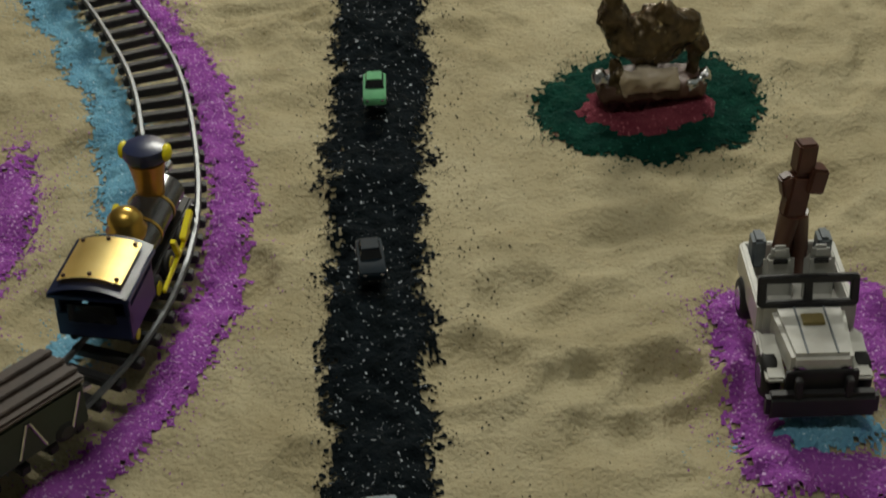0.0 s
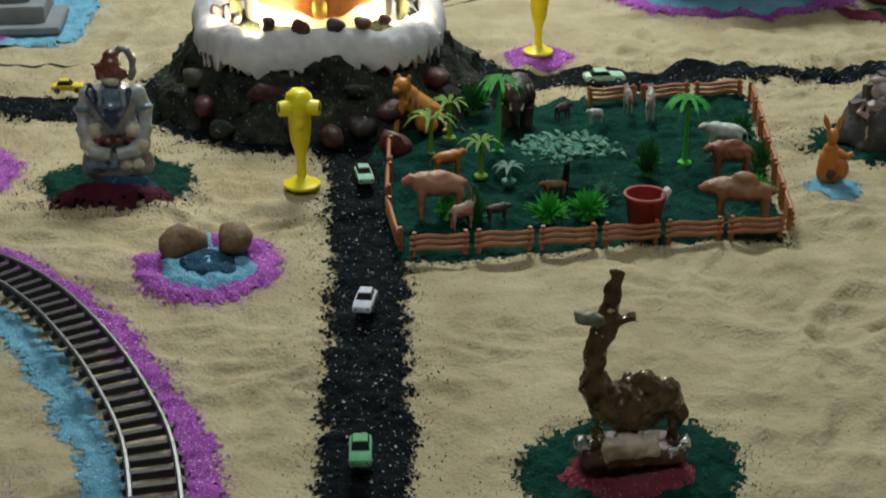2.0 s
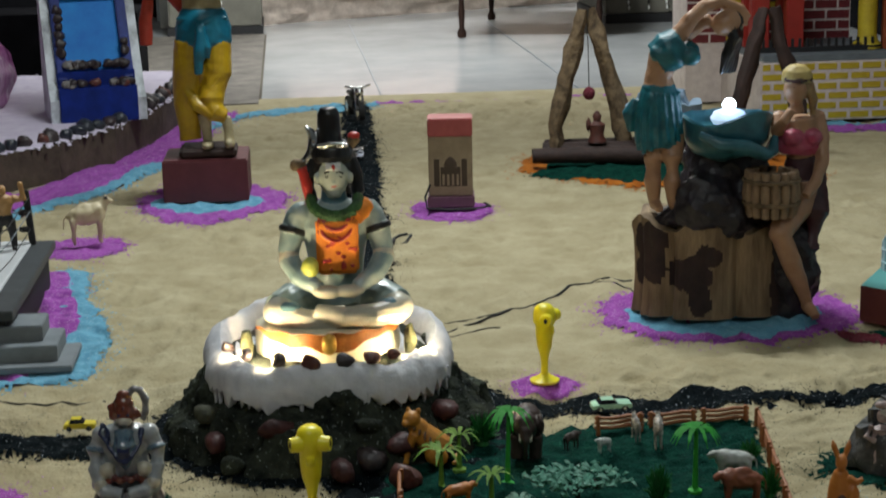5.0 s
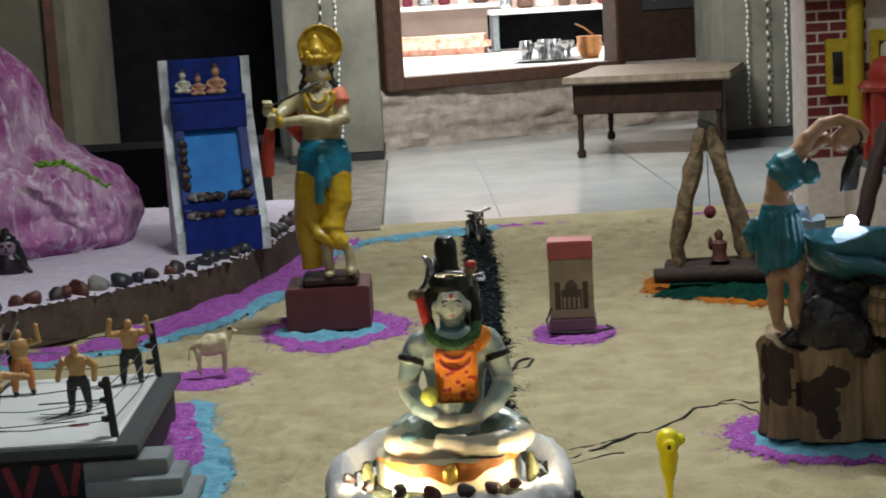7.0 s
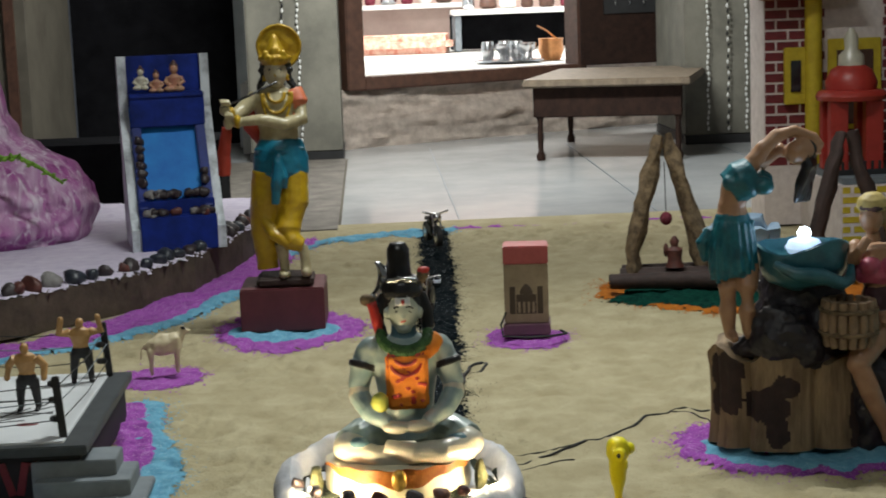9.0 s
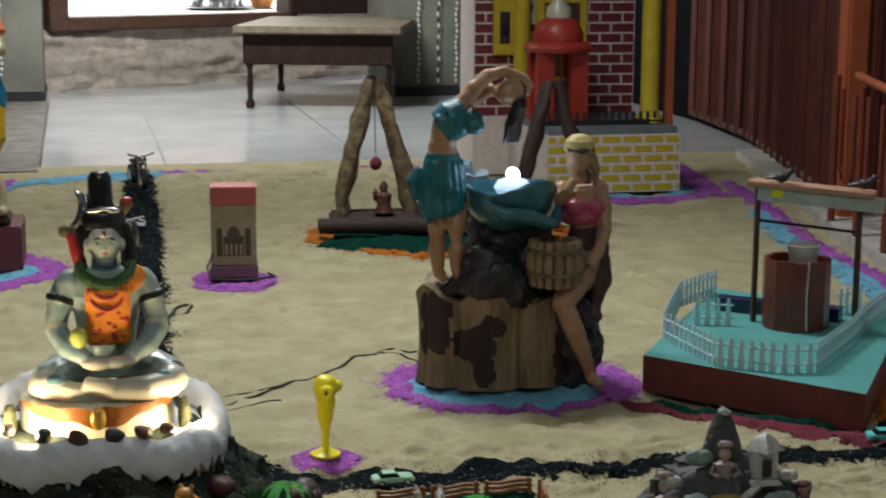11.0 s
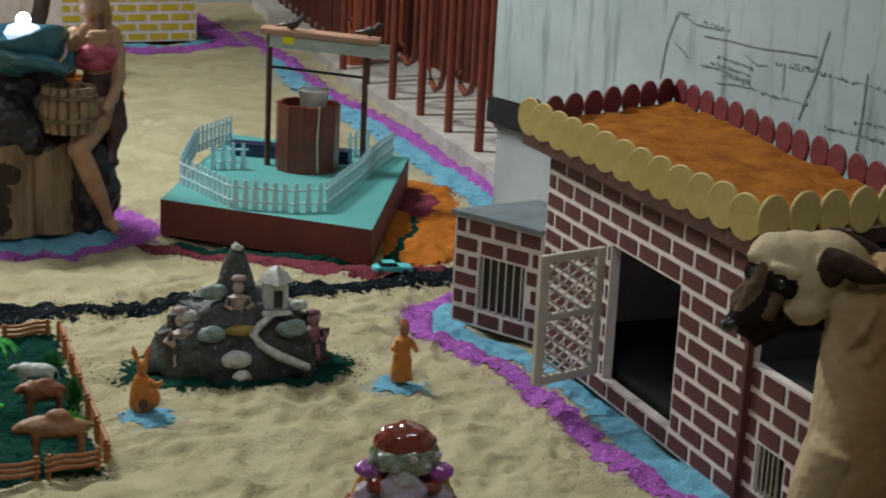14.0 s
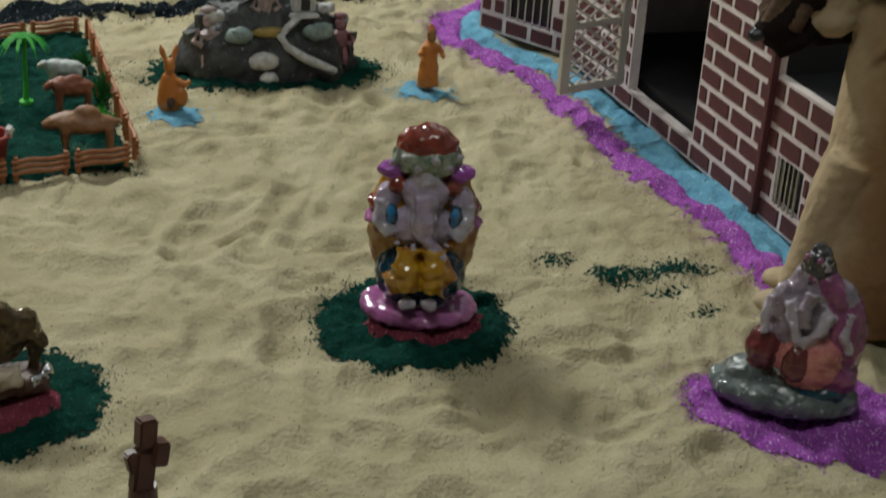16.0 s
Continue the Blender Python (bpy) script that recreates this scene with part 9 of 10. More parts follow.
def boulder():
    t = thing("purple_boulder", pose(-1.80, 5.6, 0.095), "large purple and white painted cloth draped as a boulder", "boulder")
    pm = streaked_cloth("purple_cloth_paint")
    prof = [(0.0, 0.85), (0.03, 0.875), (0.09, 0.895), (0.17, 0.88), (0.25, 0.82), (0.31, 0.715), (0.355, 0.65), (0.41, 0.625), (0.50, 0.60), (0.58, 0.565), (0.66, 0.49), (0.735, 0.404), (0.81, 0.31), (0.876, 0.23), (0.97, 0.12), (1.05, 0.03)]
    b = B()
    n, m = 260, 110
    rings = []
    for j in range(m + 1):
        z = 1.05 * j / m
        k = max(i for i in range(len(prof) - 1) if prof[i][0] <= z + 1e-9)
        (z0, r0), (z1, r1) = prof[k], prof[k + 1]
        R = r0 + (r1 - r0) * (z - z0) / (z1 - z0)
        ring = []
        for i in range(n):
            a = 2 * math.pi * i / n
            c, sn = math.cos(a), math.sin(a)
            up = min(1.0, z / 0.30)
            # pleats run down the tall part, wrinkles run round the low bulge
            pleat = noise.noise(Vector((c * 5.5, sn * 5.5, z * 1.1))) * 0.15 - 0.05 * abs(noise.noise(Vector((c * 13, sn * 13, z * 2.0 + 5))))
            wrinkle = 0.05 * noise.noise(Vector((c * 2.5, sn * 2.5, z * 22))) + 0.03 * noise.noise(Vector((c * 9, sn * 9, z * 30)))
            fine = 0.018 * noise.noise(Vector((c * 40, sn * 40, z * 9)))
            # a deep fold beside the hanging sleeve
            fold = 0.42 * math.exp(-((c - 0.42) / 0.12) ** 2) * (1 if sn < 0 else 0) * max(0.0, 1 - abs(z - 0.16) / 0.26)
            q = 1 + pleat * up + wrinkle * (1 - 0.7 * up) + fine - fold
            if c > 0.93:
                q = 1 + 0.35 * (q - 1)
            ring.append(b.bm.verts.new((R * q * c, 0.56 * R * q * sn, z)))
        rings.append(ring)
    for A, C in zip(rings, rings[1:]):
        for i in range(n):
            b.bm.faces.new((A[i], A[(i + 1) % n], C[(i + 1) % n], C[i]))
    b.bm.faces.new(rings[0][::-1])
    b.bm.faces.new(rings[-1])
    b.rough(0.010, 0.05, 4)
    b.link("draped_cloth", pm, t)
    b = B()
    b.tube([(0.385, -0.36, 0.40), (0.415, -0.40, 0.33), (0.45, -0.43, 0.235), (0.495, -0.46, 0.13), (0.53, -0.47, 0.02)], [0.030, 0.034, 0.038, 0.036, 0.028], 0, 18)
    bmesh.ops.subdivide_edges(b.bm, edges=b.bm.edges[:], cuts=2, use_grid_fill=True)
    b.rough(0.012, 0.05, 3)
    sleeve = b.link("sleeve", mat("pink_sleeve", (0.44, 0.11, 0.36), (0.26, 0.05, 0.22), 0.8, 14, 0.6, 60), t)
    b = B()
    b.tube([(0.385 + 0.038 * math.cos(0.35 * k), -0.365 + 0.043 * math.sin(0.35 * k), 0.402 + 0.012 * math.sin(0.35 * k)) for k in range(19)], 0.014, 0, 10)
    b.link("yellow_bangle", mat("yellow_bangle_paint", (0.62, 0.48, 0.04), (0.5, 0.36, 0.03), 0.45, 30), sleeve)
    g = thing("leaf_garland", pose(-1.155, 5.26, 0.40), "yellow-green leafy sprig lying on the purple boulder", "garland")
    rng = random.Random(7)
    for k in range(22):
        s = k / 21
        x, z = 0.21 * s, 0.012 - 0.085 * s * s
        dx, dz = rng.uniform(-.02, .035), rng.uniform(-.012, .03) * (1 - 0.5 * s)
        b = B()
        b.tube([(x, -0.02, z), (x + dx * 0.5, -0.035, z + dz * 0.6), (x + dx, -0.04, z + dz)], [0.003, 0.008 * (1 - 0.4 * s), 0.001], 0, 6)
        b.link("leaf", LEAF_YEL, g)
    b = B()
    b.tube([(0, -0.01, 0), (0.08, -0.02, 0.01), (0.15, -0.02, -0.03), (0.215, -0.02, -0.08)], [0.008, 0.007, 0.006, 0.004], 0, 8)
    b.link("stem", LEAF_YEL, g)
    dark = mat("dark_bronze", (0.035, 0.022, 0.035), (0.015, 0.01, 0.016), 0.3, 40, metal=0.3)
    for x, y, h, turn, lab in ((-1.215, 5.0, 0.105, 10, "small dark bust with pale face below the purple boulder"), (-1.44, 4.86, 0.10, -20, "dark rounded figurine on the white platform")):
        b = B()
        b.lathe([(0.045, 0), (0.05, 0.02), (0.040, 0.05), (0.026, 0.065)], 0, 18, sy=0.8)
        b.ball((0, -0.006, 0.085), (0.027, 0.026, 0.030), 2, 3)
        b.ball((0, 0.004, 0.104), (0.031, 0.030, 0.026), 1, 3)
        b.ball((0, 0.004, 0.132), (0.014, 0.014, 0.012), 1, 2)
        for q in (-1, 1):
            b.tube([(q * 0.028, 0, 0.10), (q * 0.036, 0, 0.07), (q * 0.05, -0.01, 0.02), (q * 0.07, -0.02, 0.004)], [0.010, 0.012, 0.012, 0.005], 1, 8)
        face(b, 0, -0.006, 0.085, 0.027, 0.030, 1, 1)
        b.melt(0.0025, 2)
        statue("dark_bust", b, [dark, HAIR, mat("mauve_face_paint", (0.30, 0.20, 0.28), (0.2, 0.12, 0.18), 0.4, 40)], pose(x, y, 0.1, 0, 0, turn), lab, "statue", "dark busts")


boulder()


# ---- log swing ----
def log_swing():
    t = thing("log_swing", pose(0.87, 4.80, 0), "rustic swing frame of rough logs on a log base", "swing frame")
    for x0, y0 in ((0.0, 0.0), (0.50, -0.12)):
        for s in (-1, 1):
            b = B()
            b.tube([(x0 + s * 0.105, y0 - 0.03, 0.03), (x0 + s * 0.085, y0 - 0.015, 0.16), (x0 + s * 0.045, y0, 0.32), (x0 + s * 0.012, y0 + 0.01, 0.435)], [0.022, 0.026, 0.024, 0.016], 0, 14)
            bmesh.ops.subdivide_edges(b.bm, edges=b.bm.edges[:], cuts=3, use_grid_fill=True)
            b.rough(0.014, 0.06, 3 + s)
            b.rough(0.006, 0.018, 5 + s)
            b.link("leg_log", BARK if x0 == 0 else STUMP_DARK, t)
    for y, x0, x1 in ((-0.10, -0.18, 0.34), (-0.02, -0.14, 0.52), (0.05, -0.12, 0.55)):
        b = B()
        b.tube([(x0, y, 0.030), ((x0 + x1) / 2, y - 0.05, 0.034), (x1, y - 0.11, 0.030)], [0.022, 0.026, 0.022], 0, 12)
        b.rough(0.008, 0.04, int(y * 100))
        b.link("base_log", STUMP_DARK, t)
    b = B()
    b.ball((0.0, -0.02, 0.195), (0.018, 0.018, 0.020), 0, 2)
    ball = b.link("hanging_ball", MAROON, t)
    b = B()
    b.cyl((0.0, -0.02, 0.21), (0.0, 0.0, 0.36), 0.0015, None, 0, 6)
    b.link("cord", RUBBER, ball)
    b = B()
    b.lathe([(0.028, 0), (0.020, 0.02), (0.024, 0.05), (0.010, 0.06), (0.014, 0.075), (0.004, 0.09)], 0, 14)
    b.ball((-0.025, 0, 0.05), (0.008, 0.008, 0.022), 0, 1)
    statue("red_idol", b, [RED_STONE], pose(0.885, 4.735, 0.06), "small reddish figurine seated on the log base", "figurine")
    b = B()
    v = b.box((0, 0, 0), (0.20, 0.12, 0.10), 0, bevel=0.03)
    bmesh.ops.subdivide_edges(b.bm, edges=b.bm.edges[:], cuts=3, use_grid_fill=True)
    b.rough(0.03, 0.06, 2)
    statue("blue_cloth", b, [mat("pale_blue_cloth", (0.35, 0.47, 0.60), (0.25, 0.36, 0.5), 0.8, 10)], pose(1.08, 4.72, 0.15), "crumpled pale blue cloth on the log base", "cloth")


log_swing()


# ---- model palace ----
def palace():
    x0, x1, y0, y1, h = 1.55, 2.02, 5.36, 6.1, 0.195
    t = thing("model_palace", pose(0, 0, 0), "red brick model palace on a yellow brick base", "model palace")
    b = B()
    b.box(((x0 + x1) / 2, (y0 + y1) / 2, h / 2), (x1 - x0, y1 - y0, h), 0)
    base = b.link("base", JOINT, t, smooth=False)
    lay_bricks(base, (x0, y0, 0), (1, 0, 0), x1 - x0, h, 6, 0.075, BRICK_YEL, gap=0.012, out=(0, -1, 0))
    b = B()
    b.box(((x0 + x1) / 2 + 0.0, (y0 + y1) / 2, h + 0.012), (x1 - x0 - 0.02, y1 - y0 - 0.02, 0.02), 0)
    b.link("terrace", GREY, t)
    for k in range(17):
        b = B()
        b.box((x0 + 0.01 + 0.025 * k, y0 + 0.10, h + 0.045), (0.008, 0.008, 0.045), 0)
        b.link("parapet_bar", BLACKP, t)
    b = B()
    b.box(((x0 + x1) / 2 - 0.03, y0 + 0.10, h + 0.030), (x1 - x0 - 0.06, 0.012, 0.02), 0)
    b.link("parapet_rail", BLACKP, t)
    # brick house wall behind
    wx0, wx1, wy, wz0, wz1 = 1.42, 2.02, 5.86, 0.0, 0.95
    b = B()
    b.box(((wx0 + wx1) / 2, wy + 0.11, (wz0 + wz1) / 2), (wx1 - wx0, 0.21, wz1), 0)
    wall = b.link("house_wall", JOINT, t, smooth=False)
    lay_bricks(wall, (wx0, wy + 0.004, 0.21), (1, 0, 0), wx1 - wx0, wz1 - 0.21, 20, 0.085, BRICK_RED, [(0.22, 0.33, 0.42, 0.66)], gap=0.008, out=(0, -1, 0))
    b = B()
    b.box((wx0 + 0.32, wy - 0.004, 0.495), (0.19, 0.016, 0.32), 0, bevel=0.003)
    dr = b.link("door_frame", BRICK_YEL, t)
    b = B()
    b.box((wx0 + 0.32, wy - 0.008, 0.485), (0.13, 0.016, 0.26), 0)
    b.link("door_panel", WOOD, dr)
    b = B()
    b.box((wx0 + 0.13, wy - 0.03, 0.835), (0.34, 0.16, 0.03), 0, (18, 0, 0), 0.004)
    b.link("eave", mat("tan_eave", (0.42, 0.2, 0.10), rough=0.6), t)
    b = B()
    b.cyl((wx0 + 0.17, wy - 0.02, 0.22), (wx0 + 0.17, wy - 0.02, 0.82), 0.03, None, 0, 18)
    b.link("column", BRICK_YEL, t)
    b = B()
    b.box((wx0 + 0.105, wy - 0.012, 0.53), (0.075, 0.025, 0.20), 0, bevel=0.003)
    wn = b.link("window_frame", BRICK_YEL, t)
    b = B()
    b.box((wx0 + 0.105, wy - 0.020, 0.53), (0.035, 0.022, 0.11), 0)
    b.link("window_pane", GLASS_DARK, wn)
    # front corner columns
    for x, m in ((1.955, BRICK_YEL), (2.03, RAIL_ORANGE)):
        b = B()
        if m is BRICK_YEL:
            b.lathe([(0.048, 0), (0.048, 0.04), (0.036, 0.05), (0.032, 0.07), (0.032, 0.75), (0.045, 0.78)], 0, 20, (x, 5.50, h))
        else:
            b.box((x, 5.52, h + 0.35), (0.03, 0.03, 1.0), 0, bevel=0.003)
        c = b.link("column", m, t)
        if m is BRICK_YEL:
            for k in range(3):
                b = B()
                b.lathe([(0.050, 0.005 + 0.014 * k), (0.050, 0.011 + 0.014 * k)], 0, 20, (x, 5.50, h))
                b.link("column_ring", BLACKP, c)
    # red tower with a dome
    tw = thing("red_tower", pose(1.66, 5.62, 0.217), "red model tower with an open base and a domed top", "model tower")
    red = mat("red_tower_paint", (0.42, 0.04, 0.03), (0.32, 0.03, 0.022), 0.4, 20)
    for x in (-0.06, 0.06):
        for y in (-0.05, 0.05):
            b = B()
            b.box((x, y, 0.12), (0.06, 0.05, 0.24), 0, bevel=0.004)
            b.link("pier", red, tw)
    b = B()
    b.lathe([(0.115, 0.24), (0.12, 0.255), (0.11, 0.27), (0.085, 0.275)], 0, 28)
    b.link("gallery", red, tw)
    b = B()
    b.lathe([(0.085, 0.27), (0.088, 0.30), (0.070, 0.34), (0.030, 0.365), (0.008, 0.375)], 0, 28)
    b.link("dome", red, tw)
    b = B()
    b.lathe([(0.045, 0.355), (0.042, 0.39), (0.022, 0.41), (0.024, 0.45), (0.008, 0.48)], 0, 18)
    b.link("finial", CREAMG, tw)


palace()


# ---- well ----
def well():
    c = [(1.054, 2.968), (1.34, 2.631), (1.705, 3.186), (1.419, 3.523)]
    t = thing("model_well", pose(0, 0, 0), "model well on a teal-topped red base with a white picket fence", "model well")
    b = B()
    b.prism(c, -0.005, 0.064, 0, 1)
    b.link("base", [mat("brick_red_side", (0.16, 0.035, 0.03), (0.11, 0.022, 0.02), 0.6, 14, 0.2), mat("teal_top", (0.09, 0.33, 0.32), (0.07, 0.27, 0.26), 0.6, 8, 0.1)], t, smooth=False)
    pale = mat("pale_picket_paint", (0.52, 0.72, 0.78), (0.42, 0.62, 0.68), 0.5, 30)
    runs = [[(1.40, 3.47), (1.268, 3.349), (1.135, 3.081), (1.156, 2.863), (1.248, 2.795), (1.318, 2.785), (1.478, 2.968), (1.605, 3.13), (1.672, 3.20)], [(1.235, 3.19), (1.315, 3.167)], [(1.565, 3.215), (1.64, 3.25)]]
    b = B()
    b.box((0, 0, 0.028), (0.0125, 0.003, 0.056), 0)
    for v in b.bm.verts:
        if v.co.z > 0.05:
            v.co.x *= 0.5
    first = None
    for (ax, ay), (bx, by) in [pq for run in runs for pq in zip(run, run[1:])]:
        d = Vector((bx - ax, by - ay))
        n = max(2, int(d.length / 0.019))
        a = math.atan2(d.y, d.x)
        for k in range(n):
            m = Matrix.Translation((ax + d.x * (k + .5) / n, ay + d.y * (k + .5) / n, 0.064)) @ Matrix.Rotation(a, 4, "Z")
            if first is None:
                first = b.link("picket", pale, t)
                first.matrix_local = m
            else:
                child("picket", first, t, m)
        for z in (0.016, 0.042):
            q = B()
            q.tube([(ax, ay, 0.064 + z), (bx, by, 0.064 + z)], 0.0025, 0, 6)
            q.link("picket_rail", pale, t)
    px, py = 1.455, 3.14
    b = B()
    b.box((px - 0.01, py + 0.10, 0.078), (0.26, 0.04, 0.028), 0, (0, 0, -38))
    b.link("trough", NAVY, t)
    # tub of staves
    n = 12
    for k in range(n):
        a = 2 * math.pi * (k + .5) / n
        b = B()
        b.box((0, 0, 0.07), (0.035, 0.010, 0.14 + 0.004 * (k % 2)), 0, bevel=0.001)
        ob = b.link("stave", mat("stave_wood_%d" % (k % 3), (0.17 + .03 * (k % 3), 0.040, 0.022), (0.09, 0.022, 0.013), 0.28, 25, 0.3), t)
        ob.matrix_local = Matrix.Translation((px - 0.018 + 0.060 * math.cos(a), py + 0.060 * math.sin(a), 0.064)) @ Matrix.Rotation(a + math.pi / 2, 4, "Z")
    b = B()
    b.lathe([(0.056, 0.0), (0.056, 0.08)], 0, 20, (px - 0.018, py, 0.07))
    b.link("tub_inside", BLACKP, t)
    for (x, y), h in (((px - 0.085, py + 0.055), 0.29), ((px + 0.085, py - 0.055), 0.27)):
        b = B()
        b.box((x, y, 0.064 + h / 2), (0.010, 0.010, h), 0, bevel=0.001)
        b.link("post", WOOD, t)
    b = B()
    b.box((px + 0.006, py, 0.345), (0.25, 0.06, 0.012), 0, (0, 3, -33), 0.002)
    rf = b.link("roof_board", mat("pinkish_board", (0.46, 0.26, 0.18), (0.36, 0.19, 0.13), 0.6, 20, 0.2), t)
    b = B()
    b.box((px + 0.012, py - 0.030, 0.327), (0.25, 0.004, 0.030), 0, (0, 3, -33))
    b.link("roof_fascia", mat("pale_fascia", (0.50, 0.52, 0.48), rough=0.6), rf)
    b = B()
    b.box((px - 0.060, py + 0.016, 0.335), (0.022, 0.004, 0.018), 0, (0, 3, -33))
    b.link("fascia_patch", YELLOW, rf)
    b = B()
    b.cyl((px - 0.085, py + 0.055, 0.275), (px + 0.085, py - 0.055, 0.262), 0.003, None, 0, 8)
    b.link("axle", RUBBER, t)
    b = B()
    b.lathe([(0.024, 0), (0.032, 0.050), (0.035, 0.052), (0.031, 0.052), (0.021, 0.004)], 0, 24, (px - 0.012, py - 0.012, 0.182))
    bk = b.link("bucket", WHITE, t)
    b = B()
    b.tube([(px - 0.045, py - 0.012, 0.232), (px - 0.012, py - 0.014, 0.268), (px + 0.021, py - 0.012, 0.232)], 0.0015, 0, 6)
    b.link("handle", STEEL, bk)
    b = B()
    b.tube([(px - 0.022, py - 0.066, 0.21), (px - 0.028, py - 0.070, 0.14), (px - 0.026, py - 0.072, 0.07)], 0.002, 0, 6)
    b.link("rope", CREAMG, t)
    for k, (x, y, z) in enumerate(((px - 0.05, py + 0.02, 0.352), (px + 0.09, py - 0.06, 0.346))):
        b = B()
        b.ball((0, 0, 0.014), (0.016, 0.010, 0.012), 0, 1)
        b.tube([(0.008, 0, 0.016), (0.020, 0, 0.030), (0.028, 0, 0.028)], [0.007, 0.006, 0.002], 0, 8)
        b.tube([(-0.01, 0, 0.014), (-0.034, 0, 0.010)], [0.006, 0.002], 0, 6)
        statue("perched_bird_ornament", b, [DARK_STONE], pose(x, y, z, 0, 0, -33), "small dark bird ornament on the well's roof board", "bird ornament", "bird ornaments")


well()


# ---- model mountain with shrines ----
def model_mountain():
    t = thing("shrine_mountain", pose(0.905, 2.195, 0, 0, 0, -12), "grey-black model mountain with painted shrines and a white path", "model mountain")
    rock = mat("painted_black_rock", (0.062, 0.066, 0.066), (0.018, 0.019, 0.021), 0.55, 38, 0.8, 120, speck=(0.24, 0.26, 0.26), sscale=90, samt=0.66, detail=9.0)
    b = B()
    b.lathe([(0.134, -0.004), (0.132, 0.025), (0.116, 0.055), (0.090, 0.085), (0.062, 0.108), (0.035, 0.12)], 0, 44, sy=0.60, wob=0.10, seed=3)
    b.box((-0.088, -0.010, 0.045), (0.062, 0.060, 0.080), 0, (0, -6, 8), 0.018)
    b.box((0.103, -0.006, 0.040), (0.056, 0.058, 0.074), 0, (0, 7, -10), 0.018)
    b.box((-0.050, 0.006, 0.080), (0.060, 0.050, 0.070), 0, (0, -5, 12), 0.014)
    b.box((0.050, 0.008, 0.075), (0.070, 0.050, 0.070), 0, (0, 5, -6), 0.014)
    for _ in range(2):
        bmesh.ops.subdivide_edges(b.bm, edges=[e for e in b.bm.edges if e.calc_length() > 0.007], cuts=1, use_grid_fill=True)
    b.rough(0.009, 0.035, 5)
    b.rough(0.003, 0.010, 6)
    b.link("rock", rock, t)
    b = B()
    b.lathe([(0.034, 0.085), (0.029, 0.120), (0.020, 0.155), (0.010, 0.180), (0.003, 0.191)], 0, 24, (-0.006, -0.002, 0))
    bmesh.ops.subdivide_edges(b.bm, edges=b.bm.edges[:], cuts=1, use_grid_fill=True)
    b.rough(0.003, 0.012, 2)
    b.link("peak", rock, t)
    pale = mat("pale_shrine_paint", (0.66, 0.65, 0.65), (0.34, 0.34, 0.34), 0.5, 90, 0.3)
    b = B()
    b.tube([(0.042, -0.050, 0.094), (0.018, -0.064, 0.080), (0.008, -0.070, 0.070), (0.018, -0.078, 0.056), (0.045, -0.085, 0.040), (0.088, -0.080, 0.018)], [0.005, 0.006, 0.0065, 0.006, 0.007, 0.006], 0, 8)
    b.rough(0.002, 0.01, 2)
    b.link("path", pale, t)
    b = B()
    b.box((0.046, -0.034, 0.118), (0.036, 0.026, 0.044), 0, bevel=0.003)
    b.lathe([(0.027, 0.138), (0.018, 0.150), (0.006, 0.160)], 0, 4, (0.046, -0.034, 0))
    b.box((0.046, -0.050, 0.094), (0.044, 0.014, 0.007), 0, bevel=0.002)
    b.rough(0.002, 0.01, 4)
    sh = b.link("shrine", pale, t)
    b = B()
    b.box((0.048, -0.047, 0.114), (0.013, 0.006, 0.024), 0)
    b.link("shrine_door", BLACKP, sh)
    rose = mat("rose_paint", (0.36, 0.16, 0.19), (0.12, 0.05, 0.06), 0.5, 120, 0.3)
    pinkish = mat("pinkish_relief", (0.50, 0.39, 0.37), (0.22, 0.16, 0.16), 0.5, 120, 0.3)
    for x, y, z, m, s in ((-0.008, -0.036, 0.096, pinkish, 1.15), (-0.090, -0.037, 0.046, pinkish, 1.30), (0.104, -0.033, 0.042, rose, 1.10)):
        b = B()
        b.ball((x, y, z + 0.030 * s), (0.0075 * s, 0.007, 0.0085 * s), 0, 2)
        b.ball((x, y, z + 0.042 * s), (0.010 * s, 0.006, 0.005 * s), 0, 2)
        b.lathe([(0.006 * s, -0.004), (0.012 * s, 0.004), (0.010 * s, 0.014), (0.013 * s, 0.021), (0.005, 0.026)], 0, 14, (x, y, z), sy=0.6)
        for q in (-1, 1):
            b.tube([(x + q * 0.012 * s, y - 0.002, z + 0.019 * s), (x + q * 0.018 * s, y - 0.004, z + 0.008 * s), (x + q * 0.008 * s, y - 0.010, z + 0.004 * s)], 0.0035 * s, 0, 8)
            b.tube([(x + q * 0.005 * s, y - 0.004, z - 0.002), (x + q * 0.007 * s, y - 0.006, z - 0.014 * s), (x + q * 0.006 * s, y - 0.008, z - 0.024 * s)], 0.004 * s, 0, 8)
        b.rough(0.002, 0.006, 3)
        b.link("relief_figure", m, t)
    b = B()
    b.ball((-0.008, -0.062, 0.074), (0.026, 0.008, 0.008), 0, 2)
    b.rough(0.003, 0.008, 1)
    b.link("relief_base", mat("ochre_relief", (0.40, 0.30, 0.08), (0.2, 0.14, 0.05), 0.6, 90), t)
    shrub = mat("grey_teal_paint", (0.30, 0.38, 0.36), (0.12, 0.17, 0.17), 0.5, 140, 0.4)
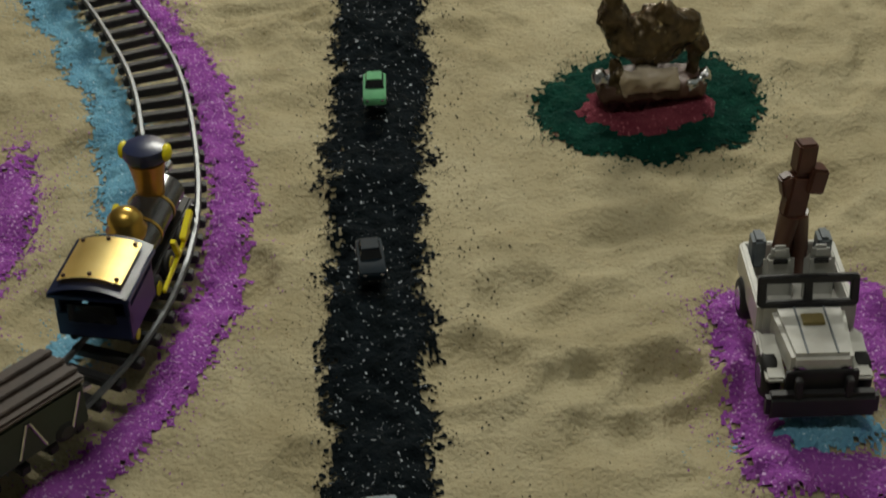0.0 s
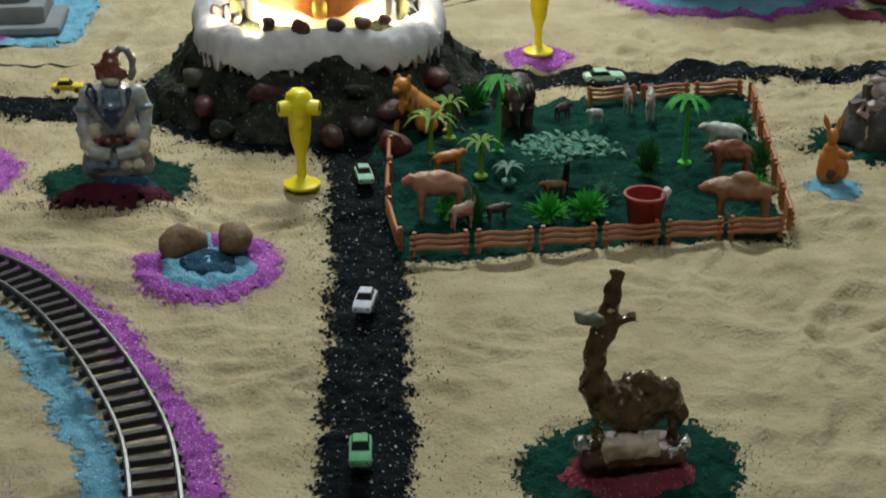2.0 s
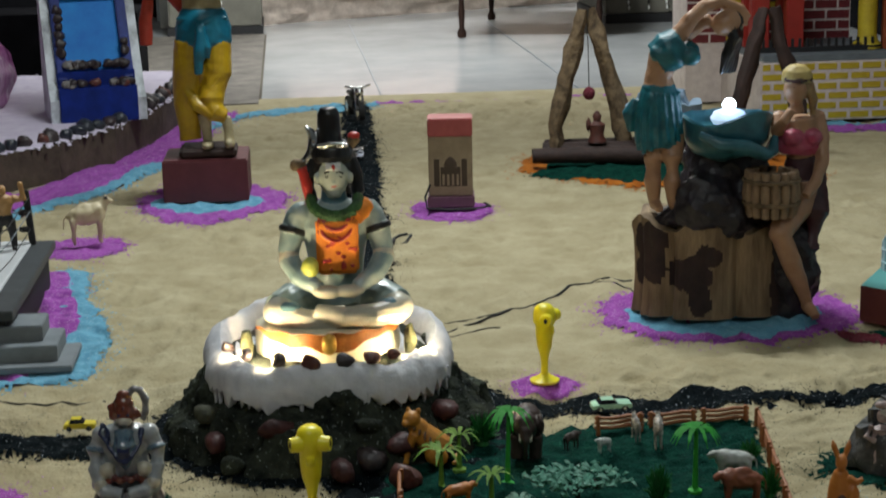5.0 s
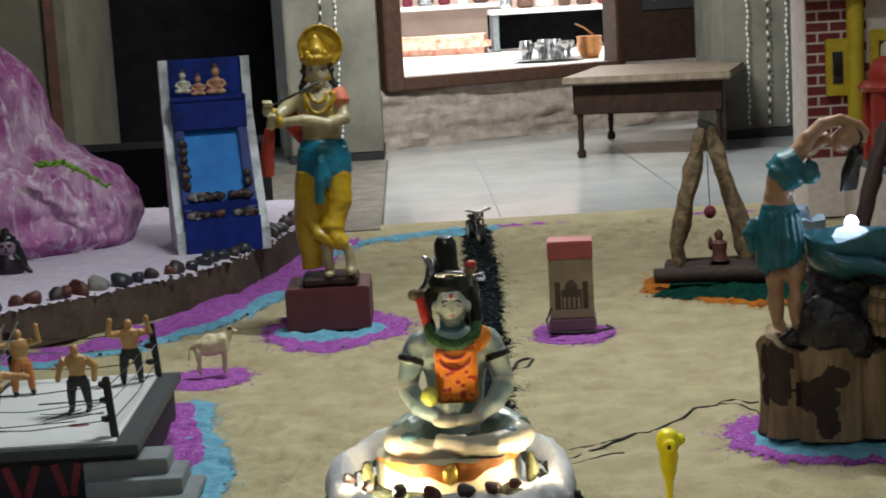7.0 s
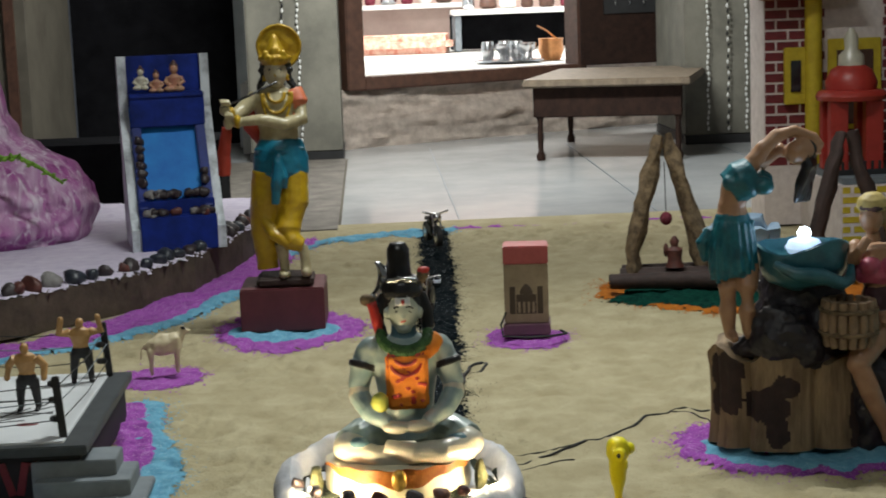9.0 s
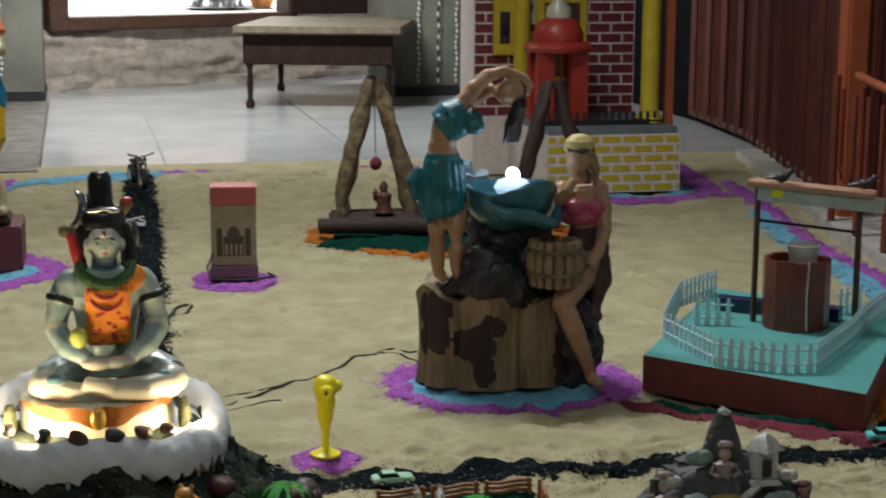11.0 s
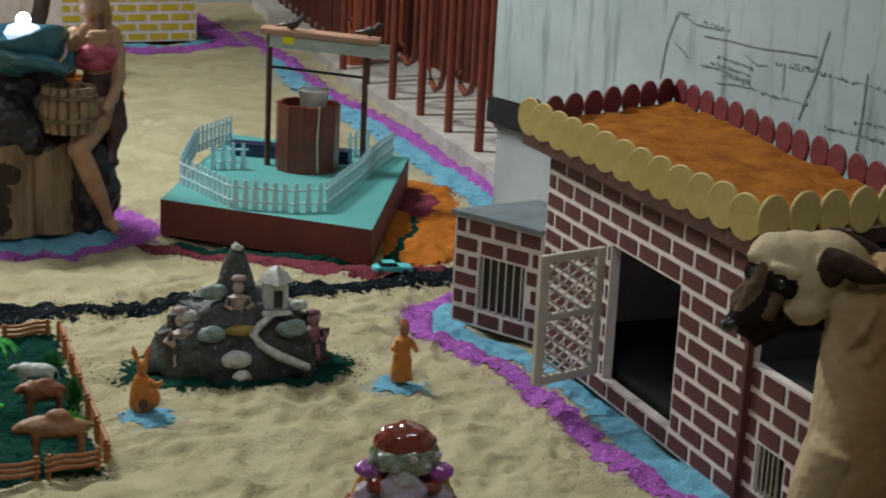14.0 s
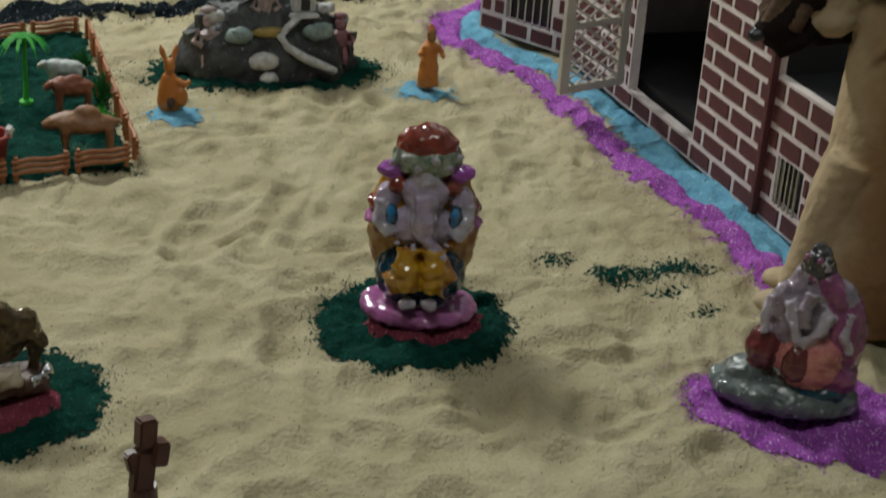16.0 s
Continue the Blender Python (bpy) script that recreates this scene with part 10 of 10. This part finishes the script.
    for x, y, z, rx, m in ((-0.050, -0.060, 0.070, 0.018, shrub), (-0.018, -0.082, 0.038, 0.020, pale), (0.066, -0.060, 0.074, 0.020, shrub), (-0.042, -0.022, 0.122, 0.018, shrub), (0.082, -0.03, 0.10, 0.012, pale),
                           (-0.010, -0.086, 0.014, 0.012, pale), (-0.082, -0.036, 0.092, 0.012, pale), (-0.006, -0.006, 0.184, 0.008, pale)):
        b = B()
        b.ball((x, y - 0.003, z), (rx * 1.15, 0.008, rx * 0.68), 0, 3)
        b.rough(0.003, 0.008, 3)
        b.link("painted_patch", m, t)


model_mountain()
b = B()
b.lathe([(0.018, 0), (0.021, 0.012), (0.018, 0.034), (0.012, 0.05), (0.006, 0.056)], 0, 16, sy=0.9)
b.ball((0, -0.004, 0.066), (0.010, 0.012, 0.012), 0, 2)
for s in (-1, 1):
    b.tube([(s * 0.006, 0, 0.074), (s * 0.012, 0.004, 0.088), (s * 0.014, 0.006, 0.096)], [0.004, 0.005, 0.001], 0, 8)
b.tube([(0.012, -0.008, 0.044), (0.024, -0.014, 0.040), (0.034, -0.012, 0.044)], [0.006, 0.005, 0.004], 0, 8)
b.ball((0.018, -0.012, 0.020), (0.012, 0.010, 0.016), 0, 2)
b.ball((0.0, -0.020, 0.014), (0.008, 0.004, 0.009), 1, 1)
b.tube([(0.0, 0.018, 0.006), (0.02, 0.03, 0.005), (0.035, 0.025, 0.008)], [0.007, 0.006, 0.002], 0, 8)
b.melt(0.0018, 2)
statue("orange_kangaroo_figure", b, [A_ORANGE, WOOD], pose(0.71, 2.062, 0.003, 0, 0, -10) @ Matrix.Diagonal((0.82, 0.85, 0.95, 1)), "orange plastic long-eared toy figure on blue powder", "toy figure")
b = B()
b.lathe([(0.020, 0), (0.018, 0.02), (0.014, 0.045), (0.015, 0.062), (0.006, 0.072)], 0, 16, sy=0.8)
b.ball((0, -0.003, 0.080), (0.008, 0.009, 0.011), 1, 2)
b.cyl((0, -0.002, 0.088), (0, 0, 0.097), 0.006, 0.003, 0, 10)
b.tube([(-0.012, 0, 0.062), (-0.024, -0.006, 0.056), (-0.030, -0.014, 0.056)], [0.006, 0.005, 0.004], 0, 8)
b.tube([(0.012, 0, 0.062), (0.022, -0.004, 0.05), (0.016, -0.014, 0.046)], [0.006, 0.005, 0.004], 0, 8)
b.melt(0.0018, 2)
b.rough(0.002, 0.01, 3)
statue("orange_robed_figure", b, [A_ORANGE, A_BROWN], pose(1.10, 2.043, 0.003, 0, 0, 10) @ Matrix.Diagonal((0.9, 0.9, 0.97, 1)), "orange robed plastic toy figure on blue powder", "toy figure")


# ---- painted idols ----
def oval_idol():
    b = B()
    pink, blue, white, red, green, gold, purple, lilac = range(8)
    rng = random.Random(14)
    b.lathe([(0.055, 0), (0.060, 0.005), (0.059, 0.012), (0.053, 0.017), (0.046, 0.018)], pink, 40, sy=0.82)
    b.ball((0, 0.014, 0.100), (0.055, 0.028, 0.090), gold, 4)
    b.ball((0, 0.010, 0.104), (0.0545, 0.027, 0.030), red, 3)
    b.ball((0, 0.0, 0.050), (0.046, 0.036, 0.042), blue, 3)
    for s in (-1, 1):
        # folded legs, feet, shoulder, armlet, side bands, ear rolls
        b.tube([(s * 0.004, -0.026, 0.070), (s * 0.018, -0.036, 0.074), (s * 0.026, -0.036, 0.060), (s * 0.018, -0.040, 0.044)], [0.014, 0.014, 0.013, 0.010], gold, 14)
        b.tube([(s * 0.013, -0.036, 0.092), (s * 0.014, -0.041, 0.074), (s * 0.012, -0.040, 0.046)], [0.013, 0.0145, 0.012], 9, 14)
        b.ball((s * 0.011, -0.046, 0.033), (0.009, 0.012, 0.006), white, 2)
        b.ball((s * 0.036, -0.004, 0.140), (0.012, 0.013, 0.015), lilac, 3)
        b.tube([(s * 0.040, -0.010, 0.136), (s * 0.041, -0.018, 0.118), (s * 0.030, -0.028, 0.104)], [0.010, 0.010, 0.008], white, 12)
        b.ball((s * 0.031, -0.024, 0.128), (0.006, 0.007, 0.014), blue, 2)
        b.ball((s * 0.031, -0.0275, 0.129), (0.0045, 0.005, 0.012), 8, 2)
        b.ball((s * 0.049, 0.004, 0.112), (0.010, 0.016, 0.007), pink, 2)
        b.ball((s * 0.048, 0.006, 0.128), (0.009, 0.016, 0.010), red, 2)
        b.ball((s * 0.034, -0.004, 0.171), (0.014, 0.012, 0.010), purple, 3)
        b.ball((s * 0.026, -0.010, 0.156), (0.010, 0.009, 0.010), red, 2)
    b.ball((0, -0.010, 0.112), (0.032, 0.024, 0.026), lilac, 3)
    b.ball((0, -0.012, 0.150), (0.024, 0.020, 0.022), lilac, 3)
    b.ball((0, -0.016, 0.168), (0.015, 0.014, 0.013), white, 3)
    b.tube([(0, -0.030, 0.152), (0.0, -0.037, 0.130), (0.003, -0.038, 0.108), (0.016, -0.038, 0.092)], [0.011, 0.010, 0.008, 0.006], lilac, 14)
    for s in (-1, 1):
        b.tube([(s * 0.009, -0.028, 0.150), (s * 0.011, -0.034, 0.128), (s * 0.006, -0.036, 0.110)], 0.0035, white, 8)
    b.ball((0.018, -0.040, 0.088), (0.008, 0.007, 0.008), white, 2)
    b.lathe([(0.030, 0.174), (0.034, 0.184), (0.033, 0.194), (0.028, 0.200)], green, 28, (0, -0.001, 0), sy=0.82)
    b.lathe([(0.030, 0.196), (0.029, 0.206), (0.021, 0.217), (0.010, 0.223), (0.002, 0.224)], red, 28, (0, -0.001, 0), sy=0.82)
    # small white beads here and below stand in for sparkling highlights
    for k in range(6):
        a = radians(200 + 28 * k)
        b.ball((0.034 * math.cos(a), 0.028 * math.sin(a), 0.182 + 0.010 * (k % 2)), 0.0042, white, 1)
    for k in range(9):
        a = radians(215 + 14 * k)
        b.ball((0.036 * math.cos(a), -0.010 + 0.028 * math.sin(a), 0.094 + 0.003 * (k % 2)), 0.0036, white if k % 2 else gold, 1)
    bmesh.ops.subdivide_edges(b.bm, edges=[e for e in b.bm.edges if e.calc_length() > 0.010], cuts=1)
    b.melt(0.0016, 2)
    b.rough(0.0026, 0.010, 3)
    gl = dict(rough=0.16, coat=0.5)
    statue("painted_oval_idol", b, [mat("pink_glaze", (0.42, 0.14, 0.34), (0.3, 0.08, 0.24), **gl), mat("blue_glaze", (0.008, 0.05, 0.09), (0.004, 0.025, 0.045), **gl),
                                    mat("pearl_glaze", (0.50, 0.47, 0.50), (0.24, 0.20, 0.25), scale=70, **gl), mat("deep_red_glaze", (0.24, 0.04, 0.025), (0.14, 0.03, 0.02), scale=60, **gl),
                                    mat("green_glaze", (0.03, 0.09, 0.045), (0.34, 0.36, 0.30), scale=75, **gl), mat("amber_glaze", (0.42, 0.21, 0.015), (0.22, 0.06, 0.02), scale=45, **gl),
                                    mat("violet_glaze", (0.36, 0.08, 0.40), (0.24, 0.05, 0.28), **gl), mat("lilac_glaze", (0.46, 0.38, 0.48), (0.28, 0.22, 0.31), scale=70, **gl),
                                    mat("azure_glaze", (0.03, 0.22, 0.46), (0.02, 0.14, 0.34), **gl), mat("ochre_glaze", (0.50, 0.27, 0.01), (0.36, 0.17, 0.01), scale=60, **gl)],
           pose(0.762, 1.396, 0.004, 0, 0, -28) @ Matrix.Diagonal((1.06, 1, 0.955, 1)), "glossy painted oval idol in many colours on green powder", "statue")


oval_idol()


def grey_based_idol():
    b = B()
    base, wine, coral, mauve, plum, pearl, teal, dark = range(8)
    b.lathe([(0.066, 0), (0.074, 0.006), (0.074, 0.015), (0.064, 0.024), (0.045, 0.028)], base, 44, sy=0.62, wob=0.03, seed=2)
    b.ball((-0.036, -0.004, 0.026), (0.026, 0.022, 0.016), base, 3)
    b.ball((0.020, -0.010, 0.054), (0.033, 0.030, 0.032), coral, 4)
    b.ball((0.028, -0.018, 0.066), (0.022, 0.020, 0.018), coral, 3)
    b.ball((-0.024, -0.006, 0.056), (0.019, 0.020, 0.024), wine, 3)
    b.ball((0.046, 0.004, 0.074), (0.024, 0.028, 0.056), plum, 4)
    b.tube([(0.024, -0.004, 0.140), (0.038, -0.004, 0.118), (0.052, 0.0, 0.080)], [0.010, 0.014, 0.016], plum, 14)
    b.ball((0.010, -0.030, 0.056), (0.016, 0.012, 0.020), wine, 3)
    b.ball((0.046, -0.010, 0.040), (0.024, 0.020, 0.018), plum, 3)
    b.ball((0.030, -0.014, 0.026), (0.034, 0.022, 0.010), teal, 2)
    b.lathe([(0.034, 0.070), (0.036, 0.088), (0.031, 0.110), (0.021, 0.130), (0.013, 0.146)], mauve, 28, (0.010, 0.004, 0), sy=0.8)
    b.ball((-0.014, -0.004, 0.104), (0.014, 0.014, 0.024), mauve, 3)
    b.ball((0.040, 0.0, 0.116), (0.018, 0.016, 0.022), mauve, 3)
    b.tube([(-0.008, -0.020, 0.116), (0.000, -0.029, 0.096), (0.008, -0.031, 0.078)], [0.006, 0.006, 0.005], pearl, 12)
    b.tube([(0.034, -0.018, 0.108), (0.024, -0.028, 0.092), (0.010, -0.031, 0.078)], [0.006, 0.006, 0.005], pearl, 12)
    b.tube([(0.052, -0.014, 0.110), (0.048, -0.024, 0.090), (0.056, -0.022, 0.072)], [0.005, 0.005, 0.004], pearl, 10)
    b.tube([(-0.026, -0.006, 0.112), (-0.029, -0.014, 0.096), (-0.026, -0.020, 0.078)], [0.006, 0.006, 0.005], pearl, 10)
    b.tube([(0.012, -0.022, 0.128), (0.008, -0.030, 0.112), (0.010, -0.030, 0.096)], [0.009, 0.008, 0.006], mauve, 12)
    b.lathe([(0.014, 0.138), (0.017, 0.146), (0.014, 0.156), (0.008, 0.168), (0.002, 0.172)], dark, 20, (0.014, 0.003, 0))
    rng = random.Random(5)
    for _ in range(26):
        a, zz = rng.uniform(3.3, 6.1), rng.uniform(0.132, 0.162)
        b.ball((0.014 + 0.015 * math.cos(a), 0.003 + 0.015 * math.sin(a), zz), rng.uniform(0.0022, 0.004), rng.choice([pearl, dark, dark, plum]), 1)
    bmesh.ops.subdivide_edges(b.bm, edges=[e for e in b.bm.edges if e.calc_length() > 0.010], cuts=1)
    b.melt(0.0018, 2)
    b.rough(0.0022, 0.012, 6)
    b.rough(0.0010, 0.005, 2)
    gl = dict(rough=0.2, coat=0.4)
    statue("grey_based_idol", b, [mat("grey_green_base", (0.15, 0.18, 0.175), (0.07, 0.09, 0.09), bump=0.5, scale=40, speck=(0.4, 0.42, 0.4), sscale=120, samt=0.66, **gl), mat("wine_glaze", (0.16, 0.035, 0.035), (0.09, 0.02, 0.02), **gl),
                                  mat("coral_glaze", (0.66, 0.28, 0.22), (0.40, 0.10, 0.12), scale=60, **gl), mat("grey_mauve_glaze", (0.34, 0.28, 0.33), (0.17, 0.13, 0.16), scale=60, speck=(0.45, 0.42, 0.45), sscale=160, samt=0.66, **gl),
                                  mat("plum_glaze", (0.32, 0.09, 0.20), (0.17, 0.04, 0.11), scale=50, **gl), mat("pale_mauve_glaze", (0.48, 0.43, 0.47), (0.34, 0.29, 0.33), **gl),
                                  mat("dark_teal_glaze", (0.015, 0.06, 0.09), (0.01, 0.04, 0.06), **gl), mat("charcoal_glaze", (0.07, 0.065, 0.065), (0.03, 0.028, 0.028), scale=80, **gl)],
           pose(1.022, 1.100, 0.004, 0, 0, -42), "glossy painted idol on a grey-green oval base over purple powder", "statue")


grey_based_idol()


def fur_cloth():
    """Short plush: cream on the chest, tan over the back, rust on the haunch, darkened towards +x for shade, with soft
    uneven borders.
    """
    m = mat("side_shaded_fur_cloth", (0.5, 0.4, 0.26), None, 0.9, 9, 0.3, 160, spec=0.15)
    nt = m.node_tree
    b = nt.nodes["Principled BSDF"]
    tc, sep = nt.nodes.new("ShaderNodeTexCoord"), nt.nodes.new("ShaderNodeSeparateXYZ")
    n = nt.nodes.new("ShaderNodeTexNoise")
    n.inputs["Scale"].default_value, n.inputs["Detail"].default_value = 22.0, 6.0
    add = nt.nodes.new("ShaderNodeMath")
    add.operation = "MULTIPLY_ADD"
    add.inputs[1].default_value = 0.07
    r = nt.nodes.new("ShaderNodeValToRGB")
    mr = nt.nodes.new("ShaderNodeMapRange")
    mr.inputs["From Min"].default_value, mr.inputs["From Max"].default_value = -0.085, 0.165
    # the darker stops mix coat colour with shade on the right side
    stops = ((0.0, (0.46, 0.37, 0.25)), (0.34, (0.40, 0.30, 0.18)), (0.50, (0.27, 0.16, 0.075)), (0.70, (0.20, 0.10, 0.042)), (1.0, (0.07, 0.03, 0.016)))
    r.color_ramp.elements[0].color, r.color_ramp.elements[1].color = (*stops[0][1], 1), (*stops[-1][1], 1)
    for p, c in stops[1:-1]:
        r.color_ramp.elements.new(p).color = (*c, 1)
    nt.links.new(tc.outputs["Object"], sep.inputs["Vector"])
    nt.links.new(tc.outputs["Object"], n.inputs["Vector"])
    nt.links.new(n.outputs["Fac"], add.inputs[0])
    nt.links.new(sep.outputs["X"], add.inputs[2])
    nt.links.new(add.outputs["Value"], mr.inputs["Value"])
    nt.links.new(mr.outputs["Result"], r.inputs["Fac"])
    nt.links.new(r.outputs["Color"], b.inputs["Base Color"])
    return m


def dog_figure():
    b = B()
    tan, cream, dark, eye, brown, saddle, dun = range(7)
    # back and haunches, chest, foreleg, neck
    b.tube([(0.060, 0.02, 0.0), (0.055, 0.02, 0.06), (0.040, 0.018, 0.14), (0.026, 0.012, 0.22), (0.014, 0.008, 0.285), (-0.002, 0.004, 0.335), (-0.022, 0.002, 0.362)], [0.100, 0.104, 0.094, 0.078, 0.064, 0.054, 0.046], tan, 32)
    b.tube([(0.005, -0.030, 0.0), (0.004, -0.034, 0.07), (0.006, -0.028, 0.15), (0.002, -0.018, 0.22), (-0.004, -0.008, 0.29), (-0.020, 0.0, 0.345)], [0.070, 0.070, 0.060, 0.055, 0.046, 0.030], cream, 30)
    for y in (-0.062, 0.0):
        b.tube([(-0.020, y, 0.190), (-0.036, y, 0.130), (-0.048, y - 0.004, 0.060), (-0.058, y - 0.008, 0.012)], [0.030, 0.029, 0.027, 0.024], cream, 16)
        b.ball((-0.072, y - 0.014, 0.014), (0.030, 0.022, 0.014), cream, 3)
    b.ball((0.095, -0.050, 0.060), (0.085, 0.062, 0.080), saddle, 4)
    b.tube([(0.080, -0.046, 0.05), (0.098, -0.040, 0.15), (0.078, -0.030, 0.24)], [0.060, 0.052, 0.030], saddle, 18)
    # head turned over the shoulder, muzzle down and forward
    b.ball((-0.080, -0.006, 0.356), (0.050, 0.046, 0.046), cream, 4, (0, 20, 0))
    b.ball((-0.072, -0.026, 0.330), (0.028, 0.026, 0.022), cream, 3)
    b.ball((-0.050, 0.004, 0.362), (0.046, 0.046, 0.042), cream, 3)
    b.ball((-0.102, -0.014, 0.374), (0.032, 0.034, 0.027), cream, 3)
    b.tube([(-0.110, -0.034, 0.332), (-0.124, -0.046, 0.318), (-0.137, -0.058, 0.305)], [0.022, 0.0195, 0.0155], dark, 24)
    b.tube([(-0.084, -0.024, 0.322), (-0.106, -0.040, 0.302), (-0.122, -0.050, 0.288)], [0.017, 0.0155, 0.011], dark, 18)
    b.ball((-0.143, -0.064, 0.308), (0.010, 0.010, 0.008), eye, 3)
    b.tube([(-0.112, -0.040, 0.372), (-0.124, -0.050, 0.345), (-0.136, -0.058, 0.322)], [0.006, 0.008, 0.007], dun, 10)
    for x, y, z, w in ((-0.093, -0.046, 0.354, 0.017), (-0.124, -0.030, 0.360, 0.012)):
        b.ball((x, y, z), (w, 0.012, 0.016), dark, 3, (0, 20, 0))
        b.ball((x - 0.002, y - 0.0125, z + 0.001), 0.0042, eye, 3)
        b.ball((x + 0.001, y - 0.004, z + 0.016), (w, 0.010, 0.006), cream, 3, (0, 12, 0))
        # dark fur running from the eye down to the muzzle
        b.tube([(x - 0.002, y - 0.002, z - 0.006), (x - 0.010, y - 0.004, z - 0.022), (x - 0.018, y - 0.006, z - 0.036)], [0.006, 0.008, 0.010], dun, 14)
    # dark throat under the jaw
    b.tube([(-0.100, -0.030, 0.306), (-0.075, -0.020, 0.306), (-0.050, -0.014, 0.306)], [0.013, 0.012, 0.006], dark, 14)
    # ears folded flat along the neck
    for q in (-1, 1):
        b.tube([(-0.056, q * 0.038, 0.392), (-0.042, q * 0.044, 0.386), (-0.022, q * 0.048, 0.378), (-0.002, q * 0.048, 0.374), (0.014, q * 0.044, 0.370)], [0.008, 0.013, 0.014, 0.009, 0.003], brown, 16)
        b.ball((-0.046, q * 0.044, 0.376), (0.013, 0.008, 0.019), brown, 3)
    # loose folds of skin along the neck
    for k in range(3):
        b.tube([(0.004 + 0.016 * k, -0.050, 0.345 - 0.030 * k), (-0.010 + 0.010 * k, -0.054, 0.315 - 0.030 * k), (-0.026 + 0.008 * k, -0.048, 0.285 - 0.026 * k)], [0.003, 0.007, 0.003], tan, 10)
    bmesh.ops.subdivide_edges(b.bm, edges=[q for q in b.bm.edges if q.calc_length() > 0.02], cuts=1)
    b.melt(0.0026, 8)
    b.rough(0.003, 0.07, 3)
    b.rough(0.0010, 0.010, 5)
    fur = fur_cloth()
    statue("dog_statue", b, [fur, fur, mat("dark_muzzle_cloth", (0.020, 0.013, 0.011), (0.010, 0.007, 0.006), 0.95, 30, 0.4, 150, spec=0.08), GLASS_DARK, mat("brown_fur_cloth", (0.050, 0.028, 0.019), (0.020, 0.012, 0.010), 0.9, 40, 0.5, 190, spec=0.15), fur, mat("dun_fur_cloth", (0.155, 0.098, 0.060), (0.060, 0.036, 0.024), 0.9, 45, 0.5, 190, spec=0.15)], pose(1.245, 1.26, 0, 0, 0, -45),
           "large tan sitting dog figure with a dark muzzle beside the kennel", "statue", smooth=True)


dog_figure()
